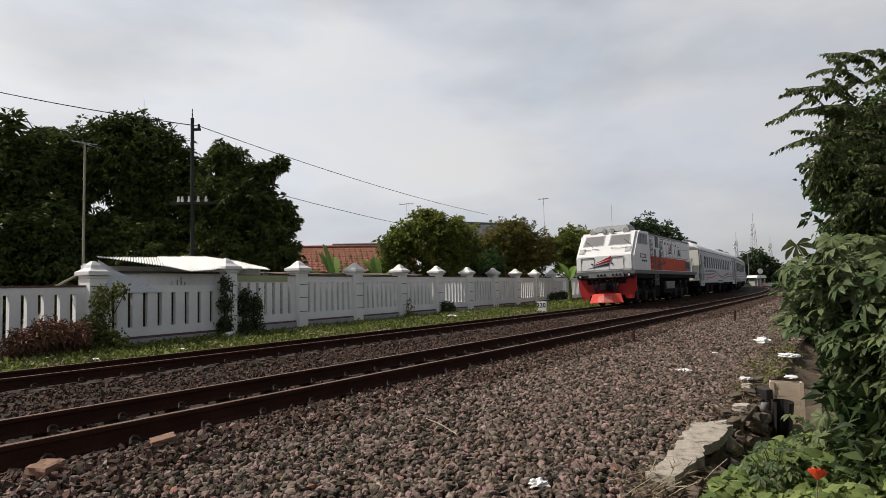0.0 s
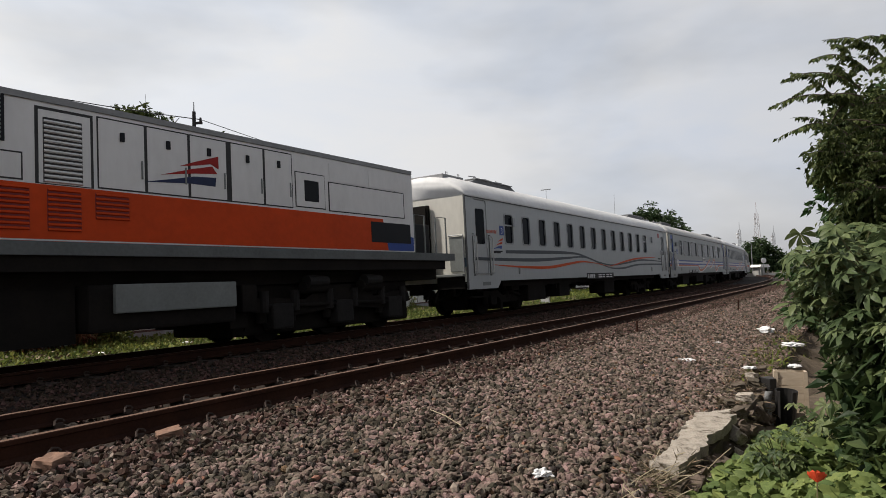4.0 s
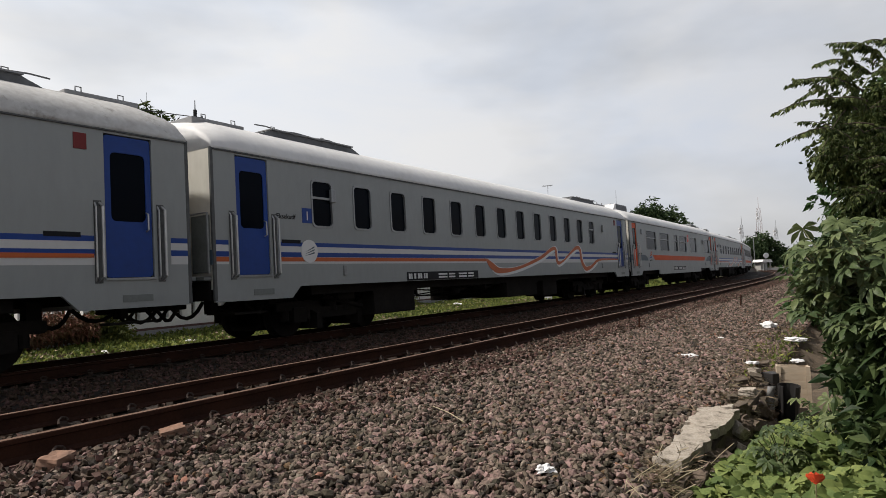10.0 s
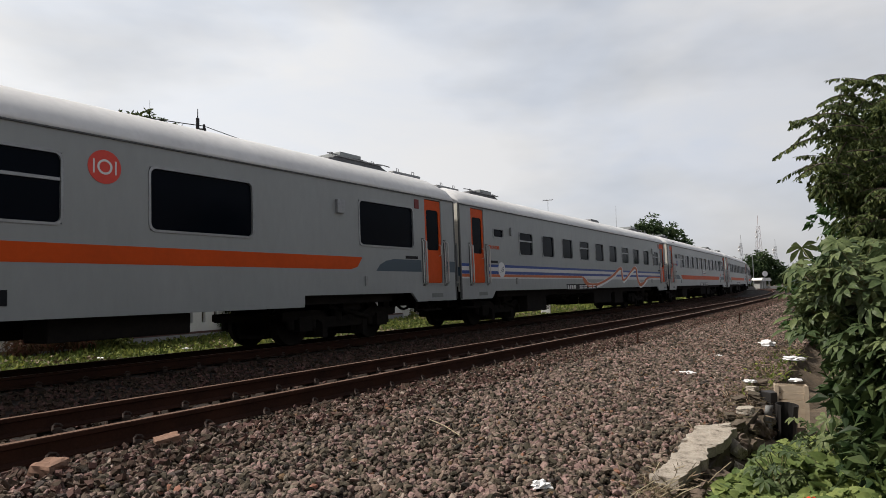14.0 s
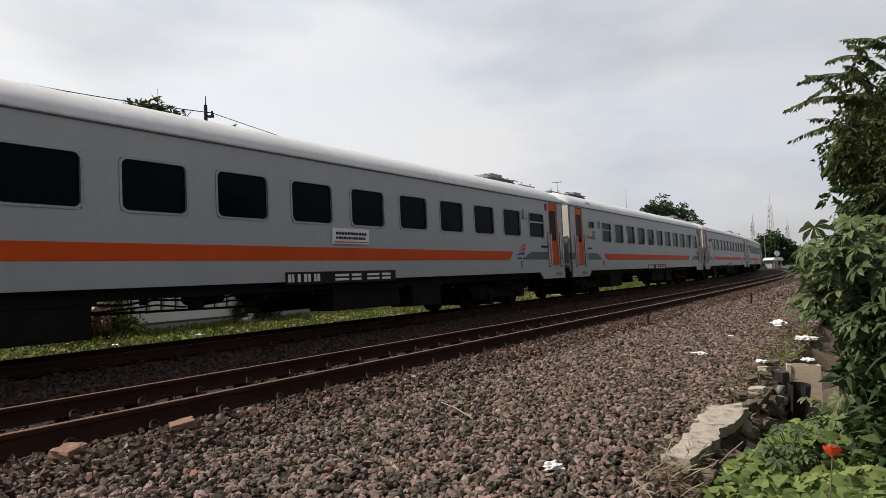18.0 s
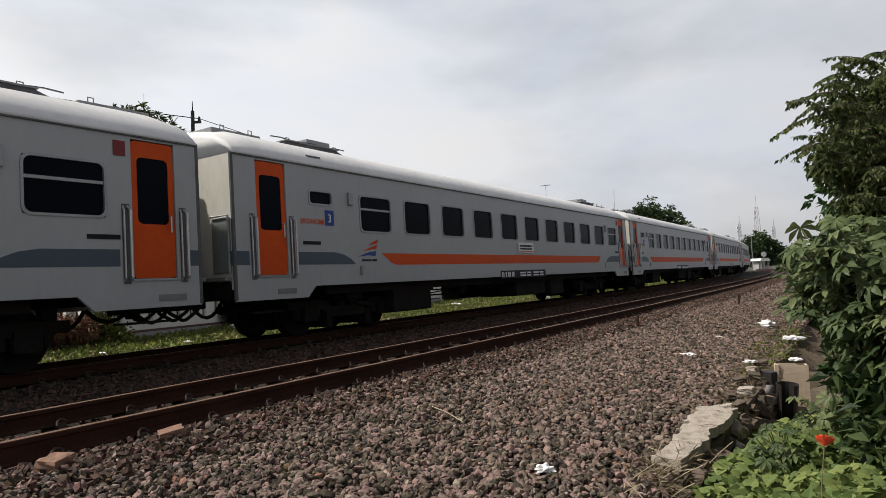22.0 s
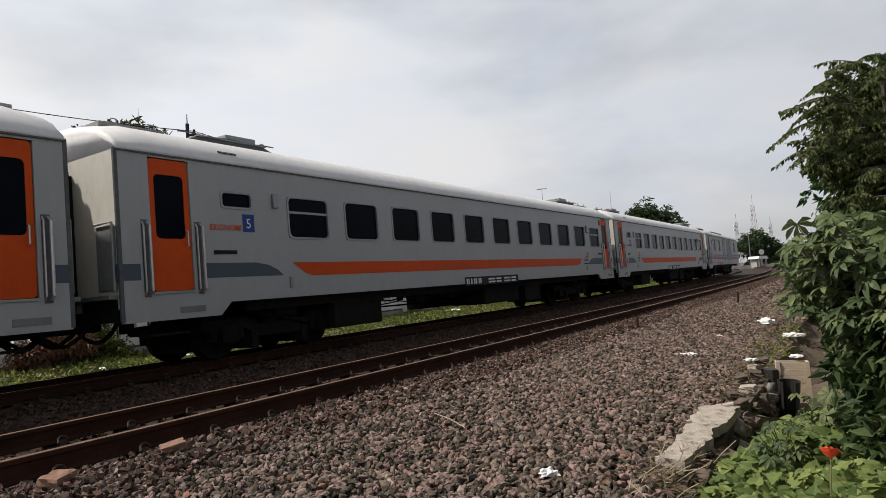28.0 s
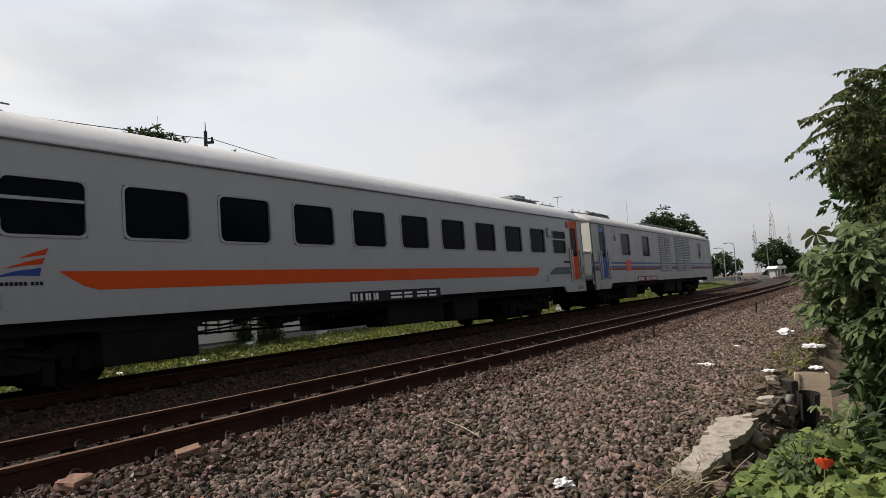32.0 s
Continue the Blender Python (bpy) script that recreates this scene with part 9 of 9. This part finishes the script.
def stone_field(name, s, d, size, lift, material, seed, label, plain=False):
    """One heap of angular stones at places given by distance along and beside the track."""
    rng = np.random.default_rng(seed)
    n = len(s)
    g = (1 + 5 ** 0.5) / 2
    ico = unit(np.array([(-1, g, 0), (1, g, 0), (-1, -g, 0), (1, -g, 0), (0, -1, g), (0, 1, g), (0, -1, -g), (0, 1, -g), (g, 0, -1), (g, 0, 1), (-g, 0, -1), (-g, 0, 1)], float))
    tri = np.array([(0, 11, 5), (0, 5, 1), (0, 1, 7), (0, 7, 10), (0, 10, 11), (1, 5, 9), (5, 11, 4), (11, 10, 2), (10, 7, 6), (7, 1, 8), (3, 9, 4), (3, 4, 2), (3, 2, 6), (3, 6, 8), (3, 8, 9), (4, 9, 5), (2, 4, 11), (6, 2, 10), (8, 6, 7), (9, 8, 1)])
    if plain:
        ico = np.array([(x, y, z) for z in (-1, 1) for y in (-1, 1) for x in (-1, 1)], float) * 0.72
        tri = np.array([(0, 2, 3), (0, 3, 1), (4, 5, 7), (4, 7, 6), (0, 1, 5), (0, 5, 4), (2, 6, 7), (2, 7, 3), (0, 4, 6), (0, 6, 2), (1, 3, 7), (1, 7, 5)])
    m = len(ico)
    kinds = []
    for k in range(24):
        v = ico * (1 + rng.uniform(-0.20, 0.20, (m, 1)))
        cut = unit(rng.normal(size=(3, 3)))
        for c in cut:
            h = v @ c
            v = v - np.maximum(h - 0.60, 0)[:, None] * c
        kinds.append(v)
    kinds = np.array(kinds)
    v = kinds[rng.integers(0, 24, n)] * (np.stack([rng.uniform(0.8, 1.35, n), rng.uniform(0.65, 1.0, n), rng.uniform(0.45, 0.75, n)], 1) * (size / 2)[:, None])[:, None, :]
    a, b, c = rng.uniform(0, 6.283, n), rng.normal(0, 0.6, n), rng.normal(0, 0.6, n)
    ca, sa, cb, sb, cc, sc = np.cos(a), np.sin(a), np.cos(b), np.sin(b), np.cos(c), np.sin(c)
    rot = np.stack([np.stack([ca * cb, ca * sb * sc - sa * cc, ca * sb * cc + sa * sc], 1), np.stack([sa * cb, sa * sb * sc + ca * cc, sa * sb * cc - ca * sc], 1), np.stack([-sb, cb * sc, cb * cc], 1)], 1)
    v = np.einsum("nij,nkj->nki", rot, v)
    th = np.interp(s, LS, LT)
    x, y = np.interp(s, LS, LX) - np.sin(th) * d, np.interp(s, LS, LY) + np.cos(th) * d
    z = np.interp(d, [-9, -4.25, -4.05, -3.6, -2.0, -1.15, -0.75, 0, 5.9, 7.0, 9.0, 14], [-0.80, -0.75, -0.42, -0.34, -0.23, -0.15, -0.17, -0.21, -0.27, -0.42, -0.36, -0.33]) + lift
    v = v + np.stack([x, y, z], 1)[:, None, :]
    faces = (np.arange(n)[:, None, None] * m + tri[None]).reshape(-1, 3)
    ob = mesh_fast(name, v.reshape(-1, 3), faces, material)
    tagged(ob, label, "ballast", kind="stuff")
    return ob


def scatter(n, s0, s1, d0, d1, rng):
    return rng.uniform(s0, s1, n), rng.uniform(d0, d1, n)


M["stone_pale"] = mat("pale_stone", (0.30, 0.245, 0.20), (0.18, 0.145, 0.12), 0.9, scale=6, fine=60, bump=0.006, bump_scale=60, per_island=0.4, spec=0.25)
M["stone_tan"] = mat("rusty_orange_stone", (0.22, 0.125, 0.075), (0.12, 0.07, 0.045), 0.9, scale=6, fine=60, bump=0.006, bump_scale=60, per_island=0.4, spec=0.25)
M["stone_dark"] = mat("dark_ballast_stone", (0.07, 0.058, 0.05), (0.035, 0.03, 0.027), 0.9, scale=6, fine=60, bump=0.006, bump_scale=60, per_island=0.4, spec=0.25)


def make_ballast():
    rng = np.random.default_rng(21)
    # open bed on the near side
    s, d = scatter(38000, -7.0, 4, -4.05, -0.72, rng)
    stone_field("ballast_stones", s, d, rng.uniform(0.046, 0.080, 38000) * rng.choice([0.72, 0.95, 1.1], 38000), rng.uniform(-0.014, 0.024, 38000), "stone", 5, "grey-brown crushed stones covering the open bed")
    # further along, and on past the camera's back
    fields = [scatter(19000, 4, 15, -4.0, -0.72, rng), scatter(8000, 15, 60, -3.9, -0.72, rng), scatter(14000, -30, -7, -4.05, -0.72, rng)]
    sizes = [rng.uniform(0.042, 0.08, 19000), rng.uniform(0.07, 0.12, 8000), rng.uniform(0.06, 0.11, 14000)]
    s, d, z = np.concatenate([f[0] for f in fields]), np.concatenate([f[1] for f in fields]), np.concatenate(sizes)
    stone_field("ballast_stones", s, d, z, rng.uniform(-0.012, 0.026, len(s)), "stone", 7, "grey-brown crushed stones along the bed", True)
    for n, material, label, seed in ((2600, "stone_pale", "pale tan stones scattered over the bed", 15), (1100, "stone_tan", "rusty orange stones scattered over the bed", 17), (3600, "stone_dark", "dark grey stones scattered over the bed", 16)):
        s, d = scatter(n, -7.0, 12, -4.0, -0.72, rng)
        stone_field("ballast_stones", s, d, rng.uniform(0.036, 0.070, n), rng.uniform(0.004, 0.030, n), material, seed, label)
    # shoulder piled to the rail's foot, rusty from the track, darkened for train shadow
    fields = [scatter(7000, -26, 6, -1.5, -0.66, rng), scatter(4200, 6, 40, -1.5, -0.66, rng), scatter(4200, -13, 10, -0.44, 0.44, rng), scatter(3600, 10, 45, -0.44, 0.44, rng),
              scatter(12500, -12, 12, 0.66, 3.75, rng), scatter(7000, 12, 50, 0.66, 3.75, rng), scatter(4500, -14, 20, 4.05, 4.9, rng), scatter(3500, -12, 20, 5.15, 6.6, rng)]
    s, d = np.concatenate([f[0] for f in fields]), np.concatenate([f[1] for f in fields])
    size = np.where(s > 11, rng.uniform(0.07, 0.115, len(s)), rng.uniform(0.042, 0.08, len(s)))
    lift = rng.uniform(-0.01, 0.02, len(s)) + np.where((d > -1.5) & (d < -0.66), 0.025, 0.0) + np.where(np.abs(d) < 0.44, 0.01, 0.0)
    stone_field("ballast_stones", s, d, size, lift, "stone_rusty_shaded", 6, "rust-stained crushed stones between and beside the rails, darkened for the train's shadow", True)


make_ballast()

# ---------------------------------------------------------------- movement


def run_at(t):
    last = len(RUN) - 1
    f = min(max(t * 2, 0), last)
    i = min(int(f), last - 1)
    a = f - i
    g = lambda j: RUN[j] if 0 <= j <= last else (2 * RUN[0] - RUN[1] if j < 0 else 2 * RUN[last] - RUN[last - 1])
    p0, p1, p2, p3 = g(i - 1), g(i), g(i + 1), g(i + 2)
    return p1 + 0.5 * a * (p2 - p0 + a * (2 * p0 - 5 * p1 + 4 * p2 - p3 + a * (3 * (p1 - p2) + p3 - p0)))


def vehicle_pose(along, reach):
    """A vehicle whose middle is along metres down the far track, standing on bogies reach metres before and behind."""
    ends = []
    for u in (along - reach, along + reach):
        s = np.interp(u, LFAR, LS)
        ends.append(track_point(s, APART, 0, 0, DROP))
    mid, way = (ends[0] + ends[1]) / 2, ends[1] - ends[0]
    return Matrix.Translation(mid) @ Matrix.Rotation(math.atan2(way.y, way.x), 4, "Z") @ Matrix.Rotation(radians(-CANT), 4, "X")


def motions():
    times = [i * 0.5 for i in range(65)]
    walk(LOCO, [(t, vehicle_pose(LOCO_MID - run_at(t), 4.2)) for t in times])
    for n, car in enumerate(CARS):
        middle = FIRST + PITCH * n + 0.2 + SPAN[car.name][0] + SPAN[car.name][1] / 2
        walk(car, [(t, vehicle_pose(middle - run_at(t), 6.95)) for t in times])
    # the wind lifts and drops the boughs and nods the flower
    wind = [(0, 3.6), (1.5, 4.4), (3, 4.6), (4.5, 5.5), (6, 6.5), (7.5, 4.5), (9, 4.0), (10.5, 4.6), (12, 1.0), (13, -1.2), (14.5, 0.5), (16, 2.5), (17.5, 4.0), (19, 5.0), (21, 2.0), (23, -1.6), (25, -0.5), (26.5, -2.0), (28, -3.0), (30, -2.2), (32, -3.0)]
    for k, (bough, root, much) in enumerate(BOUGHS):
        rows = [(t, Matrix.Translation((root[0] + 0.05, root[1], root[2] + 0.016 * a * much - 0.085 * min(1, max(0, (t - 3) / 3)))) @ pose(0, 0, 0, 0.25 * a * math.sin(k), 1.5 * a * much, 0.3 * a * math.cos(2 * k))) for t, a in wind]
        walk(bough, rows)
    nod = [(0, 1.487, 0.127), (1, 1.491, 0.135), (3, 1.473, 0.068), (6, 1.465, 0.077), (8, 1.462, 0.079), (9, 1.446, 0.059), (12, 1.454, 0.033), (14, 1.449, 0.027), (15.5, 1.473, 0.113), (17, 1.492, 0.188), (18.5, 1.469, 0.113), (20, 1.447, 0.05), (21, 1.479, 0.172), (22.5, 1.528, 0.198), (24, 1.766, 0.367), (25.5, 1.653, 0.26), (28, 1.502, 0.122), (30, 1.427, 0.171), (31, 1.399, 0.14), (32, 1.399, 0.137)]
    walk(FLOWER, [(t, pose(x, 2.70, z, -32 + 60 * z, 25, 10)) for t, x, z in nod])
    # every wheelset rolls alike: one set of keys serves them all
    step = 1 / 15
    rolls = [(i * step, pose(0, 0, 0, 0, -math.degrees((run_at(min(i * step, 32.0)) - RUN[0]) / 0.40), 0)) for i in range(481)]
    walk(WHEELS[0], rolls)
    keys = WHEELS[0].animation_data
    for w in WHEELS[1:]:
        w.rotation_mode = "QUATERNION"
        own = w.animation_data_create()
        own.action = keys.action
        own.action_slot = keys.action_slot


motions()
